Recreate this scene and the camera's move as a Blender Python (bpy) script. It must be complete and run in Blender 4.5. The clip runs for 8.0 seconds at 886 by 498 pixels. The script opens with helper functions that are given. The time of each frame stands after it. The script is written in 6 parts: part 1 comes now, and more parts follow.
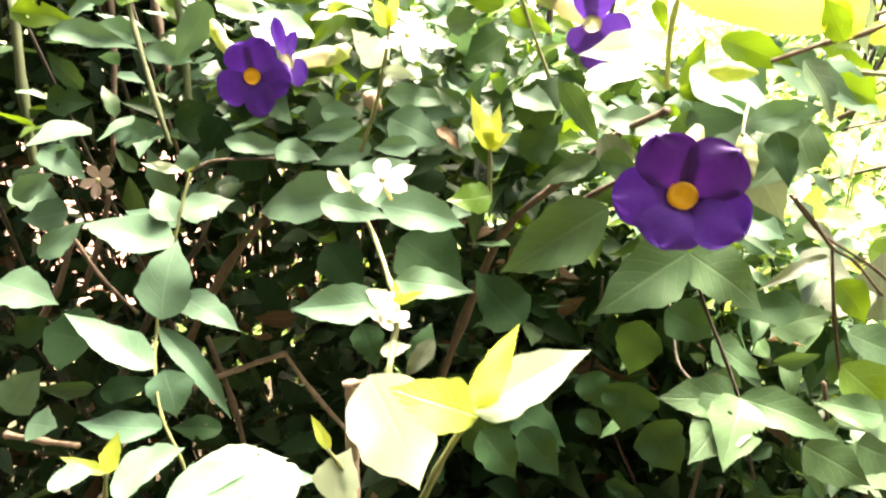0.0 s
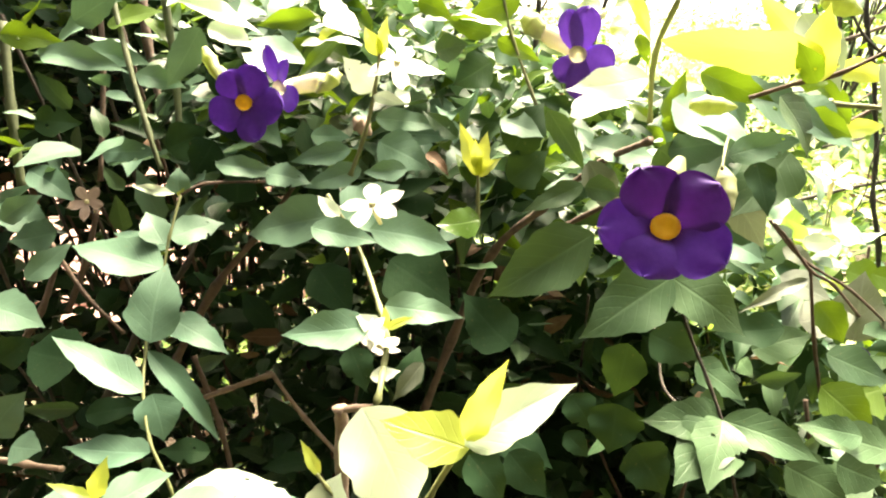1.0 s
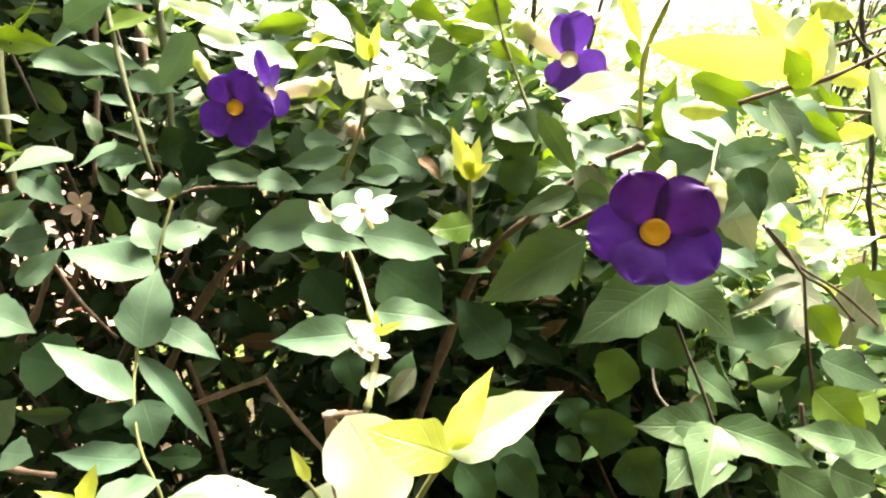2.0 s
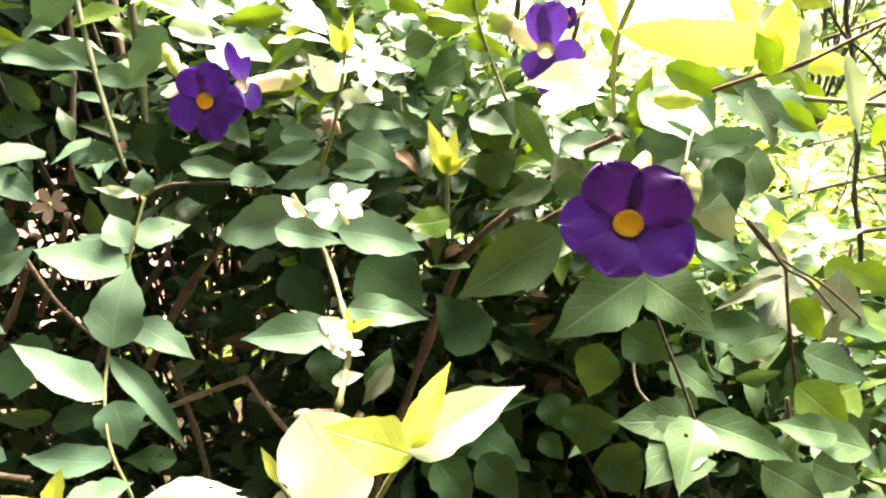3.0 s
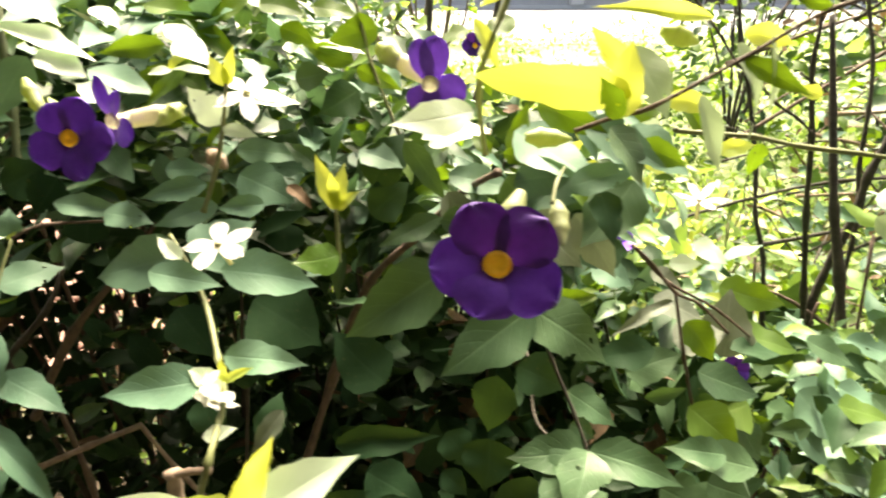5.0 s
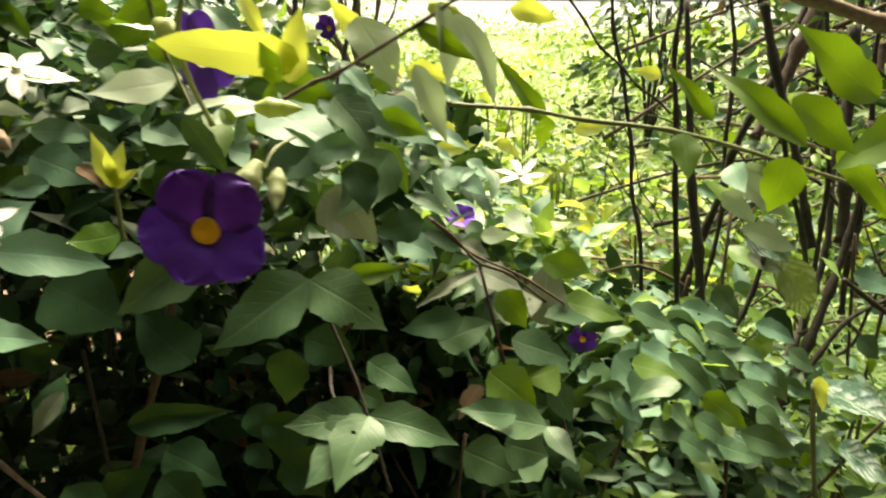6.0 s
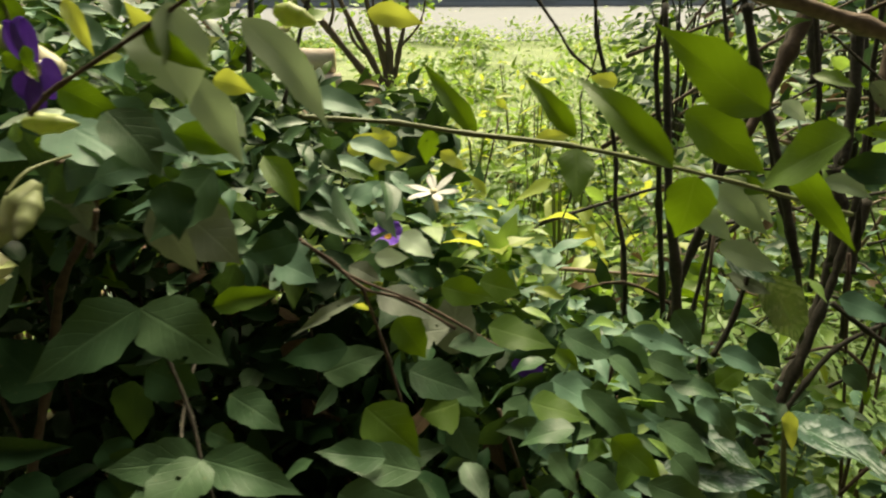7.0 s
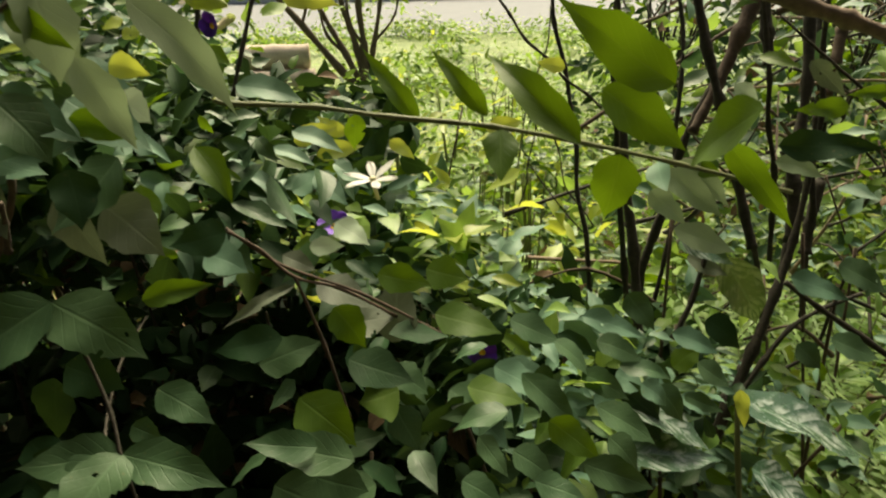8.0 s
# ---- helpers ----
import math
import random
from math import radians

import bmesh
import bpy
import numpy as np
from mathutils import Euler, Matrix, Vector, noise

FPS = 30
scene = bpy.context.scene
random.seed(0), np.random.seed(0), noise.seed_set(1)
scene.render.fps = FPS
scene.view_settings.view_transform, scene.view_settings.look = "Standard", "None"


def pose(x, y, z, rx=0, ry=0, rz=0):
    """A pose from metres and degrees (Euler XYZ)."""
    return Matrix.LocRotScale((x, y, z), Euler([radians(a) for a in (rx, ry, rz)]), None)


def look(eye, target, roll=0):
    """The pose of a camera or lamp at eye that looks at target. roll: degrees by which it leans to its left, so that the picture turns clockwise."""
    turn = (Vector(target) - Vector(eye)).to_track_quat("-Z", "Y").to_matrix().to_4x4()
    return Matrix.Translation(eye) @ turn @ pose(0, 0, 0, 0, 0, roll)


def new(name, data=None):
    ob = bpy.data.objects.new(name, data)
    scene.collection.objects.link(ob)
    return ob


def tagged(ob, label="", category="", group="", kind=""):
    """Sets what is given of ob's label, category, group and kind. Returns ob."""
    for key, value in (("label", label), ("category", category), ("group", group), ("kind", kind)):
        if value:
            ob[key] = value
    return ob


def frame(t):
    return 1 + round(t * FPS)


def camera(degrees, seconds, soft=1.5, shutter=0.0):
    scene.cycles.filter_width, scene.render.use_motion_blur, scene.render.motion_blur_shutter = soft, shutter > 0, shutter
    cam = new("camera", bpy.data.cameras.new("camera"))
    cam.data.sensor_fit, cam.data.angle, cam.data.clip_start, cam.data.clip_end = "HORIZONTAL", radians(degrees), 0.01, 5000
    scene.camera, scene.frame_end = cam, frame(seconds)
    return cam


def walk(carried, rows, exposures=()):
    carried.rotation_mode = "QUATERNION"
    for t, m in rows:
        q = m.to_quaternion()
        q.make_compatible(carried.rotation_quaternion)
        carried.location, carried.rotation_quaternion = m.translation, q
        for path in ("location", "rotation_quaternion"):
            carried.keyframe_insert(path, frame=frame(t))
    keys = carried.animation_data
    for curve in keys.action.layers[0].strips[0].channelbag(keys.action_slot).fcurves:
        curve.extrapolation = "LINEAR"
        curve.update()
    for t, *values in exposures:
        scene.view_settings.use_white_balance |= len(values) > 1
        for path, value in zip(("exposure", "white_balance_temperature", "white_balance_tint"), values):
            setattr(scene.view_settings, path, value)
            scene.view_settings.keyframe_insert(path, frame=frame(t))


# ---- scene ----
cam = camera(72.1, 8.0, soft=2.1, shutter=0.5)
PATH = [
    (0, (0.027, -0.002, 1.095), (-0.167, 1.788, 0.224), -1.4),
    (0.5, (0.021, -0.002, 1.105), (-0.172, 1.809, 0.279), -1.1),
    (1, (0.026, -0.004, 1.103), (-0.125, 1.808, 0.271), -0.7),
    (1.5, (0.027, -0.003, 1.105), (-0.124, 1.814, 0.284), -0.6),
    (3, (0.039, 0.003, 1.099), (-0.085, 1.82, 0.271), -0.9),
    (3.5, (0.042, 0.01, 1.107), (-0.06, 1.849, 0.329), -0.6),
    (4, (0.047, 0.015, 1.116), (-0.026, 1.885, 0.411), -1.0),
    (4.2, (0.049, 0.016, 1.114), (-0.012, 1.883, 0.4), -1.0),
    (5.3, (0.091, 0.011, 1.105), (0.234, 1.845, 0.32), 0.6),
    (5.5, (0.114, 0.007, 1.108), (0.301, 1.847, 0.347), 0.9),
    (6, (0.16, -0.005, 1.099), (0.41, 1.81, 0.296), 0.5),
    (6.5, (0.206, 0.01, 1.098), (0.362, 1.815, 0.251), 1.1),
    (7, (0.262, 0.021, 1.096), (0.4, 1.855, 0.311), -0.2),
    (7.5, (0.282, 0.015, 1.101), (0.453, 1.851, 0.325), -0.5),
    (8, (0.294, 0.019, 1.089), (0.485, 1.841, 0.287), -1.1),
]
walk(cam, [(t, look(eye, target, roll)) for t, eye, target, roll in PATH],
     exposures=[(0, 3.5, 7750, 14), (1.0, 3.15, 7750, 14), (3.0, 3.17, 7750, 14), (3.5, 3.32, 7750, 14), (4.2, 2.72, 7800, 13), (5.5, 2.42, 7950, 8), (6.0, 1.7, 8150, 2), (6.5, 0.92, 8200, 0), (8, 0.6, 8200, 2)])

# ---- world, sun ----
SUN_ELEV, SUN_AZ = 54.0, 14.0     # degrees; azimuth from +y towards +x
world = bpy.data.worlds.new("sky")
scene.world = world
world.use_nodes = True
wn = world.node_tree.nodes
sky = wn.new("ShaderNodeTexSky")
sky.sky_type = "NISHITA"
sky.sun_disc = False
sky.sun_elevation, sky.sun_rotation = radians(SUN_ELEV), radians(SUN_AZ)
sky.air_density, sky.dust_density = 1.0, 8.0
world.node_tree.links.new(sky.outputs[0], wn["Background"].inputs[0])
wn["Background"].inputs[1].default_value = 0.08
sun_data = bpy.data.lights.new("sun", "SUN")
sun_data.energy, sun_data.angle, sun_data.color = 4.8, radians(34.0), (1.0, 0.95, 0.86)
sun = new("sun", sun_data)
sun.matrix_world = look((0, 0, 0), (-math.sin(radians(SUN_AZ)) * math.cos(radians(SUN_ELEV)), -math.cos(radians(SUN_AZ)) * math.cos(radians(SUN_ELEV)), -math.sin(radians(SUN_ELEV))))


# ---- materials ----
def material(name):
    m = bpy.data.materials.new(name)
    m.use_nodes = True
    return m, m.node_tree.nodes, m.node_tree.links, m.node_tree.nodes["Principled BSDF"]


def calc(nt, op, a, b=None, c=None):
    n = nt.nodes.new("ShaderNodeMath")
    n.operation = op
    for k, v in enumerate((a, b, c)):
        if v is None:
            continue
        if hasattr(v, "links"):
            nt.links.new(v, n.inputs[k])
        else:
            n.inputs[k].default_value = v
    return n.outputs[0]


def blend(nt, f, a, b, how="MIX"):
    n = nt.nodes.new("ShaderNodeMix")
    n.data_type, n.blend_type = "RGBA", how
    for k, v in ((0, f), (6, a), (7, b)):
        if hasattr(v, "links"):
            nt.links.new(v, n.inputs[k])
        else:
            n.inputs[k].default_value = v if k == 0 else (*v, 1)
    return n.outputs[2]


def noise_tex(nt, scale, detail=4.0, vec=None):
    n = nt.nodes.new("ShaderNodeTexNoise")
    n.inputs["Scale"].default_value, n.inputs["Detail"].default_value = scale, detail
    if vec is not None:
        nt.links.new(vec, n.inputs["Vector"])
    return n.outputs["Fac"]


def position(nt):
    return nt.nodes.new("ShaderNodeNewGeometry").outputs["Position"]


def ramp01(nt, v, lo, hi):
    n = nt.nodes.new("ShaderNodeMapRange")
    nt.links.new(v, n.inputs[0])
    n.inputs[1].default_value, n.inputs[2].default_value = lo, hi
    return n.outputs[0]


def bump(nt, height, strength, dist, bsdf):
    n = nt.nodes.new("ShaderNodeBump")
    n.inputs["Strength"].default_value, n.inputs["Distance"].default_value = strength, dist
    nt.links.new(height, n.inputs["Height"])
    nt.links.new(n.outputs[0], bsdf.inputs["Normal"])


def shade_random(nt):
    a = nt.nodes.new("ShaderNodeObjectInfo").outputs["Random"]
    b = nt.nodes.new("ShaderNodeNewGeometry").outputs["Random Per Island"]
    return calc(nt, "FRACT", calc(nt, "ADD", a, b))


def leaf_material(name, c1, c2, glow, thin=0.3, rough=0.42, vein=0.35, spots=0.25, spec=0.5, mottle=0.0):
    """A leaf blade: two greens chosen leaf by leaf, midrib and side veins, blotches, some light passing through."""
    m, nodes, links, bsdf = material(name)
    nt = m.node_tree
    uv = nodes.new("ShaderNodeUVMap")
    sep = nodes.new("ShaderNodeSeparateXYZ")
    links.new(uv.outputs[0], sep.inputs[0])
    side = calc(nt, "ABSOLUTE", calc(nt, "SUBTRACT", sep.outputs[0], 0.5))
    rib = ramp01(nt, side, 0.045, 0.0)
    wave = calc(nt, "FRACT", calc(nt, "SUBTRACT", calc(nt, "MULTIPLY", sep.outputs[1], 7.0), calc(nt, "MULTIPLY", side, 4.0)))
    line = ramp01(nt, calc(nt, "ABSOLUTE", calc(nt, "SUBTRACT", wave, 0.5)), 0.09, 0.0)
    veins = calc(nt, "MAXIMUM", rib, calc(nt, "MULTIPLY", line, 0.45))
    rnd = shade_random(nt)
    col = blend(nt, rnd, c1, c2)
    pos = position(nt)
    patch = noise_tex(nt, 70.0, 3.0, pos)
    col = blend(nt, calc(nt, "MULTIPLY", ramp01(nt, patch, 0.45, 0.75), spots), col, tuple(0.55 * c for c in c1))
    speck = ramp01(nt, noise_tex(nt, 420.0, 2.0, pos), 0.68, 0.76)
    col = blend(nt, calc(nt, "MULTIPLY", speck, spots), col, (0.22, 0.15, 0.06))
    col = blend(nt, calc(nt, "MULTIPLY", veins, vein), col, tuple(min(1, 1.7 * c + 0.03) for c in c2))
    if mottle:
        # silvery blotches between the side veins
        silver = calc(nt, "MULTIPLY", ramp01(nt, noise_tex(nt, 48.0, 4.0, pos), 0.46, 0.58), ramp01(nt, wave, 0.15, 0.6))
        col = blend(nt, calc(nt, "MULTIPLY", silver, mottle), col, (0.42, 0.50, 0.44))
    links.new(col, bsdf.inputs["Base Color"])
    bsdf.inputs["Specular IOR Level"].default_value = spec
    bsdf.inputs["Sheen Roughness"].default_value = 0.4
    rough_n = calc(nt, "ADD", calc(nt, "MULTIPLY", noise_tex(nt, 160.0, 3.0, pos), 0.24), rough - 0.12)
    links.new(rough_n, bsdf.inputs["Roughness"])
    bump(nt, calc(nt, "ADD", calc(nt, "MULTIPLY", veins, -0.6 * min(1.0, 3 * vein)), calc(nt, "MULTIPLY", noise_tex(nt, 240.0, 3.0, pos), 0.5)), 0.5, 0.0006, bsdf)
    tr = nodes.new("ShaderNodeBsdfTranslucent")
    links.new(blend(nt, calc(nt, "MULTIPLY", veins, 0.3), glow, tuple(0.6 * c for c in glow)), tr.inputs[0])
    mix = nodes.new("ShaderNodeMixShader")
    mix.inputs[0].default_value = thin
    links.new(bsdf.outputs[0], mix.inputs[1])
    links.new(tr.outputs[0], mix.inputs[2])
    links.new(mix.outputs[0], nodes["Material Output"].inputs["Surface"])
    return m


def soft_material(name, c1, c2, rough=0.6, scale=200.0, thin=0.0, glow=None, relief=0.0004, vary=0.25):
    """Petals, bark, soil: two colours mottled by noise, with fine relief."""
    m, nodes, links, bsdf = material(name)
    nt = m.node_tree
    pos = position(nt)
    n1, n2 = noise_tex(nt, scale, 5.0, pos), noise_tex(nt, scale * 0.15, 3.0, pos)
    f = ramp01(nt, calc(nt, "ADD", calc(nt, "MULTIPLY", n1, 0.6), calc(nt, "MULTIPLY", n2, 0.4)), 0.3, 0.7)
    col = blend(nt, f, c1, c2)
    col = blend(nt, calc(nt, "MULTIPLY", shade_random(nt), vary), col, tuple(0.6 * c for c in c1))
    links.new(col, bsdf.inputs["Base Color"])
    bsdf.inputs["Roughness"].default_value = rough
    bump(nt, n1, 0.6, relief, bsdf)
    if thin:
        tr = nodes.new("ShaderNodeBsdfTranslucent")
        tr.inputs[0].default_value = (*(glow or c2), 1)
        mix = nodes.new("ShaderNodeMixShader")
        mix.inputs[0].default_value = thin
        links.new(bsdf.outputs[0], mix.inputs[1])
        links.new(tr.outputs[0], mix.inputs[2])
        links.new(mix.outputs[0], nodes["Material Output"].inputs["Surface"])
    return m


GREEN = leaf_material("leaf_green", (0.041, 0.091, 0.042), (0.067, 0.127, 0.058), (0.10, 0.20, 0.03), 0.09, rough=0.44, spec=0.26, vein=0.3)
SILVER = leaf_material("leaf_pale_grey_green", (0.083, 0.176, 0.112), (0.128, 0.238, 0.152), (0.15, 0.30, 0.10), 0.10, rough=0.55, spec=0.3, vein=0.2, spots=0.25)
# dark leaves; also a darkened green standing in for shade inside the hedge
DARK = leaf_material("leaf_dark_shade_green", (0.013, 0.038, 0.016), (0.024, 0.060, 0.025), (0.07, 0.14, 0.02), 0.09, vein=0.12, rough=0.55, spec=0.10)
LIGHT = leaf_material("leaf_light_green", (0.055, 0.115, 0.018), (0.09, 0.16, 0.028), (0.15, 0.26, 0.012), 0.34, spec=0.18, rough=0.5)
YOUNG = leaf_material("leaf_young_yellow_green", (0.26, 0.35, 0.055), (0.35, 0.43, 0.09), (0.58, 0.64, 0.09), 0.5, vein=0.3, spots=0.15)
# pale young leaves; also sun-bleached ones, with the glare put into the colour
PALE = leaf_material("leaf_pale_young_sunlit", (0.48, 0.63, 0.43), (0.62, 0.74, 0.57), (0.62, 0.76, 0.50), 0.32, vein=0.18, spots=0.12)
OLIVE = leaf_material("leaf_olive_underside", (0.11, 0.14, 0.095), (0.15, 0.185, 0.125), (0.15, 0.20, 0.09), 0.16, rough=0.6, vein=0.4)
GLOSSY = leaf_material("leaf_glossy_veined", (0.05, 0.115, 0.07), (0.08, 0.15, 0.09), (0.2, 0.3, 0.04), 0.12, rough=0.25, vein=1.0, spec=0.8, mottle=0.9)
SHINY = leaf_material("leaf_glossy_light_green", (0.07, 0.17, 0.03), (0.10, 0.21, 0.04), (0.2, 0.34, 0.03), 0.2, rough=0.24, spec=0.8, vein=0.5)
GREY = leaf_material("leaf_grey_underside", (0.14, 0.195, 0.115), (0.195, 0.25, 0.155), (0.30, 0.40, 0.20), 0.42, rough=0.6, spec=0.2, vein=0.3)
DRY = leaf_material("leaf_dry_brown", (0.085, 0.055, 0.03), (0.19, 0.13, 0.08), (0.2, 0.13, 0.06), 0.12, spec=0.15, rough=0.7, spots=0.5)
STRAW = leaf_material("grass_pale_dry", (0.37, 0.45, 0.23), (0.51, 0.56, 0.36), (0.56, 0.64, 0.36), 0.4, rough=0.6, vein=0.1)
GRASS = leaf_material("grass_blade", (0.11, 0.23, 0.055), (0.24, 0.36, 0.12), (0.37, 0.52, 0.11), 0.4, rough=0.5, vein=0.15)
WEED = leaf_material("weed_leaf", (0.105, 0.225, 0.045), (0.26, 0.40, 0.10), (0.36, 0.55, 0.09), 0.38, rough=0.45, spec=0.5)
VIOLET = soft_material("petal_violet", (0.078, 0.017, 0.31), (0.125, 0.030, 0.44), 0.65, 300.0, 0.05, (0.12, 0.02, 0.50), 0.0003, vary=0.12)
# darker copy of the violet: shade of the down-tilted upper petals
VIOLET_SHADED = soft_material("petal_deep_violet_shaded", (0.042, 0.006, 0.15), (0.075, 0.010, 0.23), 0.65, 300.0, 0.06, (0.12, 0.015, 0.32), 0.0003, vary=0.12)
VIOLET_LIGHT = soft_material("petal_light_violet", (0.125, 0.032, 0.44), (0.19, 0.06, 0.58), 0.6, 300.0, 0.06, (0.2, 0.06, 0.75), 0.0003)
YELLOW = soft_material("throat_yellow", (0.84, 0.44, 0.03), (0.92, 0.58, 0.05), 0.6, 500.0, 0.2, (0.95, 0.65, 0.08))
TUBE = soft_material("flower_tube_cream", (0.62, 0.60, 0.36), (0.74, 0.70, 0.52), 0.5, 200.0, 0.3, (0.8, 0.8, 0.5))
BRACT = soft_material("bract_pale_green", (0.34, 0.42, 0.14), (0.50, 0.56, 0.26), 0.5, 250.0, 0.3, (0.6, 0.7, 0.2))
FADED = soft_material("faded_flower", (0.26, 0.19, 0.15), (0.42, 0.34, 0.29), 0.75, 160.0, 0.2, (0.5, 0.4, 0.3))
BRACT_DULL = soft_material("bract_dull_green", (0.20, 0.24, 0.10), (0.32, 0.36, 0.18), 0.6, 220.0, 0.25, (0.42, 0.48, 0.18))
WHITE = soft_material("petal_white", (0.74, 0.74, 0.70), (0.84, 0.84, 0.82), 0.5, 200.0, 0.35, (0.85, 0.88, 0.80), vary=0.04)
STEM_GREEN = soft_material("stem_green", (0.12, 0.15, 0.05), (0.21, 0.23, 0.095), 0.6, 220.0)
STEM_DULL = soft_material("stem_dull_green", (0.045, 0.065, 0.022), (0.10, 0.125, 0.05), 0.7, 160.0)
BARK = soft_material("bark_brown", (0.050, 0.034, 0.023), (0.145, 0.100, 0.068), 0.85, 140.0, relief=0.002)
BARK_DARK = soft_material("bark_dark", (0.019, 0.017, 0.011), (0.068, 0.058, 0.040), 0.85, 160.0, relief=0.002)
BARK_PALE = soft_material("bark_pale", (0.16, 0.115, 0.08), (0.40, 0.30, 0.22), 0.85, 130.0, relief=0.003)
LOG_BARK = soft_material("log_bark_pale", (0.42, 0.34, 0.27), (0.64, 0.55, 0.47), 0.85, 60.0, relief=0.004)
CUT_WOOD = soft_material("cut_wood", (0.50, 0.36, 0.22), (0.62, 0.48, 0.33), 0.75, 90.0)
CONCRETE = soft_material("pale_concrete", (0.155, 0.17, 0.19), (0.225, 0.24, 0.255), 0.85, 6.0, relief=0.004)
BRICK = soft_material("terracotta_paver", (0.20, 0.11, 0.085), (0.32, 0.19, 0.15), 0.85, 60.0, relief=0.002)
PLASTER = soft_material("grey_plaster", (0.50, 0.50, 0.51), (0.60, 0.60, 0.61), 0.85, 3.0, relief=0.003)
# dark colour of the added slab and wall that block light
WALL_DARK = soft_material("light_blocker_dark", (0.09, 0.08, 0.065), (0.15, 0.13, 0.11), 0.9, 6.0, relief=0.003)
TRIM = soft_material("white_painted_trim", (0.72, 0.72, 0.70), (0.80, 0.80, 0.78), 0.6, 5.0)
GLASS_DARK = soft_material("dark_window_glass", (0.02, 0.022, 0.025), (0.03, 0.03, 0.035), 0.08, 2.0, relief=0.0)
MATS = {"g": GREEN, "d": DARK, "l": LIGHT, "y": YOUNG, "w": PALE, "o": OLIVE, "s": SILVER, "v": GLOSSY, "b": DRY, "u": GREY, "h": SHINY}


def ground_material():
    m, nodes, links, bsdf = material("garden_soil")
    nt = m.node_tree
    pos = position(nt)
    big, mid, fine = noise_tex(nt, 1.3, 4.0, pos), noise_tex(nt, 9.0, 5.0, pos), noise_tex(nt, 120.0, 4.0, pos)
    col = blend(nt, ramp01(nt, mid, 0.35, 0.65), (0.045, 0.032, 0.022), (0.10, 0.075, 0.05))
    col = blend(nt, calc(nt, "MULTIPLY", ramp01(nt, big, 0.42, 0.6), 0.8), col, (0.05, 0.075, 0.02))
    col = blend(nt, calc(nt, "MULTIPLY", ramp01(nt, fine, 0.5, 0.8), 0.5), col, (0.14, 0.11, 0.075))
    links.new(col, bsdf.inputs["Base Color"])
    bsdf.inputs["Roughness"].default_value = 0.95
    bump(nt, calc(nt, "ADD", fine, calc(nt, "MULTIPLY", mid, 2.0)), 0.8, 0.01, bsdf)
    return m


SOIL = ground_material()


# ---- building helpers ----
def part(name, bm, mat, parent, label=""):
    me = bpy.data.meshes.new(name)
    bm.to_mesh(me)
    bm.free()
    for p in me.polygons:
        p.use_smooth = True
    me.materials.append(mat)
    ob = new(name, me)
    ob.parent = parent
    if label:
        ob["label"] = label
    return ob


def thing(name, base, label, category, group=""):
    ob = new(name)
    ob.location = base
    ob.empty_display_size = 0.02
    return tagged(ob, label, category, group)


def smooth_line(pts, radii, steps=5):
    """A Catmull-Rom line through the points, with radii carried along."""
    p = [Vector(q) for q in pts]
    if len(p) == 2:
        p = [p[0], p[0].lerp(p[1], 0.5), p[1]]
        radii = [radii[0], (radii[0] + radii[-1]) / 2, radii[-1]]
    if len(radii) != len(p):
        radii = [radii[0] + (radii[-1] - radii[0]) * k / (len(p) - 1) for k in range(len(p))]
    out, rr = [], []
    for i in range(len(p) - 1):
        a, b, c, d = p[max(i - 1, 0)], p[i], p[i + 1], p[min(i + 2, len(p) - 1)]
        for s in range(steps):
            t = s / steps
            out.append(0.5 * (2 * b + (c - a) * t + (2 * a - 5 * b + 4 * c - d) * t * t + (3 * b - a - 3 * c + d) * t ** 3))
            rr.append(radii[i] + (radii[i + 1] - radii[i]) * t)
    out.append(p[-1])
    rr.append(radii[-1])
    return out, rr


def tube(bm, pts, radii, sides=7, knots=0.12, seed=0):
    """A closed tapering stem along a line, slightly uneven, with swollen nodes."""
    rnd = random.Random(seed)
    line, rr = smooth_line(pts, radii)
    up = Vector((0.31, 0.22, 0.92))
    rings = []
    for i, (q, r) in enumerate(zip(line, rr)):
        ahead = (line[min(i + 1, len(line) - 1)] - line[max(i - 1, 0)]).normalized()
        side = ahead.cross(up)
        if side.length < 1e-4:
            side = ahead.cross(Vector((1, 0, 0)))
        side.normalize()
        over = side.cross(ahead)
        swell = 1 + knots * rnd.uniform(-1, 1) + (knots * 2.2 if i % 5 == 0 else 0)
        rings.append([bm.verts.new(q + r * swell * (math.cos(6.2832 * k / sides) * side + math.sin(6.2832 * k / sides) * over)) for k in range(sides)])
    for a, b in zip(rings, rings[1:]):
        for k in range(sides):
            bm.faces.new((a[k], a[(k + 1) % sides], b[(k + 1) % sides], b[k]))
    bm.faces.new(rings[0][::-1])
    bm.faces.new(rings[-1])


def local(parent, q):
    return Vector(q) - parent.location


def stem(parent, pts, r0, r1, mat=None, name="stem", label=""):
    bm = bmesh.new()
    tube(bm, [local(parent, q) for q in pts], [r0, r1], 7, 0.15, len(pts) + int(1000 * abs(pts[0][0])))
    return part(name, bm, mat or STEM_GREEN, parent, label)


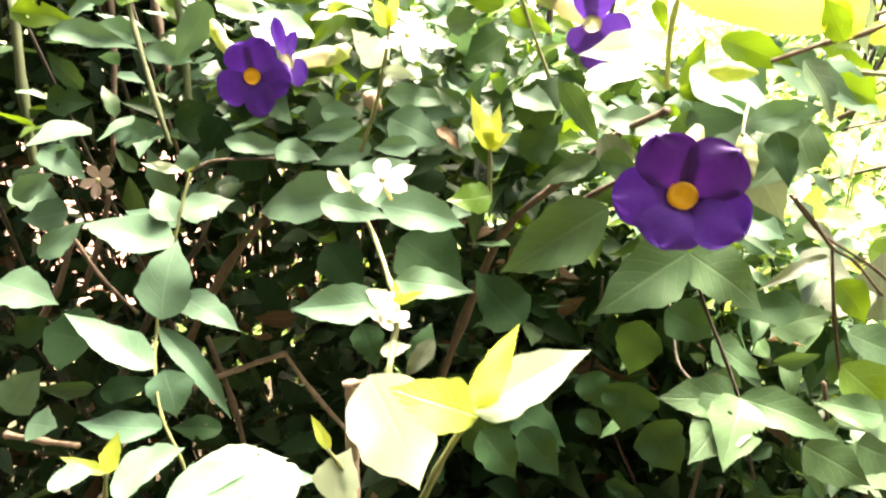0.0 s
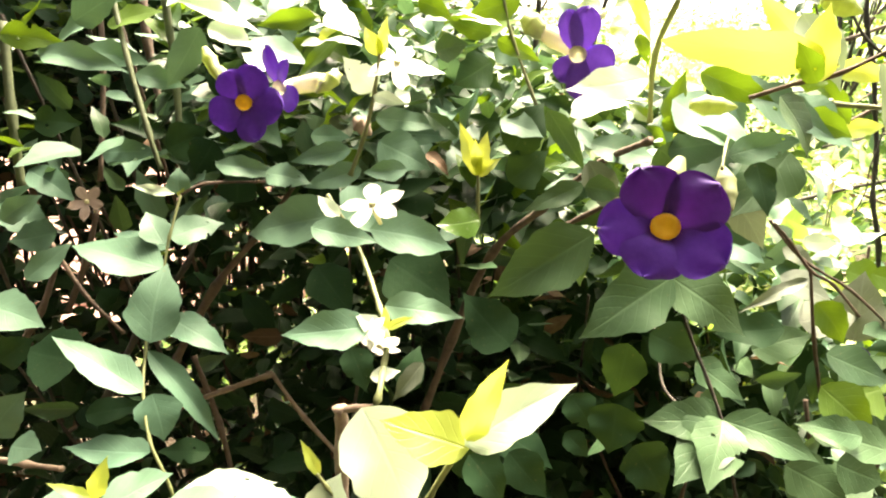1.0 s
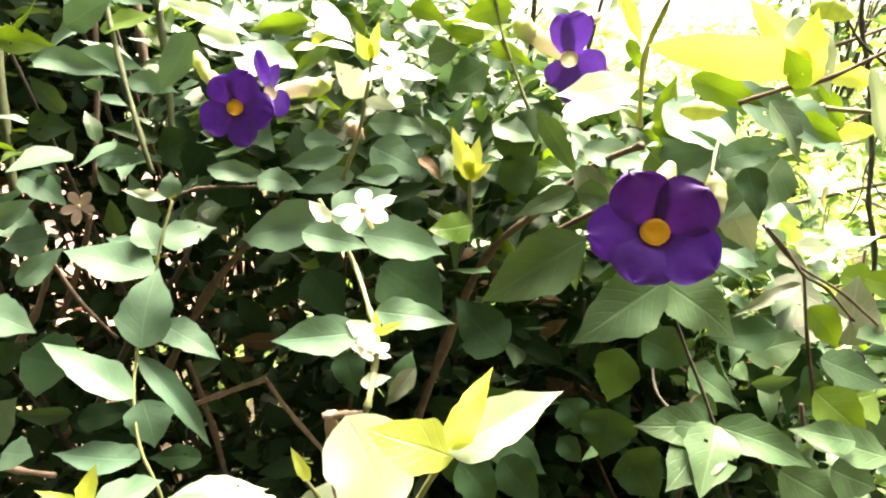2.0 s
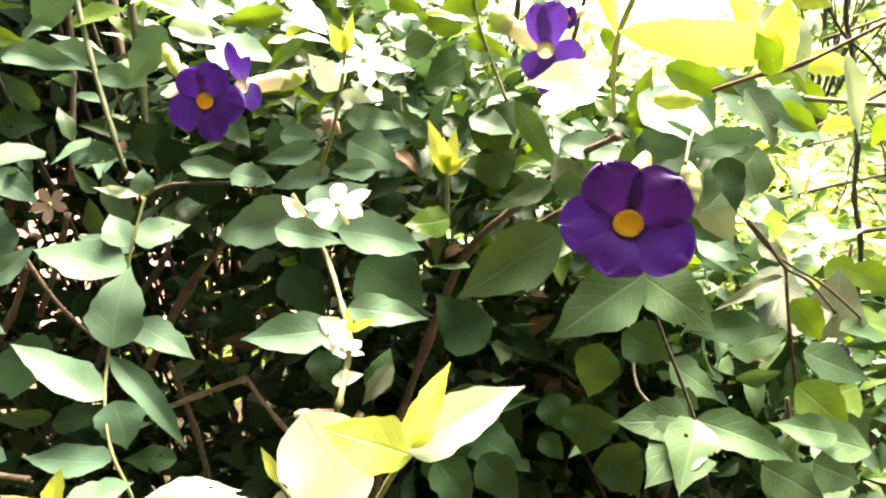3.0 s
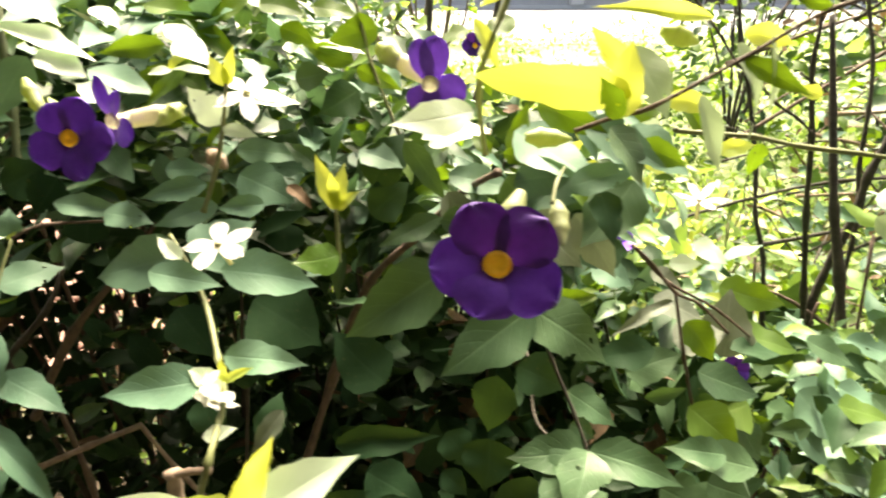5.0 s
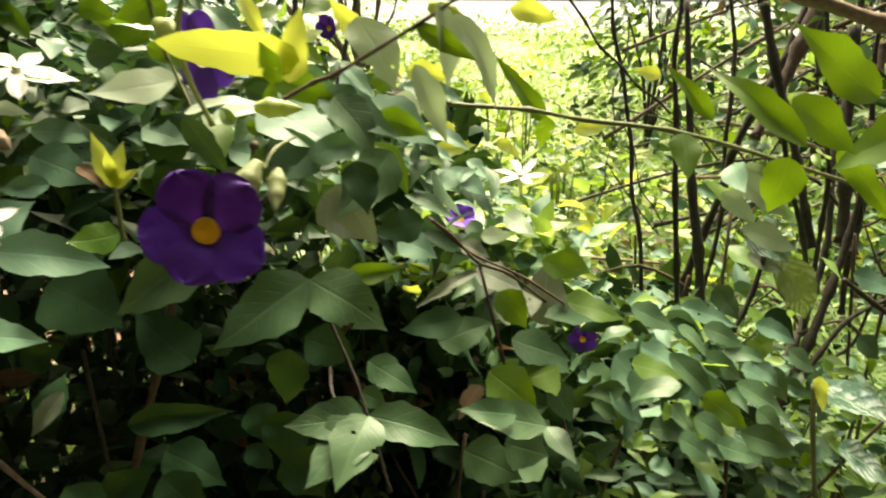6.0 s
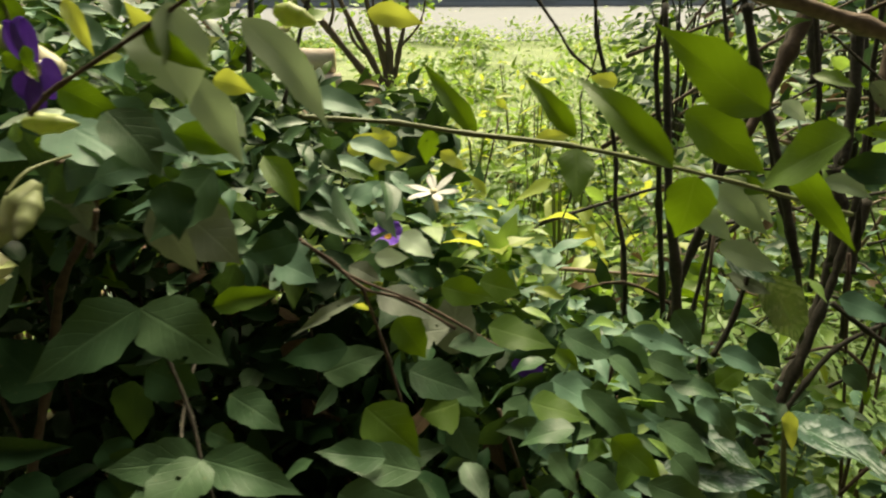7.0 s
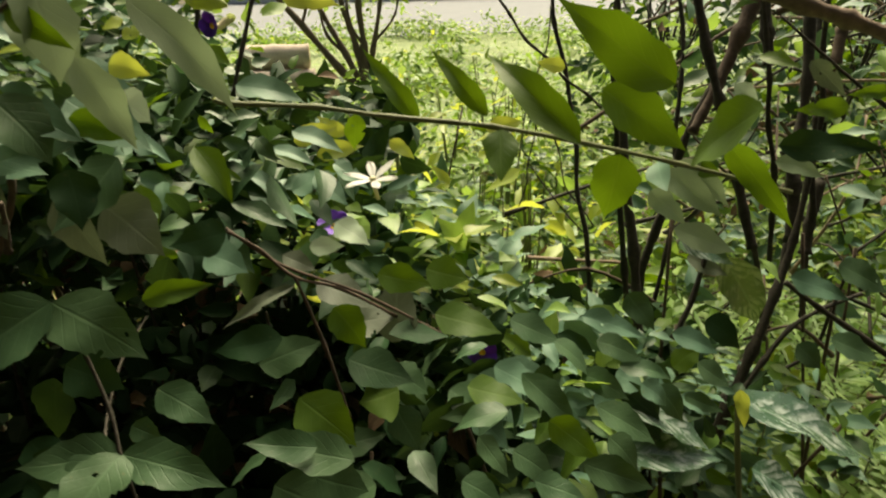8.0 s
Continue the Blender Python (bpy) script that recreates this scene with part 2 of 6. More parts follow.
def blade(rows, cols, wide, shape, fold, droop, wave, seed, tip=None, ragged=1.0):
    """Vertices, faces and uv of one leaf blade, 1 long along +y, face up; wide is the full width."""
    rnd = random.Random(seed)
    ph, ph2 = rnd.uniform(0, 6.28), rnd.uniform(0, 6.28)
    verts, uvs, faces = [], [], []
    end = tip or 1.02 + 0.26 * rnd.random()
    peak = shape / (shape + end)
    top = peak ** shape * (1 - peak) ** end
    for i in range(rows + 1):
        v = i / rows
        h = 0.5 * wide * v ** shape * (1 - v) ** end / top * (1 - 0.32 * v ** 5)
        for j in range(-cols, cols + 1):
            u = j / cols
            edge = 1 + ragged * (0.028 * math.sin(31 * v + ph * 3) + 0.04 * math.sin(13 * v + ph2 + (1.7 if u > 0 else 0))) * abs(u)
            x = u * h * edge
            z = fold * (math.sqrt(x * x + 0.0016) - 0.04 + 0.9 * x * x) - droop * (v - 0.35) ** 2 + droop * 0.12 + wave * abs(u) * math.sin(9 * v + ph + (2.0 if u > 0 else 0)) * h + 0.012 * math.sin(5 * v + ph2)
            x += 0.06 * math.sin(2.6 * v + ph2) * v * wide
            verts.append((x, v, z))
            uvs.append((0.5 + 0.5 * u, v))
    n = 2 * cols + 1
    for i in range(rows):
        for j in range(2 * cols):
            a = i * n + j
            faces.append((a, a + 1, a + n + 1, a + n))
    return verts, faces, uvs


def mesh_from(name, verts, faces, uvs, mat):
    me = bpy.data.meshes.new(name)
    me.from_pydata(verts, [], faces)
    lay = me.uv_layers.new(name="UVMap")
    idx = np.empty(len(me.loops), dtype=np.int32)
    me.loops.foreach_get("vertex_index", idx)
    lay.data.foreach_set("uv", np.asarray(uvs, dtype=np.float32)[idx].ravel())
    me.polygons.foreach_set("use_smooth", np.ones(len(me.polygons), dtype=bool))
    me.materials.append(mat)
    return me


BLADES = [(0.47, 0.66, 0.14, 0.14, 0.10), (0.41, 0.74, 0.20, 0.18, 0.13), (0.48, 0.62, 0.10, 0.10, 0.16), (0.43, 0.70, 0.24, 0.22, 0.10), (0.45, 0.62, 0.12, -0.06, 0.15), (0.46, 0.66, 0.17, 0.16, 0.12), (0.26, 0.40, 0.10, 0.10, 0.06), (0.34, 0.62, 0.16, 0.26, 0.10), (0.46, 0.55, 0.22, 0.40, 0.16)]
LONG, LANCE, CURLED = 6, 7, 8
TIPS = {6: 0.62, 7: 1.25, 8: 1.1}
LEAF_MESH = {}


def leaf_mesh(kind, k):
    if (kind, k) not in LEAF_MESH:
        w, shape, fold, droop, wave = BLADES[k]
        v, f, uv = blade(22, 6, w, shape, fold, droop, wave, 10 + k, tip=TIPS.get(k), ragged=1.5)
        if k in (2, 5):
            # insect bites: one from the edge, one small hole
            bites = ((0.98, 0.60, 0.13, 0.05), (0.30, 0.72, 0.05, 0.022)) if k == 2 else ((0.03, 0.42, 0.11, 0.045), (0.66, 0.30, 0.045, 0.025))
            f = [q for q in f if not any(((sum(uv[i][0] for i in q) / 4 - a) / c) ** 2 + ((sum(uv[i][1] for i in q) / 4 - b) / d) ** 2 < 1 for a, b, c, d in bites)]
        LEAF_MESH[kind, k] = mesh_from("leaf", v, f, uv, MATS[kind])
    return LEAF_MESH[kind, k]


COUNT = [0]


def leaf(parent, base, tip, width, normal, kind="g", form=None):
    """One leaf from its base to its tip, in the open, facing the given way."""
    COUNT[0] += 1
    k = (0, 1, 3, 4, 0, 3, 1, 4, 2, 1, 0, 3, 4, 5)[COUNT[0] % 14] if form is None else form
    b, t = Vector(base), Vector(tip)
    y = t - b
    length = y.length
    y.normalize()
    z = Vector(normal)
    z = (z - z.dot(y) * y).normalized()
    x = y.cross(z)
    s = width / BLADES[k][0]
    m = Matrix((x * s, y * length, z * length)).transposed().to_4x4()
    m.translation = local(parent, b)
    ob = new("leaf", leaf_mesh(kind, k))
    ob.parent = parent
    ob.matrix_basis = m
    return ob


def scatter(name, parent, spots, mats, rows=7, cols=2, narrow=1.0, shapes=5, thin_shape=None):
    """Many leaves joined into meshes, one for each material. spots: (place, way, normal, length, material number)."""
    forms = []
    for k in range(shapes):
        w, shape, fold, droop, wave = BLADES[k % 5]
        if thin_shape:
            shape = thin_shape
        v, f, uv = blade(rows, cols, w * narrow, shape, 1.7 * fold, 1.5 * droop, wave, 40 + k, ragged=2.4)
        forms.append((np.array(v), np.array(f), np.array(uv)))
    made = []
    for number, mat in enumerate(mats):
        vs, fs, us, start = [], [], [], 0
        for i, (place, way, normal, length, which) in enumerate(spots):
            if which != number:
                continue
            v, f, uv = forms[i % shapes]
            y = way / np.linalg.norm(way)
            z = normal - normal.dot(y) * y
            z = z / np.linalg.norm(z)
            x = np.cross(y, z)
            vs.append(place + (v[:, :1] * x + v[:, 1:2] * y + v[:, 2:] * z) * length)
            fs.append(f + start)
            us.append(uv)
            start += len(v)
        if not vs:
            continue
        me = mesh_from(name, np.concatenate(vs).tolist(), np.concatenate(fs).tolist(), np.concatenate(us), mat)
        ob = new(name, me)
        if parent is not None:
            ob.parent = parent
            ob.matrix_basis = Matrix.Translation(-parent.location)
        ob["kind"] = "stuff"
        made.append(ob)
    return made


def petal(bm, m, length, wide, cup, notch, seed, base=0.30, peak=0.60, rise=0.0):
    """A rounded, slightly ruffled petal along +y of m, widest at peak, with a round end."""
    rnd = random.Random(seed)
    rows, cols = 12, 6
    ph = rnd.uniform(0, 6.28)
    grid = []
    for i in range(rows + 1):
        v = math.sin(i / rows * math.pi / 2)
        w = base + (1 - base) * math.sin(v / peak * math.pi / 2) if v < peak else math.sqrt(max(0.003, 1 - ((v - peak) / (1 - peak)) ** 2))
        row = []
        for j in range(-cols, cols + 1):
            u = j / cols
            edge = 1 + 0.035 * math.sin(9 * u + 2 * ph) * v
            yy = length * v * edge * (1 - notch * v * math.exp(-(u * 4) ** 2))
            xx = u * w * wide * 0.5
            zz = cup * length * (v - 0.25 * v * v) * (1 - 1.25 * v) + 0.035 * length * v * v * math.sin(5 * u + ph) + 0.05 * length * u * u * v * math.cos(ph) - 0.012 * length * v * math.exp(-(u * 3) ** 2)
            zz += rise * length * (1 - math.exp(-4 * v))
            row.append(bm.verts.new(m @ Vector((xx, yy, zz))))
        grid.append(row)
    for a, b in zip(grid, grid[1:]):
        for j in range(2 * cols):
            bm.faces.new((a[j], a[j + 1], b[j + 1], b[j]))


# angle, length, width of each petal; 1: shade in its colour; upper ones first
LOBES = ((24, 1.00, 1.00, 1), (-50, 0.98, 1.08, 1), (92, 1.02, 0.98, 0), (-124, 1.04, 1.04, 0), (157, 0.84, 1.08, 0))
UNEVEN = ((34, 0.90, 0.90, 0), (-28, 1.00, 1.02, 0), (-98, 1.16, 1.05, 0), (-156, 1.10, 0.92, 0), (122, 0.98, 1.06, 0))
FOLDED = ((10, 1.20, 0.62, 0), (-34, 0.98, 0.42, 0), (-122, 0.85, 0.85, 0), (160, 0.55, 0.7, 0))
NODDING = ((17, 1.10, 0.70, 0), (-13, 1.16, 0.84, 0), (-108, 1.00, 0.98, 0), (146, 0.74, 0.74, 0), (-168, 1.16, 0.72, 1))


def trumpet_flower(parent, place, facing, size, roll=0.0, back=None, mat=None, spread=1.0, name="flower", eye=None, lobes=LOBES):
    """A violet trumpet flower: broad petals, yellow throat, cream tube, two pale bracts behind. back: where its tube leads."""
    mat = mat or VIOLET
    face = Vector(facing).normalized()
    q = face.to_track_quat("Z", "Y").to_matrix().to_4x4()
    head = new(name)
    head.parent = parent
    head.empty_display_size = 0.01
    head.matrix_basis = Matrix.Translation(local(parent, place)) @ q @ pose(0, 0, 0, 0, 0, roll)
    seed = int(abs(place[0]) * 1000)
    for k, (ang, ln, wd, deep) in enumerate(lobes):
        bm = bmesh.new()
        lift = (0.012, 0.026, 0.0, 0.008, 0.022)[k] * size
        m = pose(0, 0, 0.02 * size + lift, 0, 0, ang) @ pose(0, 0.06 * size, 0, (1 - spread) * 55, 0, 0)
        petal(bm, m, 0.455 * size * ln, 0.49 * size * wd, 0.05, 0.0, seed + k, 0.46, 0.60, 0.20)
        part("petal", bm, VIOLET_SHADED if deep and mat is VIOLET else mat, head)
    bm = bmesh.new()
    rim = [(0.115, -0.03), (0.122, 0.05), (0.11, 0.08), (0.075, 0.08), (0.02, 0.05)]
    rings = []
    for r, z in rim:
        rings.append([bm.verts.new((size * r * math.cos(6.2832 * a / 14), size * r * math.sin(6.2832 * a / 14) * 0.92, size * (z + 0.012))) for a in range(14)])
    for a, b in zip(rings, rings[1:]):
        for k in range(14):
            bm.faces.new((a[k], a[(k + 1) % 14], b[(k + 1) % 14], b[k]))
    bm.faces.new(rings[-1])
    part("throat", bm, eye or YELLOW, head, "pale throat" if eye else "yellow throat")
    inv = head.matrix_basis.inverted()
    end = inv @ local(parent, back) if back is not None else Vector((0.15 * size, 0.35 * size, -0.75 * size))
    bm = bmesh.new()
    tube(bm, [(0, 0, -0.04 * size), (0, 0, -0.25 * size), end * 0.55 + Vector((0, 0, -0.08 * size)), end], [0.07 * size, 0.12 * size, 0.14 * size, 0.06 * size], 9, 0.02)
    part("flower_tube", bm, TUBE, head, "cream curved tube")
    for k in (-1, 1):
        bm = bmesh.new()
        way = end.normalized()
        mm = Matrix.Translation(end * 1.08) @ (-way).to_track_quat("Y", "Z").to_matrix().to_4x4() @ pose(0, 0, 0, 0, 90 * k, 0)
        petal(bm, mm @ Matrix.Translation((0, 0, 0.05 * size)), 0.42 * size, 0.30 * size, 0.5, -0.1, seed + 9 + k)
        part("bract", bm, BRACT, head, "pale green bract")
    return head


def star_flower(parent, place, facing, size, petals=5, roll=0.0, narrow=1.0, name="white_flower", droop=0.0, mat=None):
    """A white flower of separate petals round a small cream eye, on a thin tube."""
    face = Vector(facing).normalized()
    head = new(name)
    head.parent = parent
    head.empty_display_size = 0.01
    head.matrix_basis = Matrix.Translation(local(parent, place)) @ face.to_track_quat("Z", "Y").to_matrix().to_4x4() @ pose(0, 0, 0, 0, 0, roll)
    for k in range(petals):
        bm = bmesh.new()
        petal(bm, pose(0, 0, 0, 0, 0, 360 / petals * k + 9 * (k % 2)) @ pose(0, 0.05 * size, 0, -droop, 0, 12), 0.5 * size * (0.9 + 0.2 * ((k * 7) % 3) / 2), 0.26 * size * narrow, 0.1, -0.12, k)
        part("petal", bm, mat or WHITE, head)
    bm = bmesh.new()
    tube(bm, [(0, 0, 0.04 * size), (0, 0, -0.1 * size), (0.03 * size, 0.02 * size, -0.5 * size)], [0.07 * size, 0.035 * size], 7, 0.03)
    part("flower_tube", bm, TUBE, head)
    return head


def bud(parent, a, b, r, mat=None):
    """A pale closed bud or bract, swollen in its middle."""
    a, b = local(parent, a), local(parent, b)
    bm = bmesh.new()
    tube(bm, [a, a.lerp(b, 0.3), a.lerp(b, 0.65), b], [r * 0.35, r, r * 0.8, r * 0.1], 8, 0.03)
    return part("bud", bm, mat or BRACT, parent, "pale closed bud")


# ---- ground, drive, building ----
def sheet(name, x0, y0, x1, y1, z, mat, nx, ny, rough, label):
    bm = bmesh.new()
    g = [[bm.verts.new((x0 + (x1 - x0) * i / nx, y0 + (y1 - y0) * j / ny, z + rough * noise.noise((i * 0.7, j * 0.7, 3.1)))) for i in range(nx + 1)] for j in range(ny + 1)]
    for j in range(ny):
        for i in range(nx):
            bm.faces.new((g[j][i], g[j][i + 1], g[j + 1][i + 1], g[j + 1][i]))
    ob = part(name, bm, mat, None)
    return tagged(ob, label, name, kind="structure")


sheet("ground", -150, -150, 150, 150, 0.0, SOIL, 150, 150, 0.03, "bare brown garden soil under weeds and grass")


LAWN = soft_material("pale_mown_grass", (0.13, 0.19, 0.065), (0.36, 0.42, 0.22), 0.95, 5.0, relief=0.02)
sheet("lawn", -14, 3.2, 16, 14.5, 0.045, LAWN, 120, 46, 0.02, "pale sunlit patchy lawn in front of the driveway")


def slab(name, x0, y0, x1, y1, z0, z1, mat, parent=None, lip=0.01):
    bm = bmesh.new()
    bmesh.ops.create_cube(bm, size=1.0, matrix=Matrix.LocRotScale(((x0 + x1) / 2, (y0 + y1) / 2, (z0 + z1) / 2), None, (x1 - x0, y1 - y0, z1 - z0)))
    bmesh.ops.bevel(bm, geom=bm.edges[:], offset=lip, segments=2, affect="EDGES")
    ob = part(name, bm, mat, parent)
    for p in ob.data.polygons:
        p.use_smooth = False
    return ob


def flat_slab(name, outline, z0, z1, mat):
    """A cast slab with the given outline."""
    bm = bmesh.new()
    low_ring = [bm.verts.new((x, y, z0)) for x, y in outline]
    top_ring = [bm.verts.new((x, y, z1)) for x, y in outline]
    n = len(outline)
    bm.faces.new(top_ring)
    bm.faces.new(low_ring[::-1])
    for k in range(n):
        bm.faces.new((low_ring[k], low_ring[(k + 1) % n], top_ring[(k + 1) % n], top_ring[k]))
    ob = part(name, bm, mat, None)
    for p in ob.data.polygons:
        p.use_smooth = False
    return ob


drive = tagged(flat_slab("driveway", [(-16.0, 13.4), (2.0, 13.8), (60, 17.0), (60, 44.2), (-16.0, 44.2)], -0.2, 0.07, CONCRETE), "sunlit pale concrete driveway behind the grass", "driveway", kind="structure")

# overhead slab added out of view to cut sky light on the hedge front
ceiling = tagged(flat_slab("ceiling", [(-6, -1.7), (6, -1.7), (6, -0.05), (0.9, -0.05), (0.42, 0.38), (-0.35, 0.42), (-0.5, 0.6), (-6, 0.6)], 2.25, 2.37, WALL_DARK), "unseen dark slab added overhead to block sky light", "ceiling", kind="structure")
# unseen wall added behind the path to keep frontal light off the leaves
wall_south = tagged(slab("wall_south", -6, -1.7, 6, -1.5, 0.0, 2.246, WALL_DARK, None, 0.01), "unseen dark wall added behind to block frontal light", "wall", kind="structure")

house = thing("house", (18.0, 45.0, 0.0), "grey plastered house with white columns and dark openings", "house")


def house_block(name, x0, y0, x1, y1, z0, z1, mat, lip=0.01, parent=None):
    o = house.location
    return slab(name, x0 - o.x, y0 - o.y, x1 - o.x, y1 - o.y, z0 - o.z, z1 - o.z, mat, parent or house, lip)


house_block("wall", -10, 45.0, 60, 45.3, 0.0, 4.4, PLASTER)
house_block("plinth", -10.1, 44.3, 60.1, 44.98, 0.0, 0.30, TRIM)
house_block("roof", -11, 43.0, 61, 52, 4.41, 4.7, TRIM)
for cx in (11.0, 17.2, 22.4, 28.0, 35.0, 42.0):
    house_block("column", cx - 0.45, 44.1, cx + 0.45, 44.97, 0.31, 4.4, TRIM, 0.03)
for wx in (18.5, 20.1, 29.6, 31.4, 37.5):
    d = house_block("door", wx, 44.93, wx + 1.45, 44.985, 0.32, 2.6, GLASS_DARK)
    house_block("door_frame", wx - 0.08, 44.9, wx - 0.004, 44.985, 0.32, 2.68, TRIM, parent=d)
for wx in (24.5, 13.0, 5.0):
    w = house_block("window", wx, 44.9, wx + 1.4, 44.985, 1.2, 2.5, TRIM)
    house_block("pane", wx + 0.1, 44.86, wx + 1.3, 44.895, 1.3, 2.4, GLASS_DARK, parent=w)


# ---- foliage masses ----
RNG = np.random.default_rng(7)


def unit(v):
    return v / np.linalg.norm(v)


def leafy(n, place_of, size, up, mats, spread=0.6, toward=(0, -0.5, 0.3)):
    """n leaves with random ways; up: how far their faces turn to the sky."""
    spots = []
    for i in range(n):
        p = place_of()
        if p is None:
            continue
        way = unit(RNG.normal(0, 1, 3) * np.array((1, 1, 0.55)) + np.array(toward) * 0.8)
        nrm = unit(RNG.normal(0, spread, 3) + np.array((0, -0.35, up)))
        spots.append((np.array(p), way, nrm, RNG.uniform(*size), int(RNG.choice(len(mats[0]), p=mats[1]))))
    return spots


def hedge_spot():
    """The leafy upper part of the hedge, in flat layers; open on its shaded side."""
    while True:
        x, z, d = RNG.uniform(-0.95, 0.26), RNG.uniform(0.90, 1.10), 0.45 + 0.6 * RNG.random() ** 1.5
        y = (d - (1.1 - z) * 0.423) / 0.906
        if x < -0.25 and d < 1.0 and RNG.random() < 0.93:
            continue
        if x > 0.11 and z > 0.93 and y > 0.52:
            continue
        if x > 0.22 - 0.25 * max(0.0, z - 0.85) / 0.2 and RNG.random() < 0.6:
            continue
        if z < 0.945 and d < 0.62 and RNG.random() < 0.7:
            continue
        return (x, y, z)


def inner_spot():
    """Scattered leaves deep behind the open, twiggy lower front, shade put into their colour."""
    while True:
        x, z, d = RNG.uniform(-0.95, 0.30), RNG.uniform(0.10, 0.95), RNG.uniform(0.62, 1.1)
        if d < 0.82 and RNG.random() < 0.8:
            continue
        return (x, (d - (1.1 - z) * 0.423) / 0.906, z)


def low_spot(x0, x1):
    """The lower shrub that slopes down to the open side, between two lines of the plan."""
    def spot():
        x, y = RNG.uniform(x0, x1), RNG.uniform(0.36, 0.95)
        if x > 0.47 and y < 0.54:
            return None
        top = 0.90 - 0.42 * (x - 0.2) - 0.35 * max(0.0, y - 0.5) + 0.05 * noise.noise((x * 9, y * 9, 0.0))
        return (x, y, top - 0.42 * RNG.random() ** 1.4)
    return spot


def rear_spot():
    """The sunlit tops of the hedge further back."""
    x, y = RNG.uniform(-1.0, 0.30), RNG.uniform(0.85, 2.0)
    if x < -0.15 - 0.3 * RNG.random() or x > -0.12 + 0.2 * RNG.random():
        return None
    return (x, y, 0.75 + 0.62 * RNG.random() + 0.12 * math.sin(7 * x))


def clump_spot():
    """Leaves among the tall stems."""
    y = RNG.uniform(0.6, 1.6)
    return (0.29 + 0.42 * y + 0.9 * RNG.random(), y, RNG.uniform(0.30, 1.35))


# ---- plants, leaf by leaf ----

vine = thing("climbing_vine", (-0.1814, 0.2882, 0.0000), "slender green vine with paired pointed leaves against the hedge", "vine")
stem(vine, [(-0.1818, 0.3690, 0.9676), (-0.1836, 0.3477, 0.9456), (-0.1848, 0.3338, 0.9277), (-0.1880, 0.3112, 0.9029), (-0.1863, 0.2996, 0.8895), (-0.1790, 0.2777, 0.8764), (-0.1661, 0.2542, 0.8591), (-0.1516, 0.2408, 0.8391), (-0.1437, 0.2316, 0.8057)], 0.0009, 0.0009)
stem(vine, [(-0.1818, 0.3690, 0.9676), (-0.1673, 0.3781, 0.9727), (-0.1288, 0.3863, 0.9718)], 0.0011, 0.0008, BARK)
leaf(vine, (-0.1822, 0.3303, 0.9315), (-0.2563, 0.3499, 0.9397), 0.0315, (0.01, -0.34, 0.94), "s")
leaf(vine, (-0.1808, 0.2977, 0.8964), (-0.1809, 0.3324, 0.9358), 0.0326, (0.32, -0.71, 0.63), "s")
leaf(vine, (-0.1824, 0.3261, 0.8984), (-0.1376, 0.3107, 0.8807), 0.0220, (0.23, -0.38, 0.90), "s")
leaf(vine, (-0.1765, 0.2731, 0.8780), (-0.2413, 0.2955, 0.9025), 0.0225, (0.24, -0.31, 0.92), "s")
leaf(vine, (-0.1849, 0.2997, 0.8895), (-0.1411, 0.2871, 0.8300), 0.0161, (0.64, -0.50, 0.58), "s")
leaf(vine, (-0.1705, 0.2733, 0.8773), (-0.1632, 0.2617, 0.8508), 0.0260, (0.53, -0.71, 0.46), "s")
leaf(vine, (-0.1659, 0.2515, 0.8532), (-0.2231, 0.2555, 0.8481), 0.0204, (-0.10, -0.29, 0.95), "s")
leaf(vine, (-0.1836, 0.3477, 0.9456), (-0.1562, 0.3728, 0.9473), 0.0243, (0.33, -0.41, 0.85), "s")
leaf(vine, (-0.1872, 0.3456, 0.9416), (-0.2051, 0.3628, 0.9585), 0.0206, (0.33, -0.46, 0.82), "s")
leaf(vine, (-0.1886, 0.3533, 0.9348), (-0.2392, 0.3730, 0.9386), 0.0175, (-0.05, -0.31, 0.95), "s")
leaf(vine, (-0.1826, 0.3689, 0.9676), (-0.1842, 0.3767, 0.9849), 0.0152, (0.41, -0.82, 0.41), "s")
leaf(vine, (-0.1857, 0.3691, 0.9687), (-0.2220, 0.3777, 0.9700), 0.0077, (-0.14, -0.70, 0.71), "w")
leaf(vine, (-0.1537, 0.2911, 0.8170), (-0.1897, 0.2883, 0.8174), 0.0167, (0.05, -0.55, 0.83), "d")
leaf(vine, (-0.1800, 0.3699, 0.9693), (-0.1857, 0.3702, 0.9711), 0.0068, (0.16, -0.73, 0.67), "y")

side = thing("side_shrub", (-0.3080, 0.3526, 0.0000), "dark green shrub with broad leaves beside the vine", "shrub")
leaf(side, (-0.3109, 0.3610, 0.9497), (-0.2822, 0.3706, 0.9653), 0.0175, (0.11, -0.93, 0.36), "s")
leaf(side, (-0.3150, 0.4044, 0.9727), (-0.2791, 0.3976, 0.9514), 0.0229, (0.31, -0.63, 0.72), "s")
leaf(side, (-0.2931, 0.3869, 0.9307), (-0.3284, 0.3806, 0.9235), 0.0259, (0.03, -0.83, 0.56), "s")
leaf(side, (-0.2925, 0.3454, 0.9123), (-0.2668, 0.3671, 0.9310), 0.0177, (0.34, -0.81, 0.48), "s")
leaf(side, (-0.3047, 0.3196, 0.9065), (-0.2637, 0.3174, 0.8942), 0.0297, (0.21, -0.56, 0.80), "s")
leaf(side, (-0.3107, 0.4413, 1.0524), (-0.2318, 0.4207, 1.0413), 0.0212, (-0.11, -0.75, 0.65), "s")
leaf(side, (-0.2635, 0.4220, 1.0739), (-0.2309, 0.4332, 1.0924), 0.0214, (0.22, -0.96, 0.20), "s")
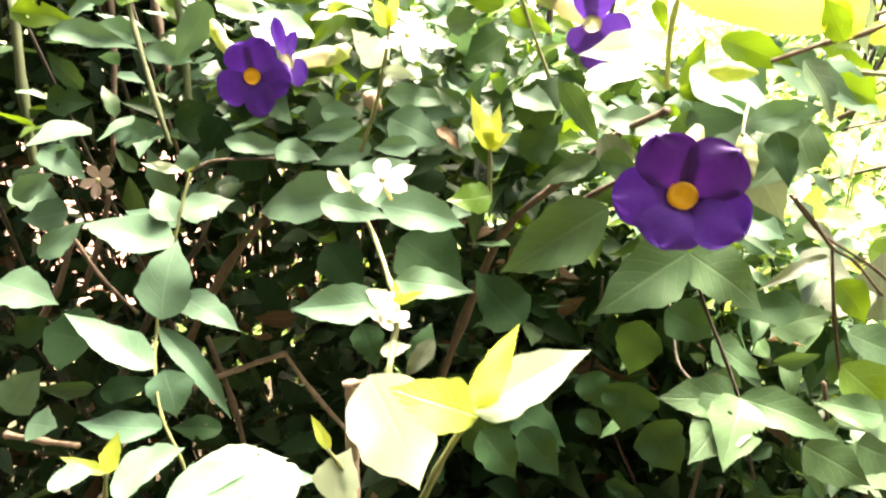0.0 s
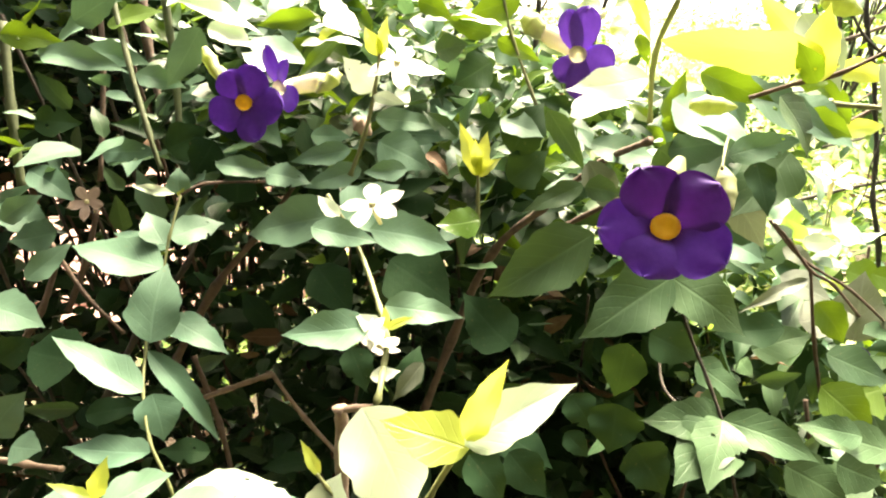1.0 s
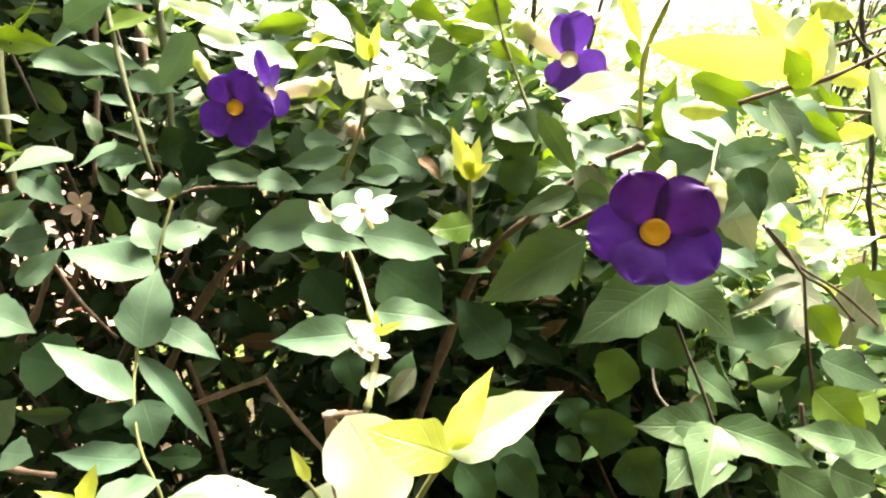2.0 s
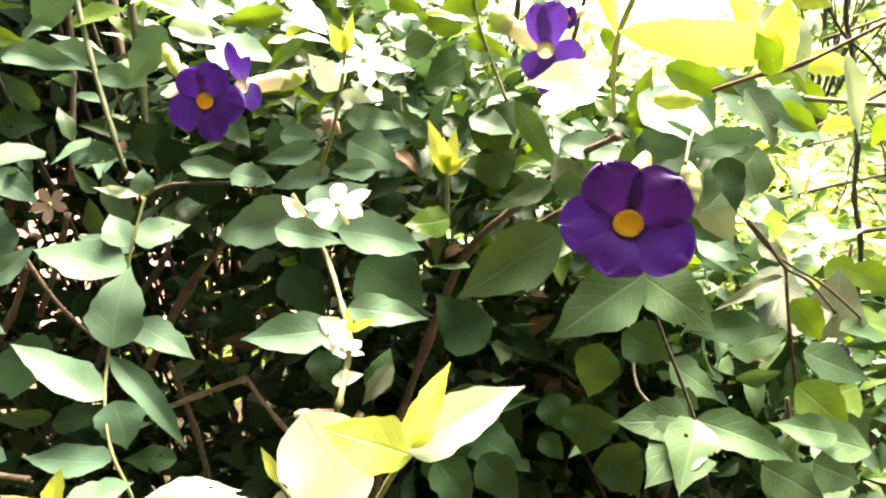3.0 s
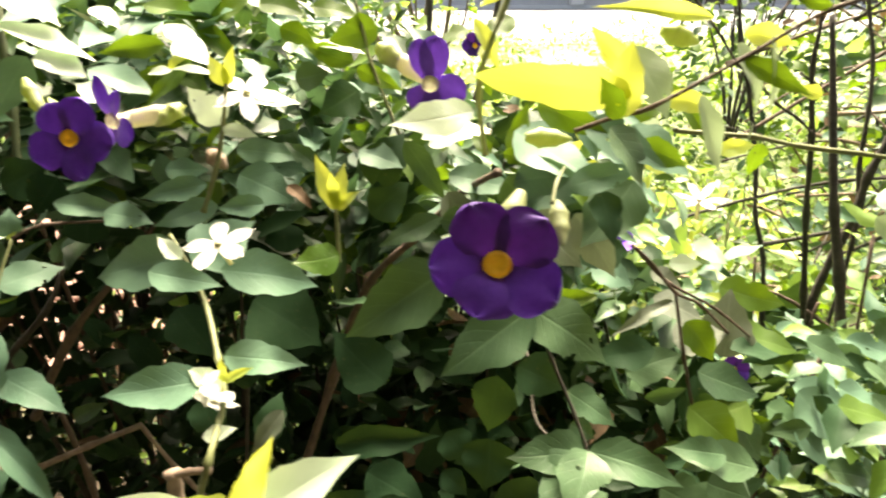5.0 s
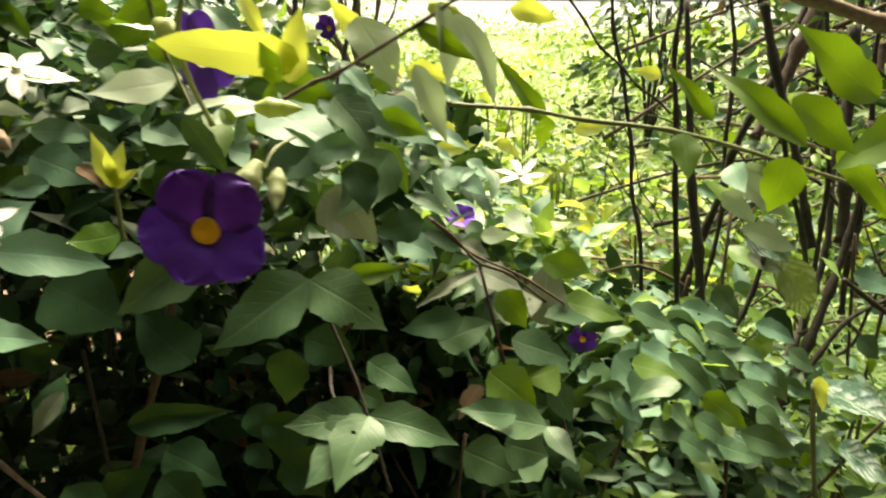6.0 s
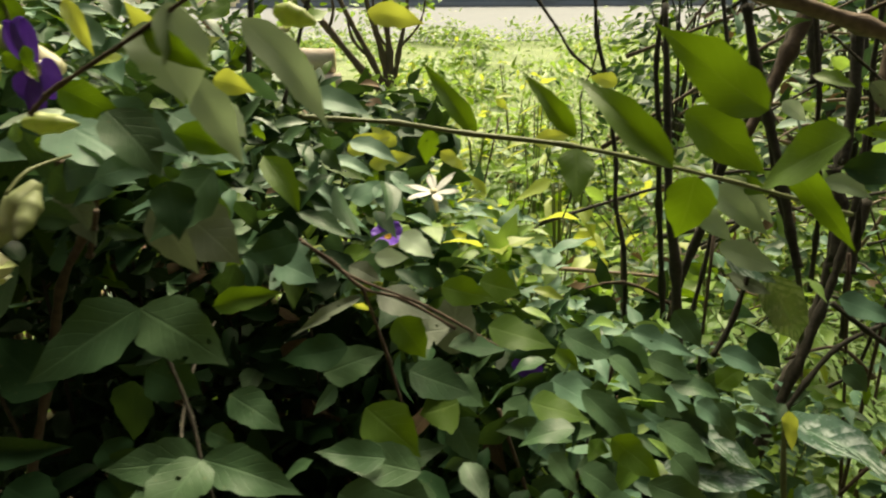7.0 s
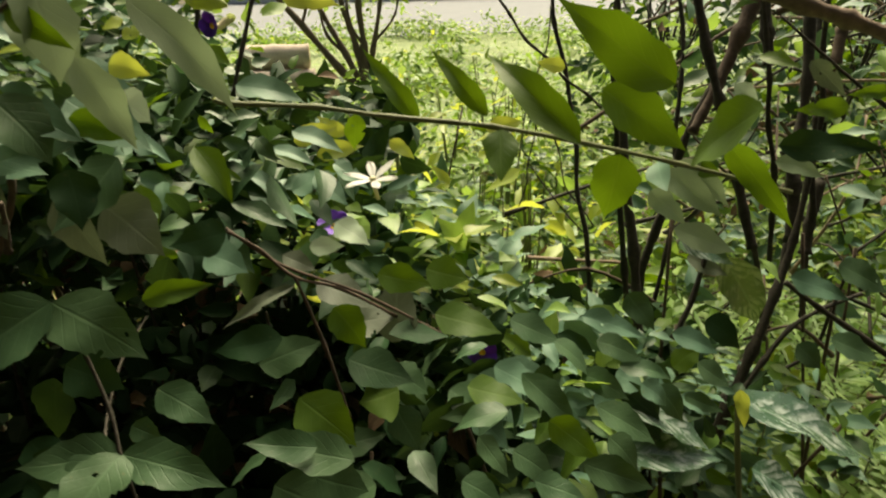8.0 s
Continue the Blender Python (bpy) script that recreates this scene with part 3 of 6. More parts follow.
leaf(side, (-0.3058, 0.4788, 0.9649), (-0.2444, 0.4640, 0.9697), 0.0227, (-0.23, -0.75, 0.62), "s")
leaf(side, (-0.2082, 0.3907, 1.0438), (-0.1747, 0.3895, 1.0350), 0.0167, (0.12, -0.82, 0.57), "s")
leaf(side, (-0.3307, 0.3255, 0.7797), (-0.3084, 0.3254, 0.7756), 0.0256, (0.16, -0.48, 0.86), "s")
leaf(side, (-0.3513, 0.4099, 0.9434), (-0.3116, 0.4021, 0.9191), 0.0305, (0.33, -0.59, 0.74), "s")
leaf(side, (-0.3398, 0.3205, 0.7945), (-0.3134, 0.3365, 0.8246), 0.0313, (0.17, -0.92, 0.35), "s")
leaf(side, (-0.3491, 0.4665, 0.9941), (-0.3098, 0.4696, 0.9936), 0.0269, (0.07, -0.83, 0.55), "d")
leaf(side, (-0.2133, 0.4184, 0.9849), (-0.1824, 0.4269, 0.9978), 0.0292, (0.08, -0.91, 0.40), "d")
leaf(side, (-0.3725, 0.3823, 0.8150), (-0.3451, 0.3922, 0.8316), 0.0278, (0.04, -0.88, 0.47), "d")
leaf(side, (-0.3411, 0.4265, 0.7854), (-0.3922, 0.4268, 0.7952), 0.0586, (0.15, -0.56, 0.81), "d")
leaf(side, (-0.2890, 0.3545, 0.7873), (-0.2394, 0.3621, 0.7948), 0.0214, (-0.02, -0.65, 0.76), "d")
leaf(side, (-0.3812, 0.4572, 0.9797), (-0.3490, 0.4632, 0.9869), 0.0116, (0.07, -0.90, 0.44), "d")
leaf(side, (-0.1645, 0.4151, 0.9448), (-0.1629, 0.4259, 0.9680), 0.0298, (0.34, -0.86, 0.38), "d")
leaf(side, (-0.1780, 0.4238, 0.9902), (-0.1941, 0.4121, 0.9676), 0.0292, (0.24, -0.92, 0.31), "d")
leaf(side, (-0.1833, 0.2213, 0.8385), (-0.1410, 0.2335, 0.8575), 0.0306, (-0.32, -0.28, 0.90), "s")
# kind w whitens these leaves in place of direct sun
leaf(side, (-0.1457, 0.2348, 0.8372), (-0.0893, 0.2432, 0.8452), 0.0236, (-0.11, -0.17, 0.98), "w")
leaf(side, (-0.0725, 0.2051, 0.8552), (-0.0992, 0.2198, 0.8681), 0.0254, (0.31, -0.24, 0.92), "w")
leaf(side, (-0.2095, 0.2125, 0.8482), (-0.1830, 0.2171, 0.8533), 0.0178, (-0.16, -0.17, 0.97), "s")
leaf(side, (-0.1417, 0.2069, 0.8477), (-0.0991, 0.2172, 0.8624), 0.0264, (-0.29, -0.14, 0.95), "s")
leaf(side, (-0.1343, 0.2238, 0.8352), (-0.0615, 0.2253, 0.8493), 0.0241, (-0.19, -0.05, 0.98), "s")
leaf(side, (-0.3381, 0.4444, 1.0641), (-0.2871, 0.4458, 1.0579), 0.0209, (0.09, -0.85, 0.52), "l")
leaf(side, (-0.1721, 0.2099, 0.8598), (-0.1967, 0.2118, 0.8684), 0.0063, (0.27, -0.42, 0.86), "y")
leaf(side, (-0.1721, 0.2099, 0.8598), (-0.1655, 0.2197, 0.8799), 0.0098, (0.32, -0.89, 0.33), "y")
stem(side, [(-0.1721, 0.2099, 0.8598), (-0.1859, 0.2140, 0.8232)], 0.0011, 0.0012)
stem(side, [(-0.2939, 0.5176, 1.2156), (-0.2576, 0.4646, 1.0936), (-0.2380, 0.4348, 1.0491), (-0.2161, 0.4044, 1.0030), (-0.2063, 0.3935, 0.9775)], 0.0021, 0.0017, STEM_DULL)
stem(side, [(-0.3764, 0.4983, 1.0682), (-0.3678, 0.4679, 1.0006), (-0.3571, 0.4416, 0.9414)], 0.0036, 0.0030, STEM_DULL)
stem(side, [(-0.2452, 0.5348, 1.2202), (-0.2235, 0.4782, 1.0929), (-0.2135, 0.4523, 1.0346), (-0.2090, 0.4330, 0.9919)], 0.0030, 0.0028, STEM_DULL)
stem(side, [(-0.3800, 0.3488, 0.7433), (-0.3325, 0.3349, 0.7525), (-0.2920, 0.3213, 0.7637)], 0.0028, 0.0017, BARK_PALE)

jas = thing("white_flowered_shoot", (-0.0267, 0.2354, 0.0000), "green shoot with broad leaves and small white flowers", "shrub")
stem(jas, [(-0.0324, 0.2167, 0.8973), (-0.0236, 0.2185, 0.9237), (-0.0234, 0.2384, 0.9310), (-0.0231, 0.2473, 0.9382), (-0.0289, 0.2620, 0.9472), (-0.0422, 0.2931, 0.9573), (-0.0565, 0.3150, 0.9716), (-0.0699, 0.3302, 0.9831)], 0.0017, 0.0010)
leaf(jas, (-0.0316, 0.2492, 0.9439), (-0.0745, 0.2397, 0.9430), 0.0204, (0.14, -0.68, 0.72), "s")
leaf(jas, (-0.0266, 0.2627, 0.9484), (0.0149, 0.2547, 0.9474), 0.0170, (-0.11, -0.67, 0.73), "s")
leaf(jas, (-0.0750, 0.3080, 0.9716), (-0.0347, 0.2980, 0.9665), 0.0173, (-0.09, -0.71, 0.70), "s")
leaf(jas, (-0.0464, 0.3330, 0.9608), (0.0047, 0.3596, 0.9375), 0.0278, (0.57, -0.63, 0.52), "s")
leaf(jas, (-0.0720, 0.3486, 0.9634), (-0.1516, 0.3884, 0.9323), 0.0336, (-0.53, -0.64, 0.55), "s")
leaf(jas, (-0.0619, 0.3339, 0.9656), (-0.0329, 0.3646, 0.9792), 0.0317, (0.34, -0.63, 0.69), "s")
leaf(jas, (-0.1142, 0.3517, 0.9897), (-0.0823, 0.3416, 0.9862), 0.0167, (-0.15, -0.72, 0.68), "s")
leaf(jas, (-0.0702, 0.4002, 0.9913), (-0.1136, 0.3935, 0.9847), 0.0163, (0.05, -0.85, 0.52), "s")
leaf(jas, (-0.0608, 0.3856, 0.9818), (-0.1004, 0.3777, 0.9719), 0.0171, (0.04, -0.85, 0.53), "s")
leaf(jas, (-0.0291, 0.3784, 0.9844), (-0.0586, 0.3751, 0.9827), 0.0148, (0.06, -0.83, 0.56), "s")
leaf(jas, (-0.0535, 0.4138, 0.9939), (-0.0153, 0.4085, 0.9753), 0.0299, (0.14, -0.83, 0.54), "s")
leaf(jas, (-0.0449, 0.4368, 0.9944), (0.0010, 0.4395, 0.9920), 0.0175, (0.08, -0.85, 0.52), "s")
leaf(jas, (-0.1044, 0.4214, 0.9956), (-0.0750, 0.4228, 0.9935), 0.0163, (0.08, -0.84, 0.54), "s")
leaf(jas, (-0.1641, 0.3888, 0.9835), (-0.1173, 0.3892, 0.9759), 0.0156, (0.11, -0.79, 0.60), "s")
leaf(jas, (-0.0604, 0.3161, 0.9746), (-0.0751, 0.3251, 0.9849), 0.0091, (0.08, -0.69, 0.72), "w")
leaf(jas, (0.0203, 0.3406, 0.9653), (-0.0066, 0.3319, 0.9632), 0.0198, (0.19, -0.74, 0.64), "h")
leaf(jas, (-0.0291, 0.2307, 0.9271), (-0.0144, 0.2330, 0.9294), 0.0075, (-0.01, -0.66, 0.75), "w")
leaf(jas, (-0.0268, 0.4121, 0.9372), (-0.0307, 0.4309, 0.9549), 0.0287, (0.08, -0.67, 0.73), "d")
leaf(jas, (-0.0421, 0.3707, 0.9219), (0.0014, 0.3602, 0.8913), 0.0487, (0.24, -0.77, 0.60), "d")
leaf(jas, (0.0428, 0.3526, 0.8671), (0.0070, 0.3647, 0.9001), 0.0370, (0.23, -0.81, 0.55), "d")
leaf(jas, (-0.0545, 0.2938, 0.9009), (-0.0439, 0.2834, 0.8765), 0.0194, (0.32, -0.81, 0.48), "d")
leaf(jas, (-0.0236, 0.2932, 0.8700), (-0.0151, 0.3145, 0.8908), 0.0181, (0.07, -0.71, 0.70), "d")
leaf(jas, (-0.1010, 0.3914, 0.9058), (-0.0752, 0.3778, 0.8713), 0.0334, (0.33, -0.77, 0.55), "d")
leaf(jas, (-0.0233, 0.2494, 0.9428), (-0.0101, 0.2530, 0.9482), 0.0047, (-0.07, -0.75, 0.66), "y")
leaf(jas, (-0.0233, 0.2494, 0.9428), (-0.0249, 0.2541, 0.9534), 0.0042, (0.20, -0.88, 0.43), "y")
leaf(jas, (-0.0246, 0.2481, 0.9403), (-0.0401, 0.2512, 0.9498), 0.0100, (0.27, -0.70, 0.66), "w")
star_flower(jas, (-0.0416, 0.3225, 0.9805), (-0.0800, -0.4200, 0.9000), 0.0340, 5, 10, 1.15, droop=0)
star_flower(jas, (-0.0262, 0.2431, 0.9369), (-0.1500, -0.7500, -0.3500), 0.0210, 5, 0, 1.30, droop=10)
star_flower(jas, (-0.0310, 0.2459, 0.9437), (-0.5000, -0.6000, 0.5000), 0.0160, 5, 40, 1.20, droop=20)
stem(jas, [(0.0184, 0.3480, 0.9578), (0.0183, 0.3517, 0.9897)], 0.0014, 0.0010)
leaf(jas, (0.0183, 0.3514, 0.9891), (0.0069, 0.3647, 1.0201), 0.0110, (0.08, -0.91, 0.42), "y")
leaf(jas, (0.0183, 0.3514, 0.9891), (0.0238, 0.3636, 1.0146), 0.0103, (-0.01, -0.90, 0.43), "y")
leaf(jas, (0.0183, 0.3514, 0.9891), (0.0321, 0.3573, 0.9996), 0.0069, (-0.04, -0.85, 0.53), "y")
leaf(jas, (0.0182, 0.3531, 0.9928), (0.0159, 0.3558, 1.0113), 0.0075, (0.08, -0.98, 0.16), "y")
leaf(jas, (-0.0523, 0.2093, 0.8848), (-0.0612, 0.2158, 0.9006), 0.0059, (0.43, -0.72, 0.54), "y")
stem(jas, [(-0.0536, 0.2097, 0.8858), (-0.0426, 0.2047, 0.8730)], 0.0008, 0.0011)
leaf(jas, (-0.0504, 0.1990, 0.8620), (-0.0434, 0.2105, 0.8857), 0.0242, (-0.16, -0.87, 0.47), "w")

upper = thing("upper_white_flowered_shoot", (-0.0464, 0.3724, 0.0000), "leafy shoot with an open white flower and pale young tip", "shrub")
stem(upper, [(-0.0660, 0.3739, 0.9815), (-0.0552, 0.3757, 1.0075), (-0.0475, 0.3782, 1.0355), (-0.0430, 0.3777, 1.0575)], 0.0015, 0.0010)
leaf(upper, (-0.0429, 0.3770, 1.0560), (-0.0526, 0.3841, 1.0733), 0.0103, (0.16, -0.88, 0.45), "y")
leaf(upper, (-0.0429, 0.3770, 1.0560), (-0.0390, 0.3876, 1.0784), 0.0075, (0.16, -0.90, 0.40), "y")
leaf(upper, (-0.0468, 0.3783, 1.0355), (-0.0671, 0.3803, 1.0556), 0.0192, (0.28, -0.89, 0.37), "w")
leaf(upper, (-0.0484, 0.3767, 1.0323), (-0.0265, 0.3711, 1.0282), 0.0091, (-0.11, -0.83, 0.55), "w")
star_flower(upper, (-0.0335, 0.3846, 1.0516), (0.2000, -0.4500, 0.7500), 0.0360, 5, 20, 1.10, droop=5)
leaf(upper, (-0.0348, 0.3851, 1.0482), (-0.0034, 0.3913, 1.0439), 0.0195, (0.18, -0.27, 0.95), "w")
leaf(upper, (-0.0605, 0.4100, 1.0590), (-0.0902, 0.4093, 1.0628), 0.0130, (0.13, -0.14, 0.98), "w")
leaf(upper, (-0.0871, 0.4211, 1.0880), (-0.0607, 0.4139, 1.0675), 0.0185, (0.48, -0.43, 0.77), "w")
leaf(upper, (0.0027, 0.4092, 0.9976), (-0.0230, 0.4153, 1.0156), 0.0136, (0.13, -0.87, 0.48), "g")
leaf(upper, (-0.0142, 0.4331, 1.0527), (0.0090, 0.4365, 1.0560), 0.0195, (0.07, -0.90, 0.42), "g")
leaf(upper, (0.0247, 0.4641, 1.0411), (-0.0040, 0.4548, 1.0262), 0.0292, (0.05, -0.89, 0.46), "g")
leaf(upper, (-0.0964, 0.4364, 1.0749), (-0.1390, 0.4306, 1.0701), 0.0156, (0.08, -0.93, 0.37), "l")
leaf(upper, (0.0244, 0.4410, 1.0629), (-0.0109, 0.4431, 1.0740), 0.0156, (0.06, -0.92, 0.38), "l")
leaf(upper, (0.0425, 0.4305, 1.0849), (0.0093, 0.4248, 1.0785), 0.0222, (0.08, -0.92, 0.39), "l")
leaf(upper, (-0.1252, 0.4523, 1.0428), (-0.1007, 0.4630, 1.0615), 0.0167, (0.15, -0.93, 0.33), "l")
leaf(upper, (-0.0304, 0.4789, 1.0835), (-0.0052, 0.4757, 1.0718), 0.0167, (0.06, -0.92, 0.38), "l")
leaf(upper, (0.0283, 0.4185, 1.0614), (0.0582, 0.4147, 1.0476), 0.0130, (0.06, -0.92, 0.38), "l")
stem(upper, [(0.0552, 0.4020, 1.0206), (0.0374, 0.4208, 1.0647), (0.0313, 0.4312, 1.0884), (0.0030, 0.4790, 1.1977)], 0.0011, 0.0009)
# top leaves of kind w: sun glare painted as a whitish colour
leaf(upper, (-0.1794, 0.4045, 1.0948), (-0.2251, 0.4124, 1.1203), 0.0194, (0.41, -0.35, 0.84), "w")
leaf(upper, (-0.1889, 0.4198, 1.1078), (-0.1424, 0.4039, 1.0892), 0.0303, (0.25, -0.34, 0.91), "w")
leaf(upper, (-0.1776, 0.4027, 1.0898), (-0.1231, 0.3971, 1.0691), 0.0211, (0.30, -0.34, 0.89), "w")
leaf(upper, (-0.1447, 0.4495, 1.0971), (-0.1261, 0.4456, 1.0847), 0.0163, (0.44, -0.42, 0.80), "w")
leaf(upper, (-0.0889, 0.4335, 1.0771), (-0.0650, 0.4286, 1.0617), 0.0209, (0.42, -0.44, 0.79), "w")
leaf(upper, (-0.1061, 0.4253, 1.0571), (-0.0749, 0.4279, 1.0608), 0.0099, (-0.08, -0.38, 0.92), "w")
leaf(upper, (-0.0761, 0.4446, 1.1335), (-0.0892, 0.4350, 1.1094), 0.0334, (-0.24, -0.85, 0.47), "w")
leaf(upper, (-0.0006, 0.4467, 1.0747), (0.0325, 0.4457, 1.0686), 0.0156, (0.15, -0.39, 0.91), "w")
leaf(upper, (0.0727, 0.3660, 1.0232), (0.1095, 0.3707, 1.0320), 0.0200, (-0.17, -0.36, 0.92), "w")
leaf(upper, (-0.1619, 0.3964, 1.0714), (-0.1839, 0.3817, 1.0348), 0.0210, (0.32, -0.93, 0.18), "s")
leaf(upper, (-0.2734, 0.4432, 1.0937), (-0.2375, 0.4414, 1.0851), 0.0241, (0.09, -0.83, 0.55), "s")
leaf(upper, (-0.2353, 0.4347, 1.0955), (-0.2041, 0.4331, 1.0879), 0.0160, (0.09, -0.84, 0.53), "s")
leaf(upper, (-0.2881, 0.4586, 1.0509), (-0.2276, 0.4469, 1.0419), 0.0227, (-0.05, -0.77, 0.64), "s")
leaf(upper, (-0.0579, 0.4298, 1.0073), (-0.0061, 0.4294, 1.0009), 0.0179, (0.06, -0.83, 0.55), "s")
leaf(upper, (0.0261, 0.4494, 1.0508), (0.0539, 0.4468, 1.0410), 0.0159, (0.07, -0.90, 0.44), "s")
leaf(upper, (-0.1250, 0.4827, 1.0979), (-0.0741, 0.4808, 1.0877), 0.0200, (0.13, -0.62, 0.78), "l")
leaf(upper, (-0.0791, 0.4807, 1.0878), (-0.0490, 0.4876, 1.1029), 0.0175, (-0.15, -0.75, 0.64), "l")
leaf(upper, (-0.0457, 0.4862, 1.0990), (-0.0107, 0.4850, 1.0921), 0.0217, (0.12, -0.64, 0.75), "l")
leaf(upper, (-0.0081, 0.4870, 1.0972), (0.0261, 0.4856, 1.0900), 0.0184, (0.13, -0.65, 0.75), "l")
leaf(upper, (-0.1757, 0.5010, 1.1234), (-0.1245, 0.5020, 1.1206), 0.0128, (0.05, -0.64, 0.77), "l")
leaf(upper, (-0.0647, 0.5054, 1.1236), (-0.0307, 0.5005, 1.1071), 0.0171, (0.24, -0.67, 0.70), "l")
leaf(upper, (-0.0306, 0.5081, 1.1271), (0.0206, 0.5067, 1.1183), 0.0153, (0.11, -0.67, 0.73), "l")

sprig = thing("young_bright_sprig", (0.0101, 0.1283, 0.0000), "bright yellow-green young sprig with thin glowing leaves", "shrub")
stem(sprig, [(-0.0023, 0.1321, 0.9239), (0.0094, 0.1261, 0.9615), (0.0200, 0.1279, 0.9828)], 0.0011, 0.0008)
leaf(sprig, (0.0204, 0.1262, 0.9838), (0.0504, 0.1336, 1.0016), 0.0148, (-0.25, -0.67, 0.70), "w")
leaf(sprig, (0.0209, 0.1266, 0.9847), (0.0317, 0.1305, 1.0103), 0.0088, (-0.32, -0.91, 0.27), "y")
leaf(sprig, (0.0217, 0.1258, 0.9827), (-0.0038, 0.1308, 0.9885), 0.0154, (0.07, -0.58, 0.81), "y")
leaf(sprig, (-0.0095, 0.1338, 0.9889), (0.0061, 0.1249, 0.9546), 0.0263, (0.42, -0.81, 0.40), "w")
stem(sprig, [(-0.0454, 0.2314, 0.9076), (-0.0450, 0.2262, 0.8842), (-0.0457, 0.2108, 0.8388)], 0.0033, 0.0037, BARK_PALE, name="stub", label="cut brown woody stub")
stem(sprig, [(-0.0465, 0.2306, 0.9061), (-0.0366, 0.2280, 0.9107), (-0.0264, 0.2248, 0.9139)], 0.0019, 0.0016, BARK_PALE, name="stub")

bush = thing("flowering_shrub", (0.1327, 0.2966, 0.0000), "thorny green shrub with violet trumpet flowers and arching brown branches", "shrub")
stem(bush, [(-0.0582, 0.3954, 0.6662), (-0.0027, 0.4190, 0.8278), (0.0280, 0.4141, 0.9077), (0.0621, 0.3935, 0.9527), (0.0923, 0.3652, 0.9937), (0.1064, 0.3080, 1.0228)], 0.0036, 0.0018, BARK, name="branch", label="brown arching branch")
stem(bush, [(0.0754, 0.3711, 0.9495), (0.0968, 0.3412, 0.9767), (0.1121, 0.3179, 0.9954)], 0.0019, 0.0012, BARK, name="branch")
stem(bush, [(-0.2800, 0.4730, 0.7555), (-0.2069, 0.4382, 0.8585), (-0.1575, 0.4456, 0.9139), (-0.1351, 0.4610, 0.9432)], 0.0042, 0.0017, BARK, name="branch")
stem(bush, [(-0.2485, 0.4167, 0.7472), (-0.2039, 0.4184, 0.7669), (-0.1597, 0.4195, 0.7852)], 0.0026, 0.0022, BARK_PALE, name="branch")
stem(bush, [(-0.1597, 0.4195, 0.7852), (-0.1304, 0.4058, 0.7500), (-0.0801, 0.3871, 0.7003)], 0.0018, 0.0018, BARK_PALE, name="branch")
stem(bush, [(-0.3512, 0.4489, 0.7158), (-0.3088, 0.4894, 0.7963), (-0.2711, 0.5133, 0.8415), (-0.2649, 0.5534, 0.8796)], 0.0044, 0.0017, BARK_DARK, name="branch")
stem(bush, [(-0.3689, 0.4691, 0.8832), (-0.3374, 0.4524, 0.8411), (-0.3009, 0.4403, 0.8082)], 0.0020, 0.0015, BARK, name="branch")
trumpet_flower(bush, (0.0976, 0.2334, 1.0062), (-0.1400, -0.8800, 0.4200), 0.0500, 4, (0.1038, 0.2557, 0.9935))
trumpet_flower(bush, (-0.1165, 0.3420, 1.0345), (-0.0500, -0.9000, 0.3000), 0.0420, 0, (-0.1442, 0.3802, 1.0454), VIOLET, lobes=UNEVEN)
trumpet_flower(bush, (-0.0998, 0.3592, 1.0404), (-0.4000, -0.9000, 0.1000), 0.0400, 0, (-0.0685, 0.3744, 1.0430), VIOLET, spread=0.9, eye=TUBE, lobes=FOLDED)
trumpet_flower(bush, (0.0751, 0.3671, 1.0584), (-0.3500, -0.9200, 0.0500), 0.0440, 0, (0.0480, 0.3990, 1.0720), VIOLET_LIGHT, spread=0.92, eye=TUBE, lobes=NODDING)
trumpet_flower(bush, (0.3847, 0.5272, 0.7512), (-0.2000, -0.9000, 0.2000), 0.0300, 0, None)
trumpet_flower(bush, (0.2512, 0.5335, 0.8891), (-0.1000, -0.5000, 0.7500), 0.0320, 0, None, VIOLET_LIGHT, spread=0.60)
trumpet_flower(bush, (0.1320, 0.7142, 1.0519), (-0.5000, -0.7000, 0.1000), 0.0300, 0, None, VIOLET, spread=0.60)
bud(bush, (-0.1445, 0.3607, 1.0630), (-0.1317, 0.3475, 1.0439), 0.0043)
bud(bush, (0.0432, 0.3937, 1.0769), (0.0606, 0.3894, 1.0642), 0.0069)
bud(bush, (-0.0673, 0.3708, 1.0469), (-0.0793, 0.3597, 1.0370), 0.0051)
leaf(bush, (0.1122, 0.2968, 1.0215), (0.1406, 0.2805, 1.0289), 0.0210, (-0.53, -0.77, 0.36), "s")
leaf(bush, (0.1080, 0.2968, 1.0223), (0.1250, 0.2917, 1.0080), 0.0200, (-0.07, -0.96, 0.27), "g")
leaf(bush, (0.1350, 0.2779, 1.0243), (0.1704, 0.2839, 1.0310), 0.0143, (0.04, -0.85, 0.53), "s")
leaf(bush, (0.1456, 0.3020, 1.0028), (0.1656, 0.2892, 0.9712), 0.0207, (-0.21, -0.94, 0.25), "o")
leaf(bush, (0.0783, 0.3299, 0.9915), (0.0436, 0.3164, 0.9806), 0.0133, (0.13, -0.81, 0.57), "g")
leaf(bush, (0.0785, 0.3248, 0.9925), (0.0997, 0.3245, 0.9880), 0.0151, (0.08, -0.90, 0.43), "g")
leaf(bush, (0.0590, 0.3612, 1.0273), (0.0837, 0.3575, 0.9906), 0.0142, (0.07, -0.99, 0.15), "g")
leaf(bush, (0.2522, 0.3424, 0.8070), (0.2890, 0.3480, 0.8126), 0.0202, (-0.03, -0.59, 0.81), "g")
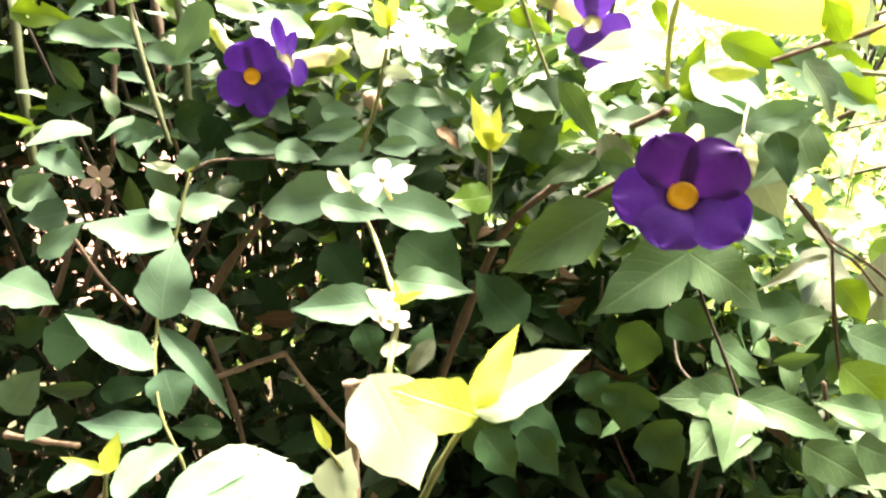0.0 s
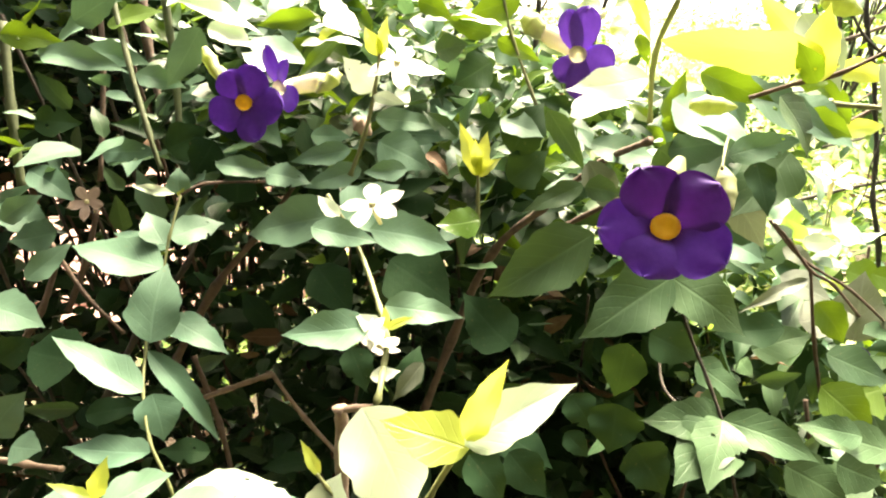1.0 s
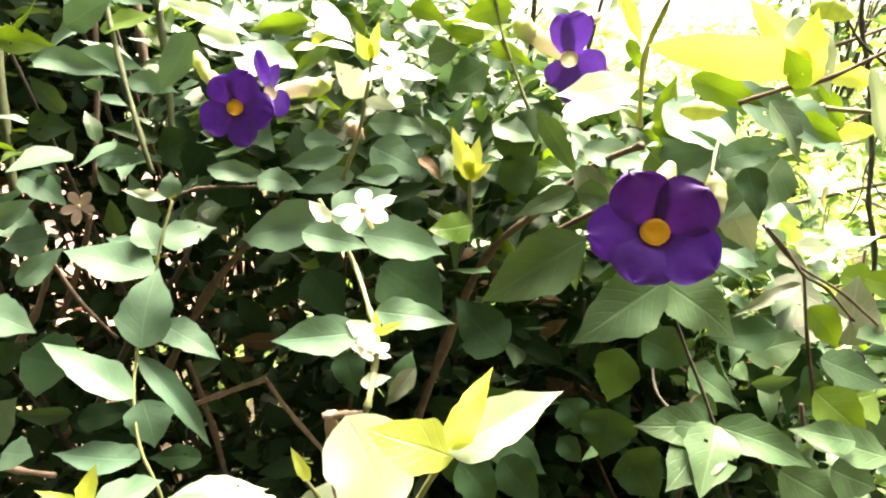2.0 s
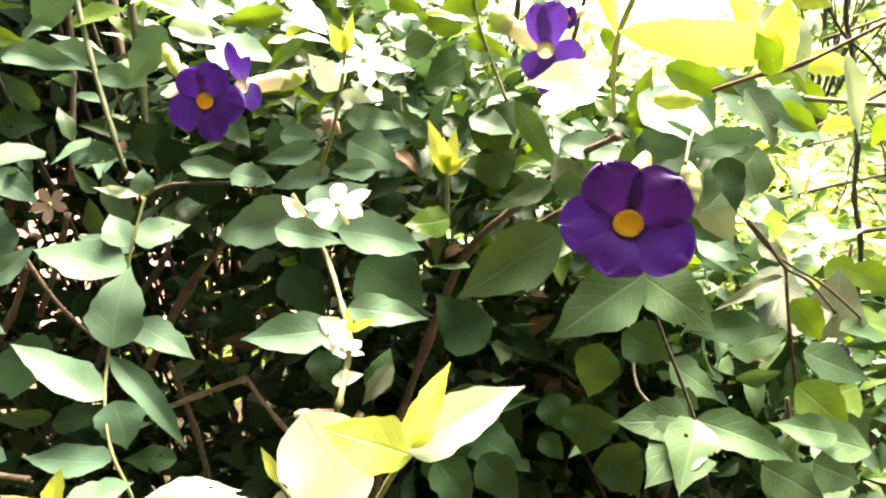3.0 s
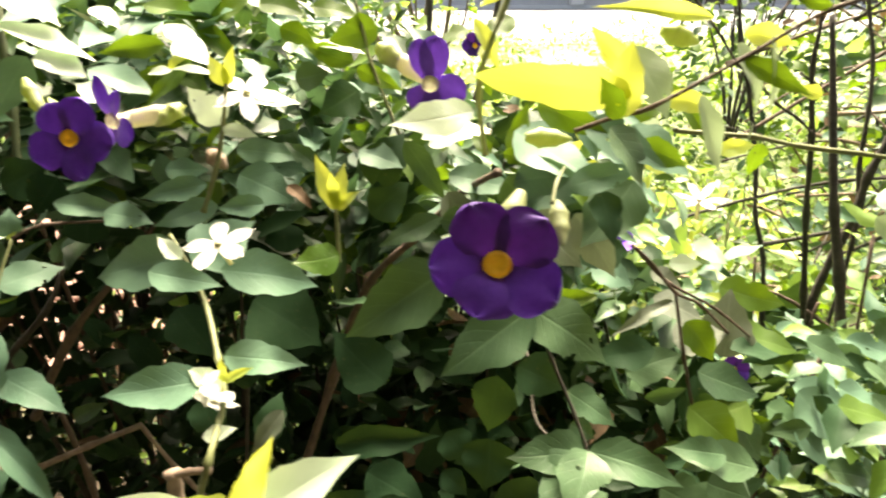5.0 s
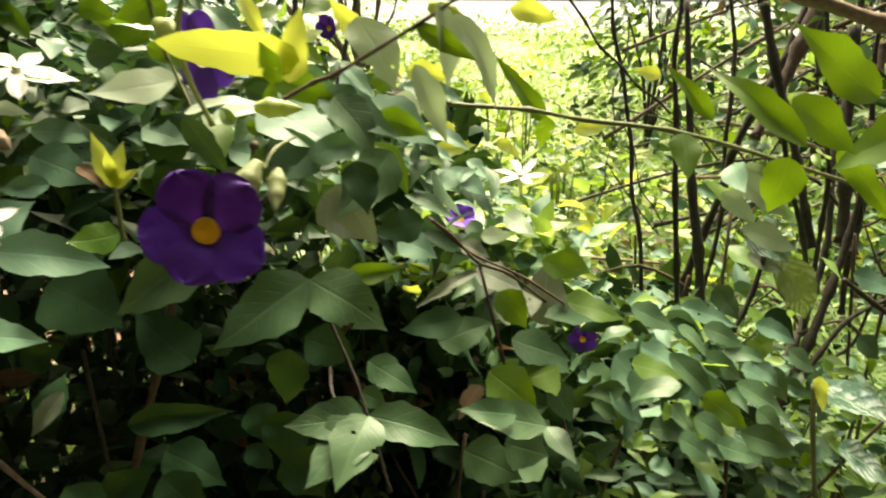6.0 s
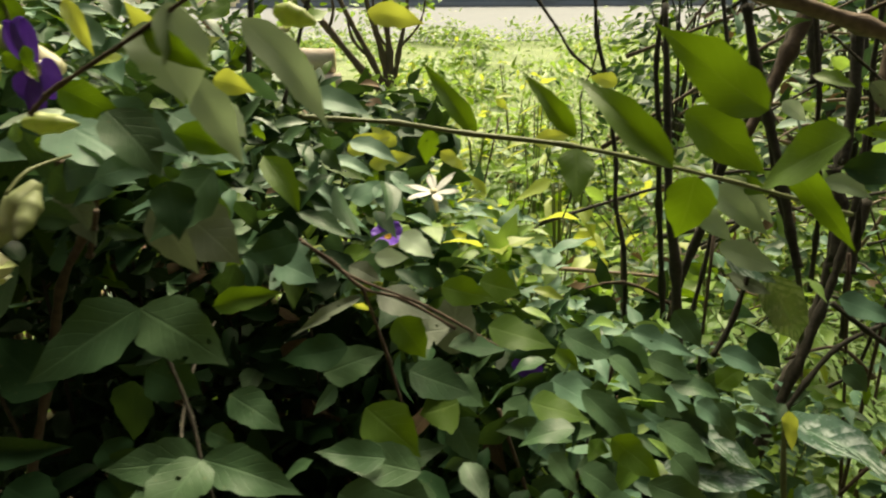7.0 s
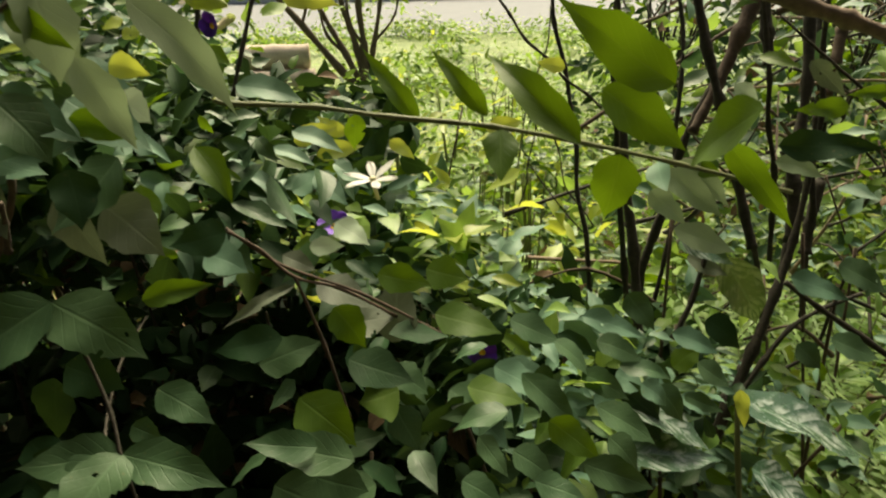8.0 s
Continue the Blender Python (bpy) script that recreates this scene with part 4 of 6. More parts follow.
leaf(bush, (0.2451, 0.3039, 0.8206), (0.2753, 0.3001, 0.8068), 0.0289, (0.16, -0.81, 0.57), "g")
# kind d on low leaves: shade under the shrub taken into their colour
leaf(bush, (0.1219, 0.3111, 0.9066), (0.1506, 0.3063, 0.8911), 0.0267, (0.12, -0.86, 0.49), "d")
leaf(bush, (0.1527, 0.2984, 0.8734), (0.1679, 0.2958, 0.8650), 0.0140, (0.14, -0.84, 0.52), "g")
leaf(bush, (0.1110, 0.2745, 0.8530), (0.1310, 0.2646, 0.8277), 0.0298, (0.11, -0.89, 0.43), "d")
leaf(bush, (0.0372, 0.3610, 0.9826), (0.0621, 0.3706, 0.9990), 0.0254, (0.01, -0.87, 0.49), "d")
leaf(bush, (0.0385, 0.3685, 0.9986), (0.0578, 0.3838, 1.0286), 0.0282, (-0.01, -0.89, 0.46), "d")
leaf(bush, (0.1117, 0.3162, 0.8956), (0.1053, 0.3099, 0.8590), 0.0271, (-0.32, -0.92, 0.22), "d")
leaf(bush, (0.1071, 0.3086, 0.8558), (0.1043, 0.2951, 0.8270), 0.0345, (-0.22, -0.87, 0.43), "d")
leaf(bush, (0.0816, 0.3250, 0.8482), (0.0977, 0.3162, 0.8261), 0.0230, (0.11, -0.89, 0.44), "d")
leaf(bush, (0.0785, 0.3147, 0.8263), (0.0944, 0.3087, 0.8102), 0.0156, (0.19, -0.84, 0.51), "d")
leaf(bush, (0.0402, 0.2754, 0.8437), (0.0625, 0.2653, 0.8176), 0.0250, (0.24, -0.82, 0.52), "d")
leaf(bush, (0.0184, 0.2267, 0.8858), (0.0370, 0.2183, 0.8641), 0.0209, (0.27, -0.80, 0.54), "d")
leaf(bush, (0.2081, 0.3642, 0.8624), (0.2506, 0.3724, 0.8726), 0.0272, (-0.05, -0.67, 0.74), "g")
leaf(bush, (0.2354, 0.3688, 0.9157), (0.1907, 0.3564, 0.8966), 0.0096, (-0.15, -0.62, 0.77), "o")
leaf(bush, (0.2959, 0.3990, 0.8501), (0.3060, 0.4215, 0.8975), 0.0375, (-0.49, -0.74, 0.46), "o")
leaf(bush, (0.2981, 0.3598, 0.8366), (0.2702, 0.3557, 0.8327), 0.0358, (-0.04, -0.55, 0.84), "l")
# whitish kind stands in for glare on this leaf
leaf(bush, (0.0684, 0.3324, 1.0348), (0.1064, 0.3382, 1.0405), 0.0190, (-0.12, -0.15, 0.98), "w")
stem(bush, [(0.2371, 0.3713, 0.9207), (0.2507, 0.3708, 0.8690), (0.2631, 0.3594, 0.8180)], 0.0010, 0.0014, BARK)
stem(bush, [(0.2030, 0.3632, 0.9573), (0.2188, 0.3685, 0.9419), (0.2371, 0.3713, 0.9207), (0.2635, 0.3872, 0.9026), (0.2997, 0.4071, 0.8671)], 0.0010, 0.0011, BARK)
stem(bush, [(0.1199, 0.2431, 1.0281), (0.1238, 0.2539, 1.0341), (0.1309, 0.2715, 1.0351)], 0.0006, 0.0006)
bud(bush, (0.1136, 0.2758, 1.0476), (0.1344, 0.2770, 1.0464), 0.0045)
stem(bush, [(0.0958, 0.2714, 1.0411), (0.0910, 0.2574, 1.0717), (0.0981, 0.2534, 1.0977), (0.1250, 0.2824, 1.1561)], 0.0012, 0.0011, BRACT_DULL)
leaf(bush, (0.1119, 0.3020, 1.0329), (0.1210, 0.3141, 1.0576), 0.0100, (-0.24, -0.83, 0.50), "l")
leaf(bush, (0.1212, 0.2928, 1.0592), (0.1519, 0.2786, 1.0467), 0.0148, (-0.23, -0.88, 0.42), "l")
leaf(bush, (0.1670, 0.2880, 1.0405), (0.1931, 0.2860, 1.0314), 0.0135, (0.06, -0.92, 0.38), "l")
leaf(bush, (0.1010, 0.2918, 1.0366), (0.0922, 0.3051, 1.0433), 0.0068, (-0.42, -0.61, 0.68), "l")
leaf(bush, (0.1063, 0.2922, 1.0365), (0.1253, 0.2914, 1.0314), 0.0081, (0.08, -0.89, 0.44), "l")
leaf(bush, (0.0970, 0.3195, 1.0736), (0.1030, 0.3130, 1.0583), 0.0070, (-0.18, -0.93, 0.33), "l")
stem(bush, [(0.1296, 0.2540, 1.0548), (0.1427, 0.2428, 1.0629), (0.1523, 0.2348, 1.0675), (0.1822, 0.2339, 1.0843), (0.2106, 0.2339, 1.1006), (0.2461, 0.2336, 1.1098), (0.2805, 0.2332, 1.1185), (0.3503, 0.2324, 1.1362)], 0.0009, 0.0006, BARK)
leaf(bush, (0.2106, 0.2339, 1.1006), (0.1856, 0.2356, 1.1112), 0.0073, (0.02, -0.98, 0.21), "l")
leaf(bush, (0.1822, 0.2339, 1.0843), (0.2038, 0.2232, 1.0721), 0.0083, (-0.22, -0.89, 0.39), "l")
leaf(bush, (0.1400, 0.2225, 1.0735), (0.0872, 0.2375, 1.0795), 0.0150, (-0.06, -0.97, 0.20), "y", form=LONG)
leaf(bush, (0.1358, 0.2196, 1.0661), (0.1410, 0.2315, 1.0915), 0.0130, (-0.39, -0.80, 0.45), "y")
leaf(bush, (0.1337, 0.2123, 1.0674), (0.1266, 0.2176, 1.0805), 0.0084, (-0.29, -0.93, 0.22), "l")
leaf(bush, (0.1671, 0.3016, 1.0700), (0.1476, 0.3104, 1.0927), 0.0119, (-0.21, -0.96, 0.19), "y")
leaf(bush, (0.1731, 0.2966, 1.0581), (0.1694, 0.2925, 1.0499), 0.0130, (-0.37, -0.76, 0.54), "l")
leaf(bush, (0.1834, 0.2985, 1.0604), (0.2028, 0.2876, 1.0570), 0.0115, (-0.39, -0.82, 0.42), "y")
leaf(bush, (0.2072, 0.3764, 1.1219), (0.1227, 0.3462, 1.1074), 0.0142, (0.22, -0.84, 0.49), "y")
leaf(bush, (0.1212, 0.3479, 1.1120), (0.0982, 0.3424, 1.0997), 0.0086, (-0.02, -0.90, 0.44), "y")
leaf(bush, (0.2316, 0.3664, 1.0928), (0.1607, 0.3557, 1.1001), 0.0102, (0.18, -0.91, 0.37), "y")
bud(bush, (0.2009, 0.3629, 1.0867), (0.2224, 0.3612, 1.0800), 0.0061)
leaf(bush, (0.2484, 0.3642, 1.0854), (0.2790, 0.3631, 1.0791), 0.0138, (0.03, -0.94, 0.34), "y")
leaf(bush, (0.1770, 0.3140, 1.0447), (0.1923, 0.3101, 1.0327), 0.0161, (0.12, -0.89, 0.44), "w")

arch = thing("arching_twig_shrub", (0.3927, 0.4143, 0.0000), "shrub with a long arching twig and hanging light green leaves", "shrub")
stem(arch, [(0.2114, 0.3497, 1.0352), (0.2174, 0.3536, 1.0328), (0.2620, 0.3578, 1.0283), (0.3017, 0.3715, 1.0188), (0.3626, 0.3703, 1.0107), (0.4309, 0.4002, 0.9902), (0.5135, 0.4346, 0.9633), (0.6287, 0.4611, 0.9264)], 0.0014, 0.0016, STEM_GREEN)
leaf(arch, (0.2029, 0.2795, 1.0857), (0.2353, 0.3063, 1.0362), 0.0200, (0.64, -0.67, 0.36), "u", form=LANCE)
leaf(arch, (0.1915, 0.2345, 1.0927), (0.1946, 0.2309, 1.0604), 0.0200, (0.79, -0.57, 0.20), "u")
leaf(arch, (0.1841, 0.2676, 1.0664), (0.1993, 0.2664, 1.0301), 0.0155, (0.53, -0.79, 0.31), "u")
leaf(arch, (0.1489, 0.2707, 1.0528), (0.1675, 0.2681, 1.0263), 0.0240, (0.58, -0.61, 0.54), "g")
# kind d here darkens the leaf as shade would
leaf(arch, (0.1565, 0.2976, 1.0160), (0.1624, 0.2858, 0.9907), 0.0200, (0.37, -0.78, 0.50), "d")
leaf(arch, (0.2821, 0.3843, 1.0184), (0.2797, 0.3857, 0.9960), 0.0128, (-0.02, -1.00, -0.03), "l")
leaf(arch, (0.3642, 0.3577, 1.0119), (0.3584, 0.3332, 0.9887), 0.0199, (-0.18, -0.73, 0.65), "l")
leaf(arch, (0.3443, 0.2929, 1.0328), (0.3209, 0.3096, 1.0618), 0.0103, (0.00, -0.92, 0.39), "l")
leaf(arch, (0.3791, 0.2648, 1.0257), (0.3456, 0.3106, 1.0602), 0.0163, (-0.26, -0.77, 0.58), "l")
leaf(arch, (0.4258, 0.2793, 1.0466), (0.3696, 0.2850, 1.0822), 0.0253, (0.02, -0.95, 0.32), "l")
leaf(arch, (0.4084, 0.3232, 1.0387), (0.4531, 0.3127, 1.0057), 0.0268, (0.20, -0.93, 0.30), "l")
leaf(arch, (0.4278, 0.3382, 0.9994), (0.4214, 0.3360, 0.9621), 0.0270, (-0.47, -0.87, -0.11), "l")
leaf(arch, (0.4794, 0.2960, 1.0309), (0.4843, 0.3717, 0.9814), 0.0313, (-0.93, 0.30, 0.20), "l")
leaf(arch, (0.5554, 0.4465, 0.9754), (0.6024, 0.4145, 0.9140), 0.0217, (-0.38, -0.90, 0.21), "l")
leaf(arch, (0.6814, 0.4836, 0.9901), (0.6351, 0.4874, 0.9876), 0.0175, (-0.14, -0.89, 0.44), "l")
leaf(arch, (0.7168, 0.4849, 1.0014), (0.6797, 0.4877, 0.9988), 0.0122, (-0.14, -0.89, 0.44), "l")
leaf(arch, (0.2883, 0.3909, 0.9100), (0.3244, 0.3832, 0.9014), 0.0212, (-0.08, -0.80, 0.60), "l")
leaf(arch, (0.1412, 0.3736, 0.9106), (0.1867, 0.3730, 0.9201), 0.0167, (-0.16, -0.83, 0.53), "l")
leaf(arch, (0.5947, 0.4407, 0.9717), (0.6752, 0.4310, 0.9687), 0.0256, (-0.13, -0.81, 0.57), "d")
leaf(arch, (0.6871, 0.5504, 1.0183), (0.7192, 0.5336, 0.9878), 0.0184, (-0.34, -0.92, 0.20), "o")
leaf(arch, (0.2440, 0.4032, 0.9276), (0.2675, 0.4006, 0.9272), 0.0137, (-0.12, -0.75, 0.65), "w")
leaf(arch, (0.2272, 0.3937, 0.9267), (0.2487, 0.3870, 0.9168), 0.0141, (0.03, -0.72, 0.69), "o")
leaf(arch, (0.5305, 0.4373, 0.7243), (0.4887, 0.4581, 0.7615), 0.0265, (-0.03, -0.85, 0.52), "g")
leaf(arch, (0.5039, 0.4494, 0.7453), (0.5326, 0.4282, 0.7041), 0.0296, (-0.10, -0.89, 0.44), "g")
leaf(arch, (0.5546, 0.4433, 0.7435), (0.5902, 0.4327, 0.7279), 0.0163, (-0.02, -0.78, 0.63), "g")
leaf(arch, (0.5247, 0.4654, 0.7616), (0.5502, 0.4537, 0.7412), 0.0239, (-0.05, -0.86, 0.51), "g")
# two low leaves coloured dark for the shade they hang in
leaf(arch, (0.2255, 0.3630, 0.8817), (0.1801, 0.3649, 0.8752), 0.0239, (-0.18, -0.68, 0.71), "d")
leaf(arch, (0.1989, 0.3751, 0.9527), (0.1642, 0.3749, 0.9439), 0.0240, (-0.18, -0.81, 0.56), "d")
stem(arch, [(0.2016, 0.3661, 0.9580), (0.2301, 0.3723, 0.9290), (0.2768, 0.3868, 0.8981), (0.3315, 0.4044, 0.8516)], 0.0009, 0.0010, BARK)
stem(arch, [(0.1362, 0.3876, 0.8915), (0.1354, 0.3419, 0.8871), (0.1344, 0.3123, 0.8696), (0.1413, 0.2881, 0.8661), (0.1428, 0.2685, 0.8468)], 0.0007, 0.0009, BARK_DARK)
star_flower(arch, (0.2885, 0.4649, 0.9536), (-0.1000, -0.2800, 0.9500), 0.0380, 6, 12, 0.72, droop=-14)

gloss = thing("glossy_leaved_plant", (0.6871, 0.4547, 0.0000), "plant with large glossy dark leaves and pale veins", "plant")
leaf(gloss, (0.6419, 0.4900, 0.6959), (0.8094, 0.4769, 0.6062), 0.0664, (0.39, -0.21, 0.89), "v")
leaf(gloss, (0.4986, 0.4486, 0.7422), (0.5862, 0.4270, 0.6891), 0.0401, (0.37, -0.32, 0.87), "v")
leaf(gloss, (0.4810, 0.4152, 0.7120), (0.5945, 0.4229, 0.6817), 0.0379, (0.21, -0.31, 0.93), "v")
leaf(gloss, (0.7358, 0.7025, 0.7522), (0.8168, 0.7082, 0.6346), 0.0554, (-0.04, -1.00, -0.03), "v")
leaf(gloss, (0.6724, 0.7015, 0.7848), (0.7498, 0.6964, 0.7417), 0.0329, (0.23, -0.74, 0.63), "v")
leaf(gloss, (0.6115, 0.4101, 0.6817), (0.6702, 0.3890, 0.6478), 0.0357, (0.21, -0.53, 0.82), "v")
stem(gloss, [(0.6373, 0.4406, 0.5826), (0.6386, 0.4683, 0.6459), (0.6419, 0.4900, 0.6959)], 0.0029, 0.0023)

clump = thing("tall_stemmed_shrub", (0.7019, 0.8002, 0.0000), "open shrub of many tall dark upright stems", "shrub")
stem(clump, [(0.5744, 1.1516, 1.3599), (0.5779, 1.0340, 1.0936), (0.5803, 1.0106, 1.0286), (0.5944, 0.9856, 0.9627), (0.6010, 0.9648, 0.9045), (0.6078, 0.9436, 0.8455), (0.6046, 0.9149, 0.7796), (0.6151, 0.8846, 0.7133), (0.6193, 0.8575, 0.6153), (0.6236, 0.8291, 0.5144)], 0.0029, 0.0042, BARK_DARK)
stem(clump, [(0.6845, 1.0163, 1.3282), (0.6422, 0.9166, 1.0915), (0.6325, 0.8952, 1.0035), (0.6385, 0.8709, 0.9120), (0.6493, 0.8571, 0.7960), (0.6640, 0.8392, 0.6715), (0.6728, 0.8207, 0.5693), (0.6756, 0.8008, 0.4624)], 0.0030, 0.0053, BARK_DARK)
stem(clump, [(0.6728, 0.9390, 1.2992), (0.7155, 0.8392, 1.0829), (0.7276, 0.8225, 1.0353), (0.7382, 0.8057, 0.9871), (0.7428, 0.7916, 0.9564), (0.7459, 0.7778, 0.9257), (0.7697, 0.7664, 0.8432), (0.8043, 0.7517, 0.7558), (0.8426, 0.7636, 0.6670), (0.8722, 0.7730, 0.5708)], 0.0028, 0.0045, BARK_DARK)
stem(clump, [(0.9959, 1.0259, 1.2996), (0.8650, 0.9398, 1.0727), (0.8431, 0.9254, 1.0348), (0.8267, 0.9104, 0.9968), (0.8032, 0.9031, 0.9498), (0.7771, 0.8958, 0.9019), (0.7556, 0.8906, 0.8476), (0.7465, 0.8833, 0.7914), (0.7248, 0.8788, 0.7136), (0.7053, 0.8724, 0.6321), (0.7077, 0.8562, 0.5337), (0.6946, 0.8399, 0.4311)], 0.0050, 0.0075, BARK_DARK)
stem(clump, [(1.0773, 1.1524, 1.3569), (1.0351, 1.0339, 1.0776), (1.0235, 1.0014, 1.0012), (1.0019, 0.9702, 0.9249), (0.9685, 0.9266, 0.8427), (0.9495, 0.8820, 0.7620), (0.9391, 0.8520, 0.6912), (0.9129, 0.8237, 0.6208), (0.8889, 0.7993, 0.5846), (0.8595, 0.7759, 0.5494), (0.8084, 0.7446, 0.4911), (0.7699, 0.7125, 0.4339), (0.7590, 0.6964, 0.3824), (0.7422, 0.6809, 0.3305)], 0.0041, 0.0079, BARK_DARK)
stem(clump, [(0.9433, 0.9197, 1.2949), (0.8975, 0.8267, 1.0728), (0.8931, 0.8100, 0.9965), (0.8983, 0.7910, 0.9172), (0.8879, 0.7740, 0.8510), (0.8909, 0.7548, 0.7831), (0.9094, 0.7696, 0.6965), (0.9356, 0.7801, 0.6020)], 0.0033, 0.0045, BARK_DARK)
stem(clump, [(0.7736, 0.8784, 1.2854), (0.7768, 0.7856, 1.0753), (0.7808, 0.7680, 1.0237), (0.7847, 0.7500, 0.9715), (0.7923, 0.7465, 0.9154), (0.8093, 0.7407, 0.8565), (0.8341, 0.7580, 0.7769), (0.8562, 0.7722, 0.6898)], 0.0027, 0.0037, BARK_DARK)
stem(clump, [(0.7631, 1.1265, 1.3478), (0.7746, 1.0083, 1.0820), (0.7777, 0.9759, 1.0092), (0.7693, 0.9448, 0.9366), (0.7595, 0.9202, 0.8535), (0.7594, 0.8938, 0.7686), (0.7443, 0.8711, 0.6759), (0.7204, 0.8482, 0.5809)], 0.0029, 0.0042, BARK_DARK)
stem(clump, [(0.3252, 0.9716, 1.2658), (0.4548, 0.8766, 1.0807), (0.4764, 0.8606, 1.0496), (0.4950, 0.8451, 1.0187), (0.5232, 0.8313, 0.9943), (0.5434, 0.8186, 0.9702), (0.5703, 0.8078, 0.9519), (0.5890, 0.7979, 0.9339)], 0.0020, 0.0019, BARK_DARK)
stem(clump, [(0.5160, 0.8065, 1.0607), (0.5088, 0.7876, 1.0162), (0.4893, 0.7702, 0.9719), (0.4894, 0.7505, 0.9272), (0.4758, 0.7323, 0.8827), (0.4725, 0.7222, 0.8588), (0.4616, 0.7128, 0.8350)], 0.0010, 0.0009, BARK_DARK)
stem(clump, [(0.4943, 0.7569, 0.9430), (0.5154, 0.7406, 0.8984), (0.5228, 0.7254, 0.8533), (0.5436, 0.7226, 0.8270), (0.5617, 0.7199, 0.8000)], 0.0008, 0.0009, BARK_DARK)
stem(clump, [(0.4760, 0.7338, 0.8859), (0.4891, 0.7231, 0.8649), (0.5050, 0.7121, 0.8438), (0.5259, 0.7094, 0.8176), (0.5503, 0.7060, 0.7908)], 0.0008, 0.0009, BARK_DARK)
stem(clump, [(1.0248, 0.7262, 0.6255), (0.9947, 0.7364, 0.6414), (0.9538, 0.7477, 0.6574), (0.9241, 0.7561, 0.6694), (0.8888, 0.7651, 0.6815)], 0.0023, 0.0021, BARK_DARK)
stem(clump, [(0.9724, 0.7591, 0.6877), (0.9629, 0.7586, 0.6219), (0.9500, 0.7571, 0.5533), (0.9159, 0.7695, 0.5110), (0.8791, 0.7817, 0.4673)], 0.0023, 0.0030, BARK_DARK)
stem(clump, [(0.4660, 0.6835, 1.1434), (0.6366, 0.6417, 1.0891), (0.7180, 0.6217, 1.0631), (0.7614, 0.6109, 1.0491), (0.8100, 0.5974, 1.0298)], 0.0083, 0.0072, BARK_PALE, name="branch", label="thick pale brown bare branch")
stem(clump, [(0.0989, 0.9546, 1.2980), (0.0849, 0.8634, 1.0875), (0.0807, 0.8359, 1.0238), (0.0785, 0.8122, 0.9695)], 0.0035, 0.0035, BARK_DARK)
stem(clump, [(0.2181, 0.8786, 1.2784), (0.1635, 0.7999, 1.0865), (0.1466, 0.7756, 1.0272), (0.1314, 0.7537, 0.9738)], 0.0026, 0.0026, BARK_DARK)
stem(clump, [(0.6193, 0.8580, 1.0778), (0.6167, 0.8074, 0.9620), (0.6145, 0.7536, 0.8395), (0.6194, 0.7171, 0.7577), (0.6170, 0.6724, 0.6555)], 0.0038, 0.0075, BARK_DARK)
stem(clump, [(0.6951, 0.7947, 1.0767), (0.7033, 0.7657, 1.0127), (0.7164, 0.7362, 0.9486), (0.7294, 0.7066, 0.8846), (0.7376, 0.6776, 0.8205), (0.7448, 0.6599, 0.7821)], 0.0060, 0.0055, BARK_DARK)
stem(clump, [(0.8053, 0.8371, 1.0745), (0.7758, 0.8164, 1.0204), (0.7422, 0.7932, 0.9598), (0.7051, 0.7719, 0.9025)], 0.0110, 0.0060, BARK)
stem(clump, [(0.8486, 0.8947, 1.0659), (0.8500, 0.8720, 1.0146), (0.8505, 0.8541, 0.9744)], 0.0085, 0.0080, BARK_DARK)
stem(clump, [(0.9554, 0.9377, 1.0396), (0.9435, 0.8943, 0.9380), (0.9251, 0.8585, 0.8522)], 0.0085, 0.0070, BARK_DARK)
stem(clump, [(1.0030, 0.9221, 1.0153), (0.9881, 0.9030, 0.9685), (0.9713, 0.8842, 0.9219)], 0.0080, 0.0070, BARK)
stem(clump, [(0.8411, 0.7674, 0.8748), (0.8472, 0.7467, 0.8292), (0.8373, 0.7171, 0.7596)], 0.0075, 0.0085, BARK_DARK)
stem(clump, [(0.9119, 0.7812, 0.8232), (0.8922, 0.7576, 0.7650), (0.8834, 0.7425, 0.7286)], 0.0070, 0.0080, BARK_DARK)
stem(clump, [(0.8500, 0.7400, 0.9300), (0.8380, 0.7120, 0.8600), (0.8153, 0.6839, 0.7790), (0.7881, 0.6593, 0.7163), (0.7548, 0.6338, 0.6505), (0.7188, 0.6087, 0.5847), (0.6989, 0.5934, 0.5453)], 0.0028, 0.0082, BARK_DARK)
stem(clump, [(0.7758, 0.6305, 0.7478), (0.8149, 0.6136, 0.7187), (0.8672, 0.5925, 0.6832), (0.9129, 0.5735, 0.6509)], 0.0030, 0.0045, BARK_DARK)
stem(clump, [(0.8826, 0.6308, 0.7239), (0.8360, 0.6290, 0.7086), (0.7925, 0.6239, 0.6867), (0.7548, 0.6110, 0.6486), (0.7205, 0.5963, 0.6071)], 0.0022, 0.0035, BARK_DARK)
stem(clump, [(0.7185, 0.7120, 0.7695), (0.6918, 0.6850, 0.7019), (0.6628, 0.6672, 0.6547)], 0.0030, 0.0040, BARK_DARK)
leaf(arch, (0.3301, 0.5377, 0.9795), (0.2861, 0.5692, 1.0404), 0.0185, (-0.03, -0.87, 0.49), "l")
leaf(bush, (0.2697, 0.2937, 0.8396), (0.2138, 0.3045, 0.8511), 0.0247, (0.01, -0.51, 0.86), "g")
leaf(bush, (0.2796, 0.3183, 0.7963), (0.2395, 0.3158, 0.7793), 0.0311, (-0.37, -0.44, 0.82), "g")
leaf(bush, (0.2188, 0.3095, 0.8117), (0.2580, 0.2978, 0.7934), 0.0315, (-0.00, -0.77, 0.64), "g")
